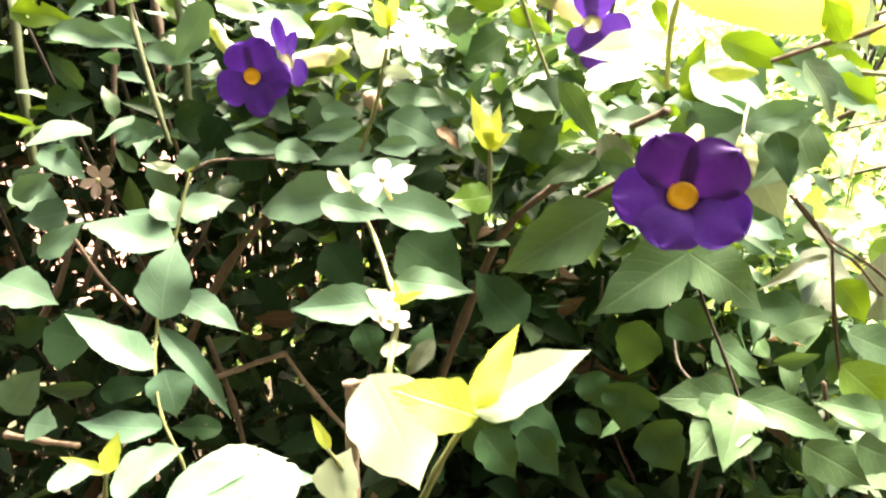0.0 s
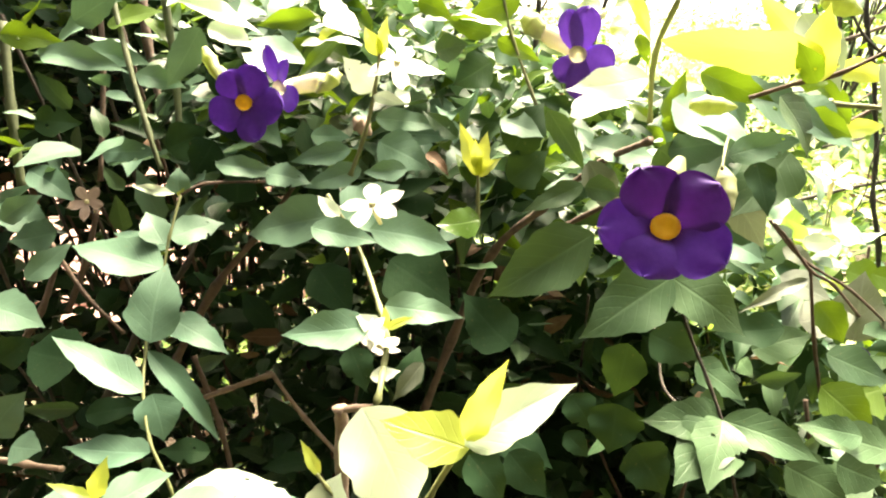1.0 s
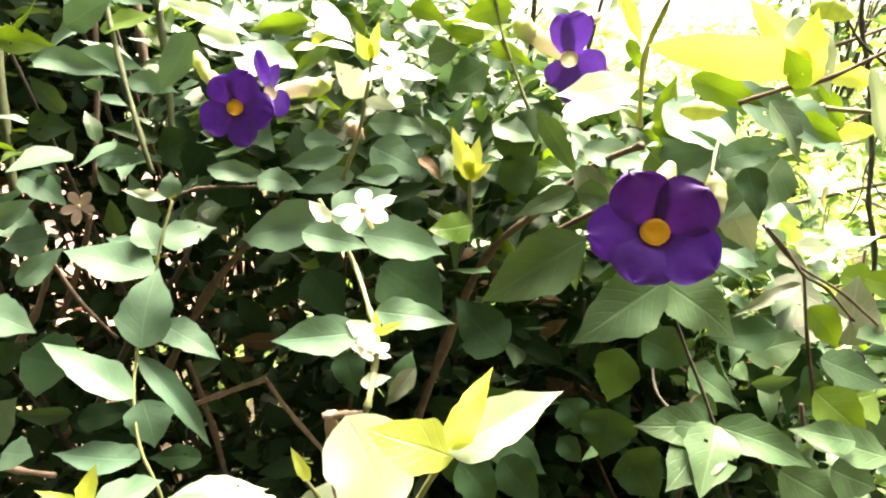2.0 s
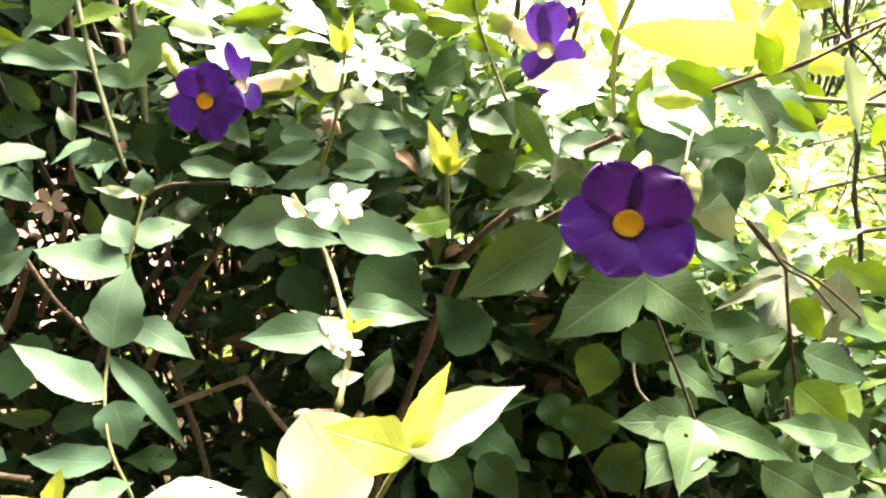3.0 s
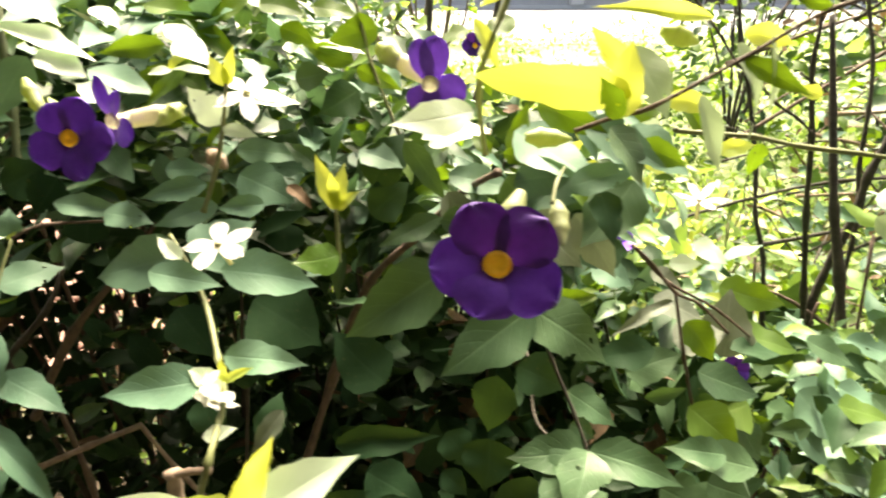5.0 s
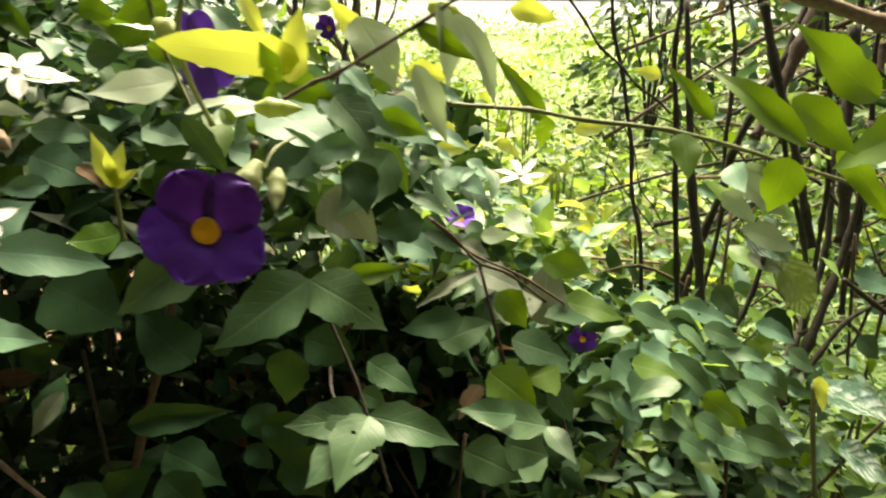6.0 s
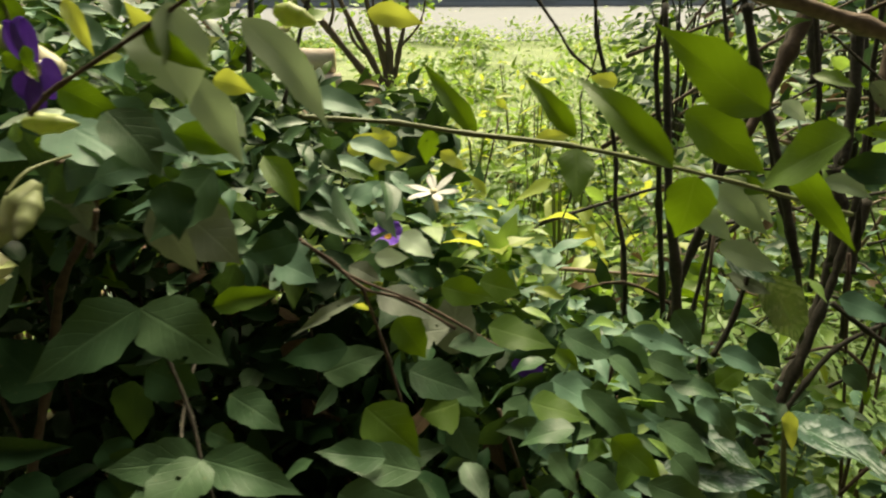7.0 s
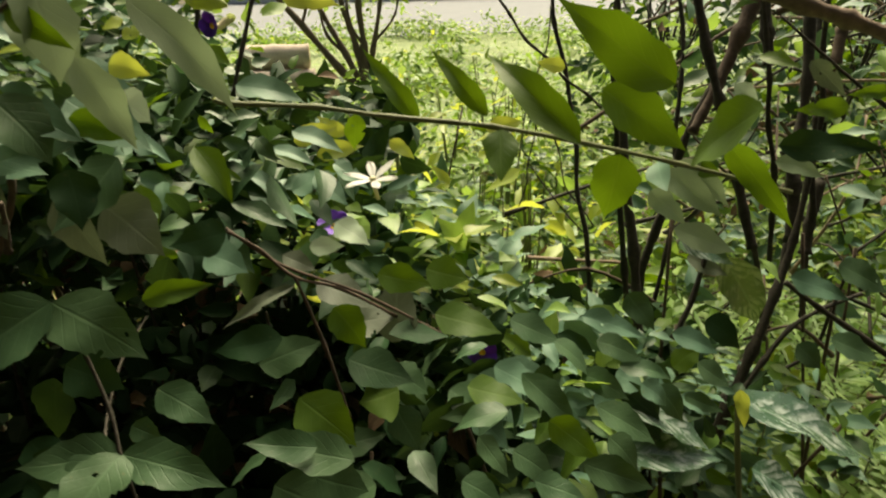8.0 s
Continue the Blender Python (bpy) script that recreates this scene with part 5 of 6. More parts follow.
leaf(bush, (0.2649, 0.3759, 0.8539), (0.3093, 0.3642, 0.8371), 0.0292, (0.07, -0.62, 0.78), "g")
# inner leaves of kind d, darkened in place of shade
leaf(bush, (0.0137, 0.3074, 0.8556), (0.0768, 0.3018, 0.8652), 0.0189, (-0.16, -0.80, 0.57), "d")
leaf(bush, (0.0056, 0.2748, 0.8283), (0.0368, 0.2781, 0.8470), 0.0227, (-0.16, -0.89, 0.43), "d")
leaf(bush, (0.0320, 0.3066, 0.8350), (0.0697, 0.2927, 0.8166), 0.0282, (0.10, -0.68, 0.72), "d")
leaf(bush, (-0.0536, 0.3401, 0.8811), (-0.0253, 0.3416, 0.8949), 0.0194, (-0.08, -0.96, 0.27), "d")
leaf(bush, (0.2373, 0.3277, 0.8612), (0.2702, 0.3124, 0.8326), 0.0315, (0.10, -0.78, 0.62), "l")
leaf(bush, (0.3280, 0.4831, 0.8675), (0.3628, 0.4750, 0.8570), 0.0306, (-0.04, -0.76, 0.65), "l")
leaf(bush, (0.2571, 0.3904, 0.8871), (0.2779, 0.3776, 0.8613), 0.0250, (0.02, -0.86, 0.51), "l")
# kind w: bleached by sun through its colour
leaf(bush, (0.0889, 0.2539, 1.0633), (0.0552, 0.2510, 1.0573), 0.0161, (-0.05, -0.77, 0.64), "w")
leaf(bush, (0.1416, 0.2846, 1.0513), (0.1783, 0.2717, 1.0350), 0.0202, (0.04, -0.74, 0.67), "s")
leaf(bush, (0.0837, 0.3526, 1.0097), (0.1231, 0.3429, 1.0016), 0.0200, (-0.01, -0.67, 0.75), "s")
leaf(bush, (0.0311, 0.3756, 1.0184), (0.0580, 0.3676, 1.0096), 0.0189, (0.05, -0.65, 0.76), "s")
leaf(bush, (0.1819, 0.3824, 0.9361), (0.2091, 0.3737, 0.9259), 0.0239, (0.06, -0.67, 0.74), "s")
leaf(bush, (0.1334, 0.3733, 0.9737), (0.1692, 0.3562, 0.9475), 0.0352, (-0.08, -0.88, 0.47), "o")
leaf(bush, (0.0834, 0.3486, 1.0005), (0.0989, 0.3331, 0.9703), 0.0200, (0.11, -0.86, 0.50), "o")
leaf(arch, (0.2116, 0.6239, 0.9475), (0.2558, 0.6257, 0.9620), 0.0222, (-0.18, -0.84, 0.52), "y")
leaf(arch, (0.2330, 0.6163, 0.9353), (0.2806, 0.6148, 0.9432), 0.0211, (-0.17, -0.80, 0.58), "y")
leaf(arch, (0.3062, 0.6340, 0.9430), (0.3308, 0.6233, 0.9247), 0.0149, (-0.00, -0.82, 0.57), "y")
leaf(arch, (0.2607, 0.6410, 0.9481), (0.2333, 0.6522, 0.9670), 0.0161, (0.01, -0.80, 0.60), "y")
leaf(arch, (0.4183, 0.7056, 0.9330), (0.4641, 0.7044, 0.9411), 0.0221, (-0.17, -0.79, 0.58), "y")
leaf(arch, (0.4880, 0.6432, 1.0074), (0.4598, 0.6492, 1.0143), 0.0172, (-0.12, -0.87, 0.49), "y")
leaf(arch, (0.1800, 0.5182, 0.9492), (0.2225, 0.5047, 0.9284), 0.0185, (0.21, -0.45, 0.87), "s")
leaf(arch, (0.2139, 0.5097, 0.9381), (0.2539, 0.5105, 0.9492), 0.0167, (-0.29, -0.43, 0.86), "s")
leaf(arch, (0.2550, 0.5322, 0.9489), (0.2850, 0.5206, 0.9298), 0.0183, (0.24, -0.52, 0.82), "s")
leaf(arch, (0.1528, 0.4957, 0.9662), (0.1897, 0.4868, 0.9548), 0.0174, (0.12, -0.40, 0.91), "s")
leaf(arch, (0.1784, 0.4822, 0.9418), (0.2064, 0.4721, 0.9257), 0.0166, (0.25, -0.46, 0.85), "s")
leaf(arch, (0.2066, 0.5233, 0.9671), (0.2427, 0.5139, 0.9545), 0.0158, (0.13, -0.44, 0.89), "s")

leaf(bush, (0.0813, 0.2974, 0.9756), (0.0241, 0.2978, 0.9354), 0.0340, (0.10, -0.72, 0.68), "g", form=1)
leaf(bush, (0.1280, 0.3058, 0.9467), (0.0750, 0.2836, 0.9206), 0.0345, (0.05, -0.72, 0.68), "g", form=0)
leaf(bush, (0.1280, 0.3058, 0.9467), (0.1710, 0.2978, 0.9155), 0.0330, (0.15, -0.75, 0.62), "g", form=2)
leaf(bush, (0.1568, 0.2741, 0.8754), (0.2083, 0.2616, 0.8608), 0.0235, (0.10, -0.60, 0.78), "g", form=3)
leaf(bush, (0.1579, 0.3279, 0.8757), (0.1890, 0.3202, 0.8532), 0.0225, (0.15, -0.60, 0.75), "g", form=4)
leaf(bush, (0.1568, 0.2741, 0.8754), (0.1218, 0.2382, 0.8623), 0.0290, (-0.05, -0.50, 0.85), "g", form=0)
leaf(bush, (0.1568, 0.2741, 0.8754), (0.1399, 0.2325, 0.8626), 0.0290, (0.10, -0.55, 0.80), "g", form=5)
leaf(bush, (0.1568, 0.2741, 0.8754), (0.1106, 0.2666, 0.8792), 0.0245, (-0.10, -0.65, 0.75), "g", form=1)
leaf(arch, (0.2495, 0.2967, 0.8489), (0.2108, 0.2917, 0.8603), 0.0185, (0.05, -0.60, 0.80), "g", form=3)
stem(bush, [(0.1286, 0.3077, 0.9458), (0.1398, 0.3005, 0.9156), (0.1505, 0.2870, 0.8911), (0.1577, 0.2717, 0.8706), (0.1671, 0.2593, 0.8317)], 0.0008, 0.0011, BARK_DARK)
bud(bush, (0.1129, 0.2754, 1.0230), (0.0983, 0.2518, 0.9996), 0.0062, BRACT_DULL)
bud(bush, (0.1243, 0.2541, 1.0251), (0.1237, 0.2349, 1.0132), 0.0042, BRACT_DULL)
leaf(bush, (0.1751, 0.3059, 1.0187), (0.1471, 0.2896, 0.9877), 0.0299, (-0.27, -0.73, 0.63), "g")
leaf(bush, (0.1493, 0.2971, 1.0282), (0.1163, 0.2855, 1.0085), 0.0284, (-0.30, -0.51, 0.81), "s")
leaf(bush, (0.1643, 0.2956, 1.0465), (0.1965, 0.2884, 1.0245), 0.0252, (0.30, -0.68, 0.67), "s")
stem(side, [(-0.3326, 0.6462, 1.0979), (-0.3254, 0.6219, 1.0428), (-0.3100, 0.5947, 0.9797)], 0.0045, 0.0036, BARK)
stem(side, [(-0.3785, 0.6438, 1.1010), (-0.3696, 0.6089, 1.0222), (-0.3702, 0.5591, 0.9120)], 0.0030, 0.0024, BARK)
stem(side, [(-0.4004, 0.5022, 0.7916), (-0.3832, 0.5249, 0.8387), (-0.3730, 0.5470, 0.8858)], 0.0030, 0.0024, BARK)
stem(side, [(-0.4555, 0.4789, 0.7502), (-0.4279, 0.5000, 0.7919), (-0.4119, 0.5226, 0.8390)], 0.0035, 0.0028, BARK)
stem(side, [(-0.2256, 0.4396, 0.6210), (-0.2444, 0.4671, 0.6852), (-0.2719, 0.4934, 0.7484)], 0.0030, 0.0024, BARK)

leaf(gloss, (0.6352, 0.7116, 0.8735), (0.7145, 0.6779, 0.8159), 0.0407, (0.02, -0.80, 0.60), "u")
leaf(gloss, (0.6747, 0.7407, 0.8743), (0.7402, 0.7100, 0.8201), 0.0350, (-0.00, -0.83, 0.56), "u")
leaf(gloss, (0.6100, 0.6749, 0.8590), (0.6508, 0.6542, 0.8215), 0.0314, (0.02, -0.83, 0.56), "u")
leaf(gloss, (0.6447, 0.6716, 0.8100), (0.7199, 0.6507, 0.7803), 0.0387, (0.03, -0.69, 0.72), "u")
leaf(gloss, (0.7790, 0.6993, 0.8799), (0.8401, 0.6852, 0.8622), 0.0296, (-0.02, -0.70, 0.71), "u")
leaf(gloss, (0.7644, 0.7907, 0.9594), (0.7960, 0.7767, 0.9350), 0.0258, (-0.05, -0.86, 0.51), "w")
leaf(gloss, (0.7566, 0.5993, 0.7721), (0.8228, 0.5809, 0.7458), 0.0330, (0.04, -0.67, 0.74), "s")
leaf(gloss, (0.8125, 0.5988, 0.7842), (0.8685, 0.5788, 0.7522), 0.0375, (0.04, -0.75, 0.66), "g")
leaf(gloss, (0.7584, 0.5677, 0.7005), (0.7856, 0.5528, 0.6732), 0.0307, (0.04, -0.82, 0.57), "g")
leaf(gloss, (0.7832, 0.5502, 0.7167), (0.8380, 0.5339, 0.6926), 0.0331, (0.07, -0.65, 0.76), "g")
leaf(gloss, (0.5801, 0.5237, 0.7577), (0.6276, 0.5102, 0.7384), 0.0260, (0.07, -0.63, 0.78), "s")
leaf(gloss, (0.5369, 0.5448, 0.7954), (0.5632, 0.5268, 0.7607), 0.0300, (0.04, -0.84, 0.54), "g")
leaf(gloss, (0.4771, 0.5072, 0.7953), (0.5402, 0.4924, 0.7770), 0.0255, (0.03, -0.59, 0.81), "s")
leaf(gloss, (0.6878, 0.7079, 0.7530), (0.7416, 0.6913, 0.7283), 0.0284, (0.05, -0.70, 0.72), "o")
leaf(bush, (0.2926, 0.3987, 0.8292), (0.3204, 0.3872, 0.8096), 0.0251, (0.25, -0.55, 0.79), "g")
leaf(bush, (0.3361, 0.3954, 0.8070), (0.3625, 0.3846, 0.7890), 0.0271, (0.24, -0.55, 0.80), "g")
leaf(bush, (0.3603, 0.3979, 0.8184), (0.3917, 0.3779, 0.7806), 0.0387, (0.26, -0.70, 0.67), "s")
leaf(bush, (0.3511, 0.3804, 0.8014), (0.3760, 0.3640, 0.7703), 0.0245, (0.28, -0.69, 0.67), "s")
leaf(arch, (0.3801, 0.4310, 0.7989), (0.4340, 0.4156, 0.7766), 0.0330, (0.14, -0.49, 0.86), "s")
leaf(arch, (0.4274, 0.4182, 0.7810), (0.4508, 0.4024, 0.7507), 0.0306, (0.23, -0.74, 0.64), "s")
leaf(arch, (0.3320, 0.4543, 0.8401), (0.3864, 0.4415, 0.8243), 0.0330, (0.08, -0.48, 0.87), "l")
leaf(bush, (0.2579, 0.4058, 0.8618), (0.2990, 0.4044, 0.8686), 0.0343, (-0.21, -0.44, 0.87), "o")
leaf(bush, (0.2436, 0.4205, 0.8920), (0.2832, 0.4087, 0.8745), 0.0285, (0.15, -0.51, 0.85), "o")
leaf(bush, (0.2949, 0.3621, 0.8215), (0.3085, 0.3480, 0.7926), 0.0249, (0.27, -0.78, 0.57), "g")
leaf(bush, (0.3948, 0.3856, 0.7488), (0.4342, 0.3784, 0.7420), 0.0255, (0.03, -0.38, 0.93), "g")
leaf(arch, (0.4950, 0.4582, 0.7633), (0.5194, 0.4493, 0.7488), 0.0299, (0.19, -0.57, 0.80), "s")
leaf(arch, (0.5197, 0.4513, 0.7535), (0.5455, 0.4443, 0.7436), 0.0264, (0.13, -0.49, 0.86), "s")
leaf(arch, (0.4665, 0.4541, 0.7719), (0.4909, 0.4411, 0.7485), 0.0184, (0.22, -0.68, 0.70), "s")
leaf(arch, (0.4701, 0.4445, 0.7512), (0.4940, 0.4348, 0.7346), 0.0224, (0.22, -0.59, 0.78), "s")
leaf(arch, (0.5521, 0.4435, 0.7435), (0.5799, 0.4333, 0.7266), 0.0193, (0.19, -0.58, 0.80), "s")
leaf(arch, (0.6340, 0.4778, 0.7162), (0.6360, 0.4618, 0.6804), 0.0144, (-0.29, -0.87, 0.39), "y")

star_flower(side, (-0.2643, 0.3888, 0.9540), (0.2, -0.8, 0.4), 0.0230, 5, 15, 1.2, name="faded_flower", droop=-10, mat=FADED)
leaf(upper, (-0.0175, 0.3933, 0.9916), (-0.0012, 0.3884, 0.9779), 0.0093, (0.39, -0.62, 0.68), "b", form=CURLED)
bud(upper, (-0.0663, 0.3990, 1.0132), (-0.0546, 0.3952, 1.0027), 0.0060, BARK_PALE)
leaf(bush, (-0.0126, 0.3020, 0.8862), (-0.0308, 0.2907, 0.8644), 0.0122, (-0.15, -0.82, 0.55), "o")
leaf(side, (-0.2590, 0.4525, 1.0697), (-0.2176, 0.4600, 1.0788), 0.0251, (-0.08, -0.57, 0.82), "l")

leaf(bush, (0.1130, 0.3015, 1.0454), (0.1518, 0.2879, 1.0220), 0.0351, (0.31, -0.51, 0.80), "s")
leaf(bush, (0.1607, 0.2918, 1.0846), (0.1777, 0.2770, 1.0534), 0.0246, (0.31, -0.78, 0.54), "u")
leaf(bush, (0.1511, 0.3662, 1.0522), (0.1706, 0.3482, 1.0140), 0.0166, (0.36, -0.76, 0.54), "s")
leaf(bush, (0.1509, 0.3577, 1.0579), (0.1691, 0.3472, 1.0372), 0.0123, (0.40, -0.63, 0.67), "s")
leaf(arch, (0.1946, 0.4810, 1.0242), (0.2440, 0.4722, 1.0141), 0.0243, (0.04, -0.63, 0.78), "s")
leaf(arch, (0.2227, 0.4966, 0.9383), (0.2603, 0.4984, 0.9508), 0.0223, (-0.25, -0.50, 0.83), "s")
leaf(arch, (0.2417, 0.4993, 0.9488), (0.2684, 0.4876, 0.9272), 0.0223, (0.31, -0.62, 0.72), "s")
leaf(arch, (0.1895, 0.4799, 0.9430), (0.2243, 0.4704, 0.9283), 0.0165, (0.26, -0.39, 0.88), "s")
leaf(arch, (0.1978, 0.5312, 0.9631), (0.2355, 0.5209, 0.9472), 0.0194, (0.21, -0.52, 0.83), "l")
leaf(arch, (0.2192, 0.5654, 0.9714), (0.2641, 0.5541, 0.9546), 0.0225, (0.18, -0.53, 0.83), "s")
leaf(arch, (0.2622, 0.4075, 0.9425), (0.2848, 0.3992, 0.9279), 0.0193, (0.23, -0.65, 0.72), "w")

# two sunlit leaves made pale by colour
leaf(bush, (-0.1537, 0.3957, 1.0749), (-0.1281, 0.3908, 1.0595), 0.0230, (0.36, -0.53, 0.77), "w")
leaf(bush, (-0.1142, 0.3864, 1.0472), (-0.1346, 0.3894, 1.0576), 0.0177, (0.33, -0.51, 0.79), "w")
leaf(bush, (-0.1370, 0.4132, 1.0620), (-0.0958, 0.4096, 1.0464), 0.0231, (0.27, -0.51, 0.82), "s")
leaf(bush, (-0.0752, 0.4209, 1.0676), (-0.1061, 0.4041, 1.0361), 0.0120, (-0.20, -0.77, 0.61), "l")
leaf(bush, (-0.0832, 0.4315, 1.0682), (-0.0943, 0.4230, 1.0513), 0.0142, (-0.15, -0.84, 0.52), "y")
leaf(bush, (0.0982, 0.3627, 1.0931), (0.1118, 0.3515, 1.0657), 0.0093, (0.16, -0.88, 0.44), "y")
leaf(bush, (0.1169, 0.3728, 1.0633), (0.1007, 0.3699, 1.0599), 0.0086, (-0.09, -0.51, 0.86), "y")
leaf(bush, (0.0849, 0.4261, 1.0653), (0.0613, 0.4338, 1.0866), 0.0174, (0.32, -0.73, 0.61), "s")
leaf(bush, (0.1422, 0.5183, 1.0883), (0.1173, 0.5098, 1.0742), 0.0228, (-0.24, -0.58, 0.77), "l")
leaf(bush, (0.1168, 0.5017, 1.0562), (0.1341, 0.5072, 1.0652), 0.0170, (-0.23, -0.57, 0.79), "y")
leaf(bush, (0.1041, 0.4899, 1.0813), (0.0834, 0.4843, 1.0727), 0.0173, (-0.18, -0.57, 0.80), "l")
leaf(bush, (0.1253, 0.4864, 1.0696), (0.1108, 0.4827, 1.0640), 0.0146, (-0.18, -0.55, 0.82), "y")
leaf(bush, (0.1351, 0.3338, 1.0468), (0.1131, 0.3260, 1.0334), 0.0179, (-0.29, -0.54, 0.79), "g")

# ---- leaf masses behind the single leaves ----
hedge = thing("hedge", (-0.3, 0.8, 0.0), "dense dark green hedge with many small overlapping leaves", "hedge")
HEDGE_MATS = ((GREEN, DARK, LIGHT, OLIVE, SILVER), (0.30, 0.20, 0.15, 0.03, 0.32))


def deep_spot():
    """The dense leaves in the depth of the hedge, shade put into their colour."""
    x = RNG.uniform(-1.2, 0.34)
    z, d = RNG.uniform(0.0, 1.18 if x < -0.3 else 0.93), RNG.uniform(0.80, 1.25)
    return (x, (d - (1.1 - z) * 0.423) / 0.906, z)


def shade_spot():
    """Tall dark leaf mass; its top, out of view, is added to shade the hedge."""
    return (-0.33 - 2.0 * RNG.random() ** 1.5, RNG.uniform(0.8, 1.6), RNG.uniform(0.80, 1.95))


def shelf_spot():
    """The overhanging top of the hedge where it meets the lower shrub."""
    x, y = RNG.uniform(-0.18, 0.10), RNG.uniform(0.46, 0.80)
    return (x, y, 0.95 - 0.30 * max(0.0, x - 0.02) + RNG.uniform(-0.07, 0.03))


# mostly near-black leaves: the hedge's inner shade is in this mix
SHADE_MATS = ((DARK, GREEN, DRY), (0.80, 0.17, 0.03))
# added shading mass, reaching above head height
scatter("shaded_foliage", hedge, leafy(6400, shade_spot, (0.05, 0.09), 0.8, SHADE_MATS, 0.9), SHADE_MATS[0], 5, 1)
# mostly dark leaves, so this overhang reads as shaded
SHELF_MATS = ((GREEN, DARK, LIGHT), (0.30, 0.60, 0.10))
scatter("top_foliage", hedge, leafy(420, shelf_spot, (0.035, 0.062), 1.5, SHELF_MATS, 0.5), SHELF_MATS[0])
scatter("deep_foliage", hedge, leafy(6800, deep_spot, (0.04, 0.075), 0.5, SHADE_MATS, 1.0), SHADE_MATS[0], 5, 1)


def low_deep_spot():
    """The dense base of the hedge, its shade put into dark leaves."""
    return (RNG.uniform(-0.15, 0.75), RNG.uniform(0.62, 1.0), 0.62 * RNG.random())


scatter("base_foliage", hedge, leafy(2000, low_deep_spot, (0.05, 0.095), 0.6, SHADE_MATS, 0.9), SHADE_MATS[0], 5, 1)


def bank_spot():
    """The end of the hedge above the low shrub, where leaves hang in their own shade."""
    while True:
        x, y, z = hedge_spot()
        if x > 0.03 and z < 1.05 - 0.35 * (x - 0.03):
            return (x, y, z)


def crown_spot():
    while True:
        x, y, z = hedge_spot()
        if x < 0.05:
            return (x, y, z)


BANK_MATS = ((GREEN, DARK, LIGHT, SILVER), (0.36, 0.34, 0.12, 0.18))
scatter("foliage", hedge, leafy(1900, crown_spot, (0.026, 0.052), 1.9, HEDGE_MATS, 0.5), HEDGE_MATS[0])
scatter("hanging_foliage", hedge, leafy(420, bank_spot, (0.024, 0.050), 0.8, BANK_MATS, 0.5, (0, -0.4, -0.6)), BANK_MATS[0])
# over half dark leaves: shade of the interior set by colour
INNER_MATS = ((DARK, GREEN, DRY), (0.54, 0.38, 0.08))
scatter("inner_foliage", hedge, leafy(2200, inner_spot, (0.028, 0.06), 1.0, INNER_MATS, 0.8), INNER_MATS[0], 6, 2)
def litter_spot():
    """Dry leaves caught low among the twigs."""
    return (RNG.uniform(-0.9, 0.25), RNG.uniform(0.72, 1.1), 0.85 * RNG.random() ** 1.5)


scatter("dry_leaves", hedge, leafy(120, litter_spot, (0.02, 0.05), 0.6, ((DRY,), (1.0,)), 1.0), [DRY], 5, 1)
for k in range(90):
    x, y = RNG.uniform(-1.1, 0.25), RNG.uniform(0.72, 1.1)
    lean = RNG.normal(0, 0.16, 2)
    h = RNG.uniform(0.7, 1.25 if x < -0.2 else 0.9)
    stem(hedge, [(x, y, 0.0), (x + lean[0] * 0.4, y + lean[1] * 0.4, h * 0.4), (x + lean[0], y + lean[1], h)], RNG.uniform(0.003, 0.006), 0.0015, BARK_DARK if k % 3 else BARK)

rear = thing("rear_hedge", (-0.8, 1.4, 0.0), "sunlit yellow-green shrub tops behind the hedge", "hedge")
REAR_MATS = ((LIGHT, WEED, GREEN, DRY), (0.42, 0.3, 0.24, 0.04))
scatter("foliage", rear, leafy(2400, rear_spot, (0.035, 0.075), 1.2, REAR_MATS), REAR_MATS[0], 6, 2)
for k in range(30):
    x, y = RNG.uniform(-0.9, -0.25), RNG.uniform(0.95, 1.9)
    stem(rear, [(x, y, 0.0), (x + RNG.normal(0, 0.05), y, 0.6), (x + RNG.normal(0, 0.12), y + RNG.normal(0, 0.08), RNG.uniform(1.0, 1.4))], 0.008, 0.003, BARK)

low = thing("low_shrub", (0.6, 0.65, 0.0), "low spreading shrub with overlapping grey-green leaves", "shrub")
LOW_MATS = ((GREEN, DARK, LIGHT, WEED, SILVER), (0.17, 0.06, 0.17, 0.18, 0.42))
leaf(low, (0.3645, 0.3668, 0.8456), (0.4029, 0.3549, 0.8238), 0.0237, (-0.09, -0.43, 0.90), "s")
leaf(low, (0.4224, 0.4159, 0.8299), (0.4527, 0.4033, 0.8021), 0.0228, (0.70, -0.46, 0.55), "g", form=LANCE)
leaf(low, (0.3408, 0.3331, 0.8551), (0.3778, 0.3258, 0.8440), 0.0235, (0.45, -0.37, 0.81), "l", form=4)
leaf(low, (0.3812, 0.3551, 0.8455), (0.4199, 0.3383, 0.8060), 0.0229, (0.22, -0.68, 0.70), "g")
leaf(low, (0.4419, 0.4040, 0.8061), (0.4818, 0.3937, 0.7848), 0.0221, (-0.32, -0.56, 0.77), "g", form=LANCE)
leaf(low, (0.4862, 0.3920, 0.8007), (0.5078, 0.3839, 0.7829), 0.0192, (0.27, -0.73, 0.63), "s", form=CURLED)
leaf(low, (0.4292, 0.3386, 0.8267), (0.4695, 0.3249, 0.8007), 0.0233, (0.43, -0.62, 0.66), "g")
leaf(low, (0.5070, 0.4060, 0.7858), (0.5310, 0.3933, 0.7561), 0.0229, (0.15, -0.86, 0.50), "g", form=LANCE)
leaf(low, (0.3912, 0.3195, 0.8341), (0.4235, 0.3071, 0.8088), 0.0208, (-0.43, -0.42, 0.80), "l", form=4)
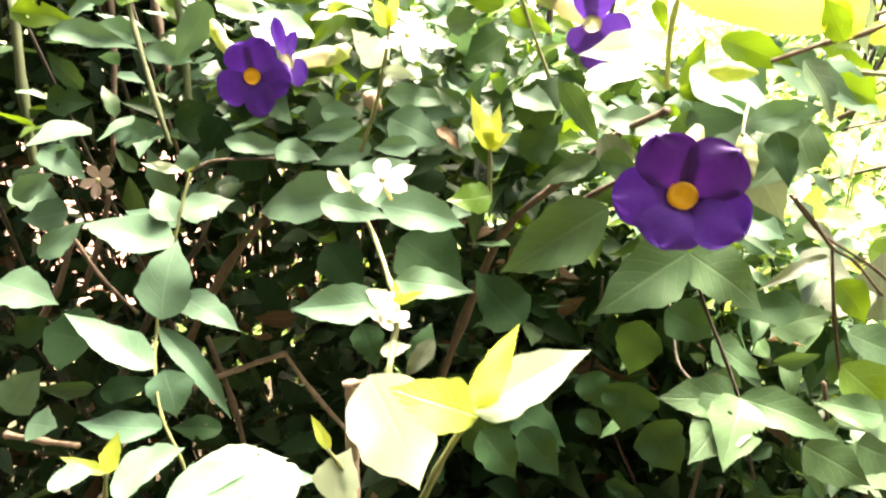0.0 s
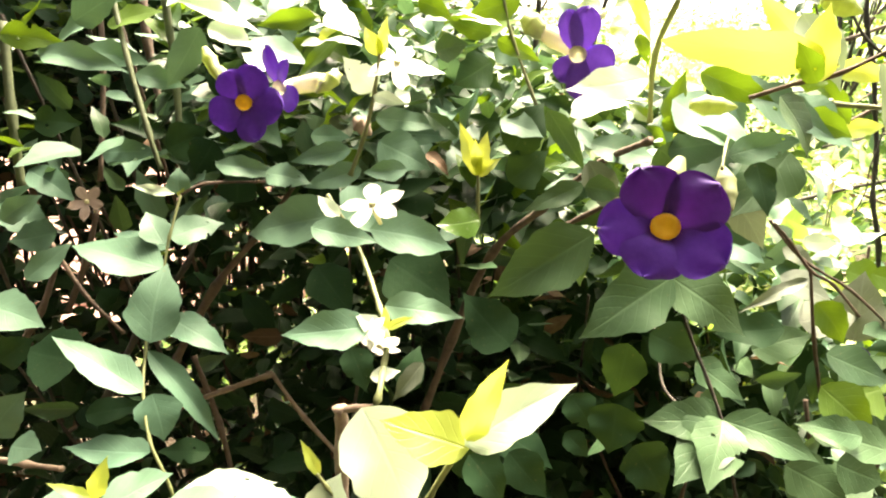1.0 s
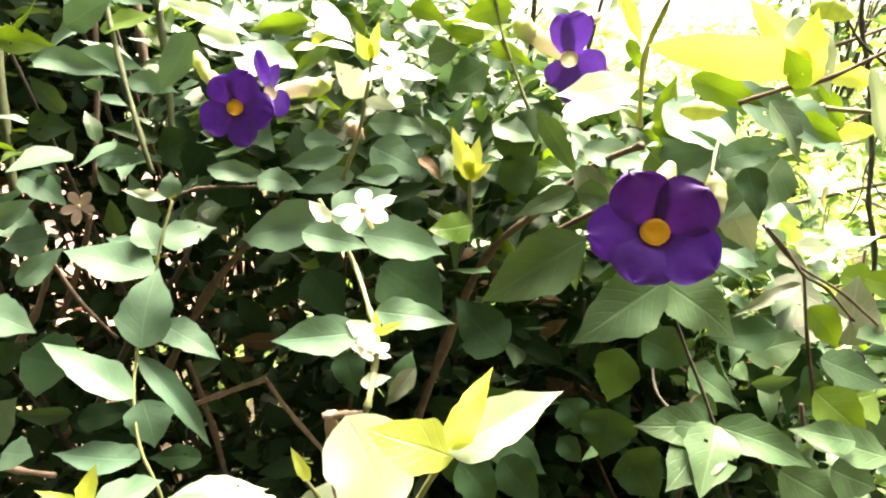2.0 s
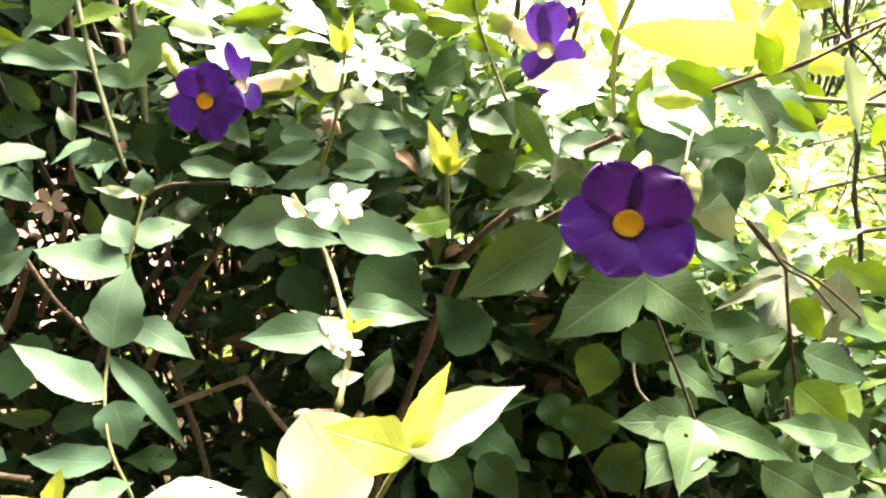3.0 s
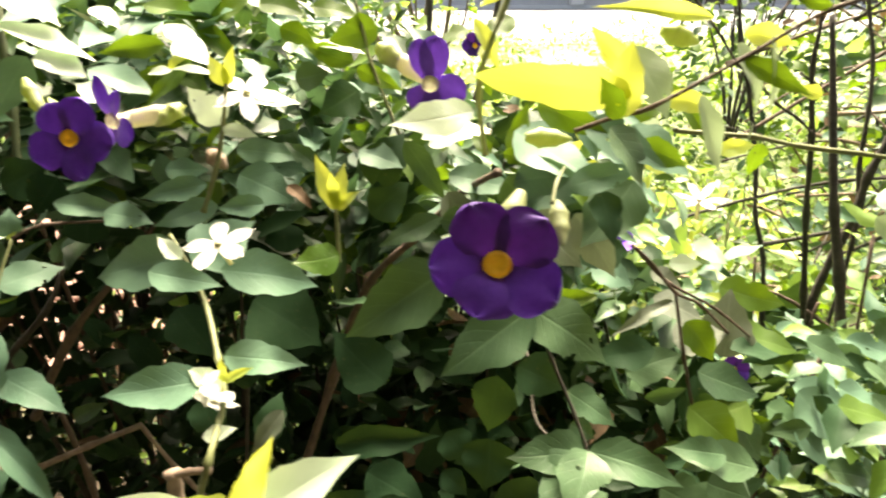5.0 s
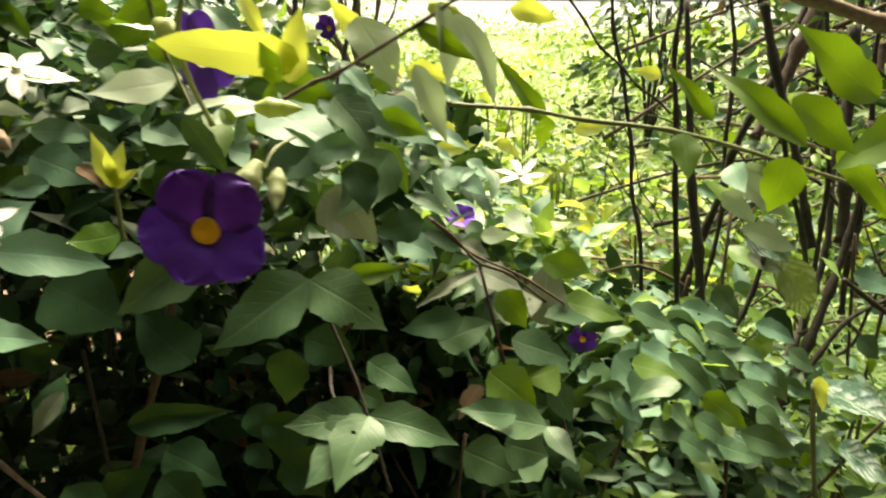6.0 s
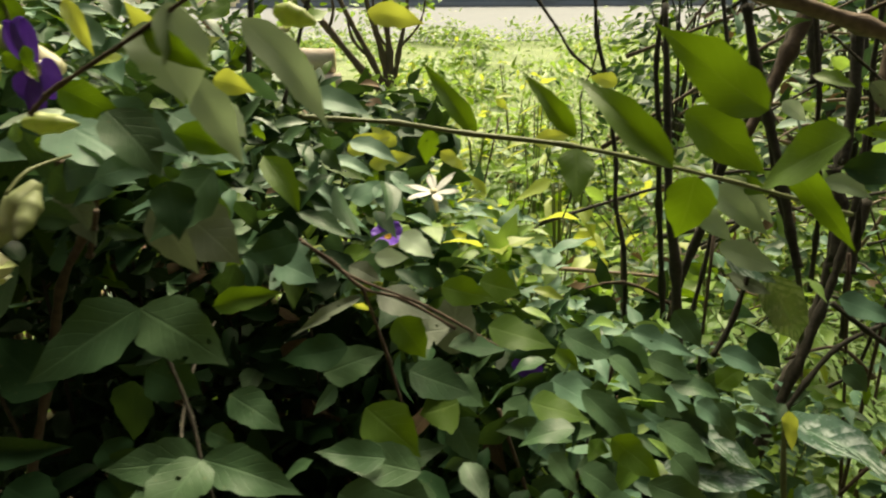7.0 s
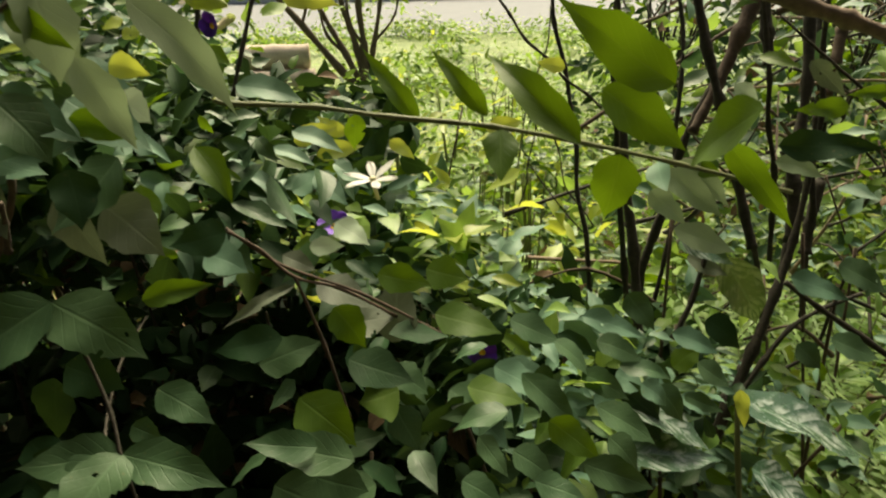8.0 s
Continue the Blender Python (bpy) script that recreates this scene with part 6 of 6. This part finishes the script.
leaf(low, (0.3375, 0.2712, 0.8687), (0.3525, 0.2622, 0.8466), 0.0137, (0.47, -0.63, 0.61), "g")
leaf(low, (0.3576, 0.2762, 0.8518), (0.3829, 0.2687, 0.8341), 0.0179, (0.07, -0.59, 0.81), "g", form=LANCE)
leaf(low, (0.3598, 0.3007, 0.8600), (0.3261, 0.3019, 0.8499), 0.0183, (-0.41, -0.09, 0.91), "g", form=CURLED)
leaf(low, (0.4052, 0.2926, 0.8219), (0.4495, 0.2832, 0.8038), 0.0207, (-0.13, -0.74, 0.66), "g")
leaf(low, (0.6670, 0.7496, 0.5926), (0.7141, 0.7605, 0.6158), 0.0402, (-0.51, -0.57, 0.65), "d", form=LANCE)
leaf(low, (0.6001, 0.5475, 0.6971), (0.6362, 0.5573, 0.7177), 0.0256, (-0.15, -0.70, 0.70), "l", form=4)
leaf(low, (0.3934, 0.4490, 0.8328), (0.4360, 0.4386, 0.8110), 0.0267, (0.33, -0.61, 0.72), "g")
leaf(low, (0.4727, 0.4551, 0.8013), (0.5154, 0.4448, 0.7837), 0.0236, (0.48, -0.70, 0.52), "g", form=LANCE)
leaf(low, (0.4911, 0.4438, 0.7811), (0.5379, 0.4356, 0.7711), 0.0209, (-0.08, -0.39, 0.92), "g", form=CURLED)
leaf(low, (0.3672, 0.2633, 0.8417), (0.3955, 0.2567, 0.8303), 0.0168, (0.25, -0.48, 0.84), "g")
leaf(low, (0.3240, 0.2380, 0.8721), (0.3444, 0.2319, 0.8592), 0.0152, (0.21, -0.59, 0.78), "g", form=LANCE)
leaf(low, (0.4545, 0.4900, 0.8004), (0.4931, 0.4776, 0.7717), 0.0215, (-0.68, -0.45, 0.57), "s", form=4)
leaf(low, (0.5747, 0.4630, 0.7633), (0.6042, 0.4513, 0.7401), 0.0239, (0.19, -0.69, 0.70), "g")
leaf(low, (0.4276, 0.3095, 0.8254), (0.4469, 0.2990, 0.8038), 0.0196, (0.22, -0.74, 0.64), "g", form=LANCE)
leaf(low, (0.3630, 0.3839, 0.8513), (0.3355, 0.3831, 0.8417), 0.0184, (-0.55, 0.15, 0.82), "g", form=CURLED)
leaf(low, (0.5359, 0.5578, 0.7582), (0.5579, 0.5458, 0.7289), 0.0231, (-0.16, -0.77, 0.61), "g")
leaf(low, (0.7057, 0.6676, 0.6805), (0.7543, 0.6504, 0.6433), 0.0405, (-0.15, -0.69, 0.71), "d", form=LANCE)


def crest_spot():
    """The sunlit crest of the low shrub beside the hedge."""
    x, y = RNG.uniform(0.12, 0.46), RNG.uniform(0.66, 1.05)
    return (x, y, 0.86 - 0.22 * (x - 0.10) - 0.1 * (y - 0.7) + RNG.uniform(-0.10, 0.02))


# lighter leaf mix puts the crest's sunlight into the colour
CREST_MATS = ((LIGHT, WEED, SILVER, YOUNG), (0.30, 0.28, 0.33, 0.09))
scatter("crest_foliage", low, leafy(520, crest_spot, (0.032, 0.058), 1.5, CREST_MATS, 0.5), CREST_MATS[0])
scatter("foliage", low, leafy(2700, low_spot(0.42, 0.90), (0.022, 0.046), 1.5, LOW_MATS, 0.6), LOW_MATS[0])
# darker leaf mix on the hedge side stands in for shade
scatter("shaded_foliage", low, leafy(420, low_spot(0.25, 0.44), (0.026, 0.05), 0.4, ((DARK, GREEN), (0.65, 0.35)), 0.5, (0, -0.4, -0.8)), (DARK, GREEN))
for k in range(24):
    x, y = RNG.uniform(0.2, 1.0), RNG.uniform(0.45, 0.9)
    lean = RNG.normal(0, 0.12, 2)
    stem(low, [(x, y, 0.0), (x + lean[0] * 0.3, y + lean[1] * 0.3, 0.3), (x + lean[0], y + lean[1], RNG.uniform(0.5, 0.8))], 0.004, 0.002, BARK)


scatter("foliage", clump, leafy(760, clump_spot, (0.028, 0.066), 0.8, LOW_MATS), LOW_MATS[0])
for k in range(40):
    y = RNG.uniform(0.65, 1.5)
    x = 0.32 + 0.42 * y + 0.8 * RNG.random()
    z, a, r = RNG.uniform(0.3, 1.2), RNG.uniform(0, 6.28), RNG.uniform(0.1, 0.3)
    stem(clump, [(x, y, z), (x + 0.5 * r * math.cos(a), y + 0.5 * r * math.sin(a), z + 0.07), (x + r * math.cos(a), y + r * math.sin(a), z + RNG.uniform(0.0, 0.3))], 0.0035, 0.0015, BARK_DARK if k % 2 else BARK, "twig")


def weed_spot():
    y = 0.55 + 5.6 * RNG.random() ** 1.5
    x = RNG.uniform(-0.45, 1.0) * (1.2 + y) + 0.4
    if y < 0.95 and x < 0.75:
        return None
    if abs(x - 0.3) < 0.8 and y > 3.6 and RNG.random() < 0.75:
        return None
    tall = 0.16 + 0.30 * max(0.0, noise.noise((x * 1.4, y * 1.4, 0.3)) + 0.25) + 0.10 * max(0.0, 2.0 - y)
    return (x, y, RNG.random() ** 0.8 * tall)


WEED_MATS = ((WEED, LIGHT, GREEN, DRY), (0.52, 0.16, 0.26, 0.06))
for patch, words in zip(scatter("weeds", None, leafy(15000, weed_spot, (0.028, 0.075), 1.3, WEED_MATS, 0.7), WEED_MATS[0], 4, 1), ("sunlit yellow-green low weeds covering the ground", "light green weeds between taller grass", "darker green weeds low on the soil", "dry brown leaves lying among the weeds")):
    tagged(patch, words, "weeds")


def bushy_weed(x, y, high, wide, leaves, mats, words, size=(0.045, 0.105)):
    """A small upright weed: thin stems and a loose dome of leaves, thinner below."""
    ob = thing("leafy_weed", (x, y, 0.0), words, "weed", "leafy weeds in the open garden")
    spots = []
    for k in range(leaves):
        a, r, v = RNG.uniform(0, 6.28), RNG.random() ** 0.6, RNG.random() ** 0.55
        p = np.array((x + wide * r * math.cos(a), y + wide * r * math.sin(a), high * v * (1 - 0.35 * r * r) + 0.02))
        way = unit(np.array((math.cos(a), math.sin(a), -0.25)) + RNG.normal(0, 0.45, 3))
        spots.append((p, way, unit(RNG.normal(0, 0.38, 3) + np.array((0.25 * math.cos(a), 0.25 * math.sin(a), 1.0))), RNG.uniform(*size), int(RNG.choice(len(mats[0]), p=mats[1]))))
    scatter("foliage", ob, spots, mats[0], 6, 2)
    for k in range(5):
        a, r = RNG.uniform(0, 6.28), wide * RNG.uniform(0.1, 0.7)
        stem(ob, [(x, y, 0.0), (x + 0.4 * r * math.cos(a), y + 0.4 * r * math.sin(a), high * 0.5), (x + r * math.cos(a), y + r * math.sin(a), high * 0.95)], 0.004, 0.0018, STEM_GREEN)


SUNNY = ((WEED, LIGHT, YOUNG, GREEN), (0.40, 0.20, 0.16, 0.24))
for k in range(46):
    y = 0.95 + 3.6 * RNG.random() ** 1.3
    x = 0.42 + (y + 0.1) * RNG.uniform(-0.12, 0.95)
    bushy_weed(x, y, RNG.uniform(0.22, 0.50) + (0.12 if y < 1.6 else 0.0), RNG.uniform(0.13, 0.26), 120, SUNNY, "bushy yellow-green weed with small overlapping leaves")
BRIGHT = ((YOUNG, WEED, LIGHT), (0.46, 0.38, 0.16))
for x, y, high, wide, leaves in ((0.12, 1.50, 0.84, 0.13, 40), (0.22, 1.75, 0.76, 0.14, 36), (0.36, 1.60, 0.74, 0.13, 30), (0.56, 1.62, 0.64, 0.14, 34), (0.70, 1.50, 0.66, 0.12, 30), (0.78, 2.20, 0.76, 0.13, 26), (0.66, 3.05, 0.64, 0.22, 44), (0.95, 3.60, 0.74, 0.26, 44)):
    bushy_weed(x, y, high, wide, leaves, BRIGHT, "leggy weed with broad sunlit yellow-green leaves", (0.06, 0.12))
for x, y, high, wide, leaves in ((0.52, 1.10, 0.72, 0.10, 16), (0.44, 0.96, 0.75, 0.07, 9), (0.18, 1.36, 0.82, 0.09, 12)):
    bushy_weed(x, y, high, wide, leaves, ((YOUNG, WEED), (0.6, 0.4)), "tall weed with a few large bright yellow-green leaves", (0.075, 0.125))


MEADOW = ((WEED, LIGHT, GRASS, YOUNG), (0.40, 0.20, 0.30, 0.10))
for k in range(34):
    y = 5.6 + 8.2 * RNG.random() ** 0.8
    x = 0.2 + y * RNG.uniform(-0.22, 0.62)
    if abs(x + 0.3) < 0.8 and y < 7.6:
        continue
    bushy_weed(x, y, RNG.uniform(0.14, 0.42) + (0.15 if y > 12.5 else 0.0), RNG.uniform(0.25, 0.65), 110, MEADOW, "low spreading clump of pale green weeds on the lawn", (0.07, 0.16))


def fern_frond(parent, root, tip, leaflets):
    """An arching frond: a thin rib with narrow leaflets on both sides."""
    a, b = np.array(root), np.array(tip)
    mid = (a + b) / 2 + np.array((0, 0, 0.10))
    line = [(1 - u) ** 2 * a + 2 * u * (1 - u) * mid + u * u * b for u in np.linspace(0, 1, leaflets)]
    stem(parent, [tuple(q) for q in (line[0], line[leaflets // 3], line[2 * leaflets // 3], line[-1])], 0.002, 0.0008, STEM_GREEN, "rib")
    spots = []
    for i in range(2, leaflets - 1):
        ahead = unit(line[i + 1] - line[i - 1])
        side = unit(np.cross(ahead, (0, 0, 1.0)))
        for e in (-1, 1):
            spots.append((line[i], unit(e * side + 0.45 * ahead - np.array((0, 0, 0.15))), np.array((0, 0, 1.0)) + 0.2 * RNG.normal(0, 1, 3), 0.055 * math.sin(math.pi * (0.12 + 0.8 * i / leaflets)), 0))
    scatter("frond", parent, spots, [GRASS], 4, 1, 0.42)


for k in range(16):
    x, y = RNG.uniform(0.80, 1.30), RNG.uniform(0.62, 1.15)
    fern = thing("fern", (x, y, 0.0), "small bright green fern with arching feathered fronds", "fern", "ferns beside the glossy plant")
    for j in range(5):
        a = 1.2566 * j + RNG.uniform(0, 0.8)
        r = RNG.uniform(0.12, 0.24)
        fern_frond(fern, (x, y, 0.15), (x + r * math.cos(a), y + r * math.sin(a), RNG.uniform(0.34, 0.56)), 18)
    stem(fern, [(x, y, 0.0), (x, y, 0.16)], 0.004, 0.003, STEM_GREEN)

brush = thing("brushwood", (1.5, 1.9, 0.0), "tangle of thin brown twigs with dry leaves behind the tall stems", "brushwood")
for k in range(42):
    y = RNG.uniform(1.3, 2.9)
    x, z, a = 0.30 + y * RNG.uniform(0.48, 0.98), RNG.uniform(0.25, 1.15), RNG.normal(0, 0.5)
    r = RNG.uniform(0.15, 0.5)
    stem(brush, [(x - r * math.cos(a), y, z - r * math.sin(a)), (x, y + RNG.normal(0, 0.04), z + 0.04), (x + r * math.cos(a), y + RNG.normal(0, 0.1), z + r * math.sin(a))], 0.005, 0.002, (BARK, BARK_PALE, BARK_DARK)[k % 3], "twig")


def brush_spot():
    y = RNG.uniform(1.5, 3.2)
    return (0.30 + y * RNG.uniform(0.46, 1.0), y, RNG.uniform(0.15, 1.25))


BRUSH_MATS = ((DRY, LIGHT, GREEN, WEED), (0.3, 0.25, 0.25, 0.2))
scatter("foliage", brush, leafy(520, brush_spot, (0.04, 0.085), 0.8, BRUSH_MATS, 0.9), BRUSH_MATS[0], 5, 1)


def tuft_spot():
    """Uneven tufts of weed on the far lawn and along the edge of the drive."""
    y = RNG.uniform(4.8, 13.9) if RNG.random() < 0.65 else RNG.uniform(12.6, 14.1)
    x = RNG.uniform(-0.35, 0.9) * y + 0.3
    n = noise.noise((x * 0.9, y * 0.9, 5.0)) + 0.5 * noise.noise((x * 3.1, y * 3.1, 2.0))
    if n < 0.02 and y < 12.6:
        return None
    return (x, y, (0.10 + 0.35 * max(0.0, n) + (0.9 * abs(noise.noise((x * 1.7, 0.0, 9.0))) + 0.1 if y > 12 else 0.0)) * RNG.random())


TUFT_MATS = ((WEED, GRASS, STRAW), (0.40, 0.38, 0.22))
for patch, words in zip(scatter("weeds", None, leafy(9000, tuft_spot, (0.06, 0.16), 1.2, TUFT_MATS, 0.8), TUFT_MATS[0], 3, 1), ("tufts of yellow-green weed on the far lawn", "tufts of long grass on the far lawn", "pale dry tufts on the far lawn")):
    tagged(patch, words, "weeds")


def verge_spot():
    """Thin cover of low weeds over the rest of the garden."""
    x, y = RNG.uniform(-6.0, 9.0), RNG.uniform(-0.2, 7.0)
    if -3.8 < x < -0.45 and 1.5 < y < 4.0 or -1.7 < x < 1.5 and y < 1.2:
        return None
    return (x, y, 0.14 * RNG.random())


tagged(scatter("weeds", None, leafy(9000, verge_spot, (0.06, 0.13), 1.0, ((WEED,), (1.0,))), [WEED], 3, 1)[0], "thin scattered low weeds on the garden soil", "weeds")


def blades(n):
    spots = []
    for i in range(n):
        y = 0.6 + 6.6 * RNG.random() ** 1.7
        x = RNG.uniform(-0.45, 1.0) * (1.2 + y) + 0.6
        if y < 1.0 and x < 0.8:
            continue
        way = unit(np.array((RNG.normal(0, 0.45), RNG.normal(0, 0.45), 1.0)))
        spots.append((np.array((x, y, 0.0)), way, unit(RNG.normal(0, 1, 3)), RNG.uniform(0.08, 0.26), 0))
    return spots


def straw(n):
    spots = []
    for i in range(n):
        y = 3.4 + 11.0 * RNG.random()
        x = RNG.uniform(-0.5, 1.0) * (1.2 + y) + 0.6
        way = unit(np.array((RNG.normal(0, 0.6), RNG.normal(0, 0.6), 0.9)))
        spots.append((np.array((x, y, 0.0)), way, unit(RNG.normal(0, 1, 3)), RNG.uniform(0.06, 0.17), 0))
    return spots


tagged(scatter("dry_grass", None, straw(15000), [STRAW], 4, 1, 0.16, thin_shape=0.35)[0], "pale dry grass in the open garden", "grass")
tagged(scatter("grass", None, blades(6000), [GRASS], 5, 1, 0.12, thin_shape=0.35)[0], "long thin grass blades in sunlight", "grass")


# ---- distance ----
def understory(x, y, wide, high, leaves):
    ob = thing("background_shrub", (x, y, 0.0), "shaded green shrub in the garden behind the tall stems", "shrub", "shrubs behind the stems")
    spots = []
    for k in range(leaves):
        a, r, v = RNG.uniform(0, 6.28), RNG.random() ** 0.5, RNG.random() ** 0.7
        p = np.array((x + wide * r * math.cos(a), y + wide * r * math.sin(a), 0.05 + high * v * (1 - 0.3 * r * r)))
        way = unit(np.array((math.cos(a), math.sin(a), -0.2)) + RNG.normal(0, 0.5, 3))
        spots.append((p, way, unit(RNG.normal(0, 0.5, 3) + np.array((0, 0, 1.0))), RNG.uniform(0.07, 0.15), int(RNG.choice(3, p=(0.4, 0.35, 0.25)))))
    scatter("crown", ob, spots, (GREEN, LIGHT, DARK), 5, 1)
    for k in range(7):
        a, r = RNG.uniform(0, 6.28), wide * RNG.uniform(0.2, 0.8)
        stem(ob, [(x, y, 0.0), (x + 0.3 * r * math.cos(a), y + 0.3 * r * math.sin(a), high * 0.5), (x + r * math.cos(a), y + r * math.sin(a), high * RNG.uniform(0.9, 1.3))], 0.014, 0.005, BARK_DARK)


for x, y, wide, high in ((2.15, 4.0, 0.55, 1.0), (2.9, 3.6, 0.6, 1.15), (3.7, 4.2, 0.7, 1.2), (3.0, 5.4, 0.8, 1.2), (4.6, 5.0, 0.8, 1.3), (2.45, 2.7, 0.4, 0.9), (5.6, 5.8, 0.9, 1.3), (-3.6, 5.2, 0.9, 1.4), (-2.4, 5.6, 0.8, 1.2)):
    understory(x, y, wide, high, int(520 * wide))

far_bush = thing("distant_shrub", (0.2, 6.65, 0.0), "bare-stemmed shrub with several leaning brown trunks standing in the grass", "shrub")
for line, r0, r1 in ((((0.20, 6.65, 0.0), (-0.05, 6.66, 0.28), (-0.40, 6.7, 0.72), (-0.72, 6.8, 1.12), (-0.92, 6.85, 1.6)), 0.036, 0.016), (((0.20, 6.66, 0.0), (0.02, 6.7, 0.42), (-0.18, 6.75, 0.8), (-0.42, 6.8, 1.3)), 0.032, 0.014),
                     (((0.20, 6.65, 0.0), (0.14, 6.7, 0.45), (0.03, 6.7, 0.85), (-0.10, 6.75, 1.4)), 0.034, 0.014), (((0.21, 6.65, 0.0), (0.21, 6.7, 0.5), (0.18, 6.75, 0.9), (0.22, 6.8, 1.4)), 0.036, 0.016),
                     (((0.22, 6.65, 0.0), (0.30, 6.7, 0.45), (0.40, 6.75, 0.9), (0.44, 6.8, 1.4)), 0.026, 0.012), (((0.04, 6.7, 0.4), (-0.16, 6.7, 0.62), (-0.22, 6.7, 0.95)), 0.016, 0.008),
                     (((0.21, 6.7, 0.5), (0.08, 6.7, 0.75), (0.06, 6.75, 1.2)), 0.016, 0.008), (((0.33, 6.72, 0.55), (0.55, 6.75, 0.8), (0.62, 6.8, 1.2)), 0.012, 0.007), (((-0.4, 6.7, 0.72), (-0.34, 6.7, 0.95), (-0.45, 6.75, 1.3)), 0.014, 0.007)):
    stem(far_bush, line, 1.25 * r0, 1.25 * r1, BARK)


def far_leaf():
    a, r = RNG.uniform(0, 6.28), 0.70 * RNG.random() ** 0.5
    return (0.05 + r * math.cos(a), 6.75 + r * math.sin(a), RNG.uniform(0.85, 1.9))


scatter("crown", far_bush, leafy(330, far_leaf, (0.06, 0.12), 0.8, ((LIGHT, WEED), (0.5, 0.5))), [LIGHT, WEED], 4, 1)


def log(x, y, z, length, r, turn, label):
    ob = thing("log", (x, y, z - r), label, "log", "cut logs")
    c, s = math.cos(turn) * length / 2, math.sin(turn) * length / 2
    bm = bmesh.new()
    tube(bm, [(-c, -s, r), (0, 0, r * 1.02), (c, s, r)], [r, r * 0.94], 14, 0.03)
    part("bark", bm, LOG_BARK, ob)
    for e in (-1, 1):
        bm = bmesh.new()
        tube(bm, [(e * c, e * s, r), (e * c * 1.012, e * s * 1.012, r)], [r * 0.93, r * 0.9], 14, 0.0)
        part("cut_face", bm, CUT_WOOD, ob, "pale sawn end")
    return ob


log(-0.80, 6.95, 0.19, 0.80, 0.14, 0.1, "pale sawn log lying on the grass")
log(-0.62, 6.66, 0.17, 0.62, 0.12, 0.25, "pale sawn log lying beside another log")
log(-0.72, 6.82, 0.405, 0.70, 0.125, 0.05, "pale sawn log resting on two others")


# ---- paving behind the hedge ----
paving = new("paving")
tagged(paving, "sunlit terracotta brick paving behind the hedge", "paving", kind="structure")
bm = bmesh.new()
bmesh.ops.create_cube(bm, size=1.0, matrix=Matrix.LocRotScale((0, 0, 0.05), None, (0.21, 0.10, 0.06)))
bmesh.ops.bevel(bm, geom=bm.edges[:], offset=0.006, segments=1, affect="EDGES")
brick_mesh = bpy.data.meshes.new("brick")
bm.to_mesh(brick_mesh)
bm.free()
brick_mesh.materials.append(BRICK)
for j in range(20):
    for i in range(14):
        b = new("brick", brick_mesh)
        b.parent = paving
        b.matrix_basis = pose(-3.6 + 0.22 * i + 0.11 * (j % 2), 1.65 + 0.11 * j, RNG.uniform(-0.004, 0.004), RNG.normal(0, 1), RNG.normal(0, 1), RNG.normal(0, 1.2))
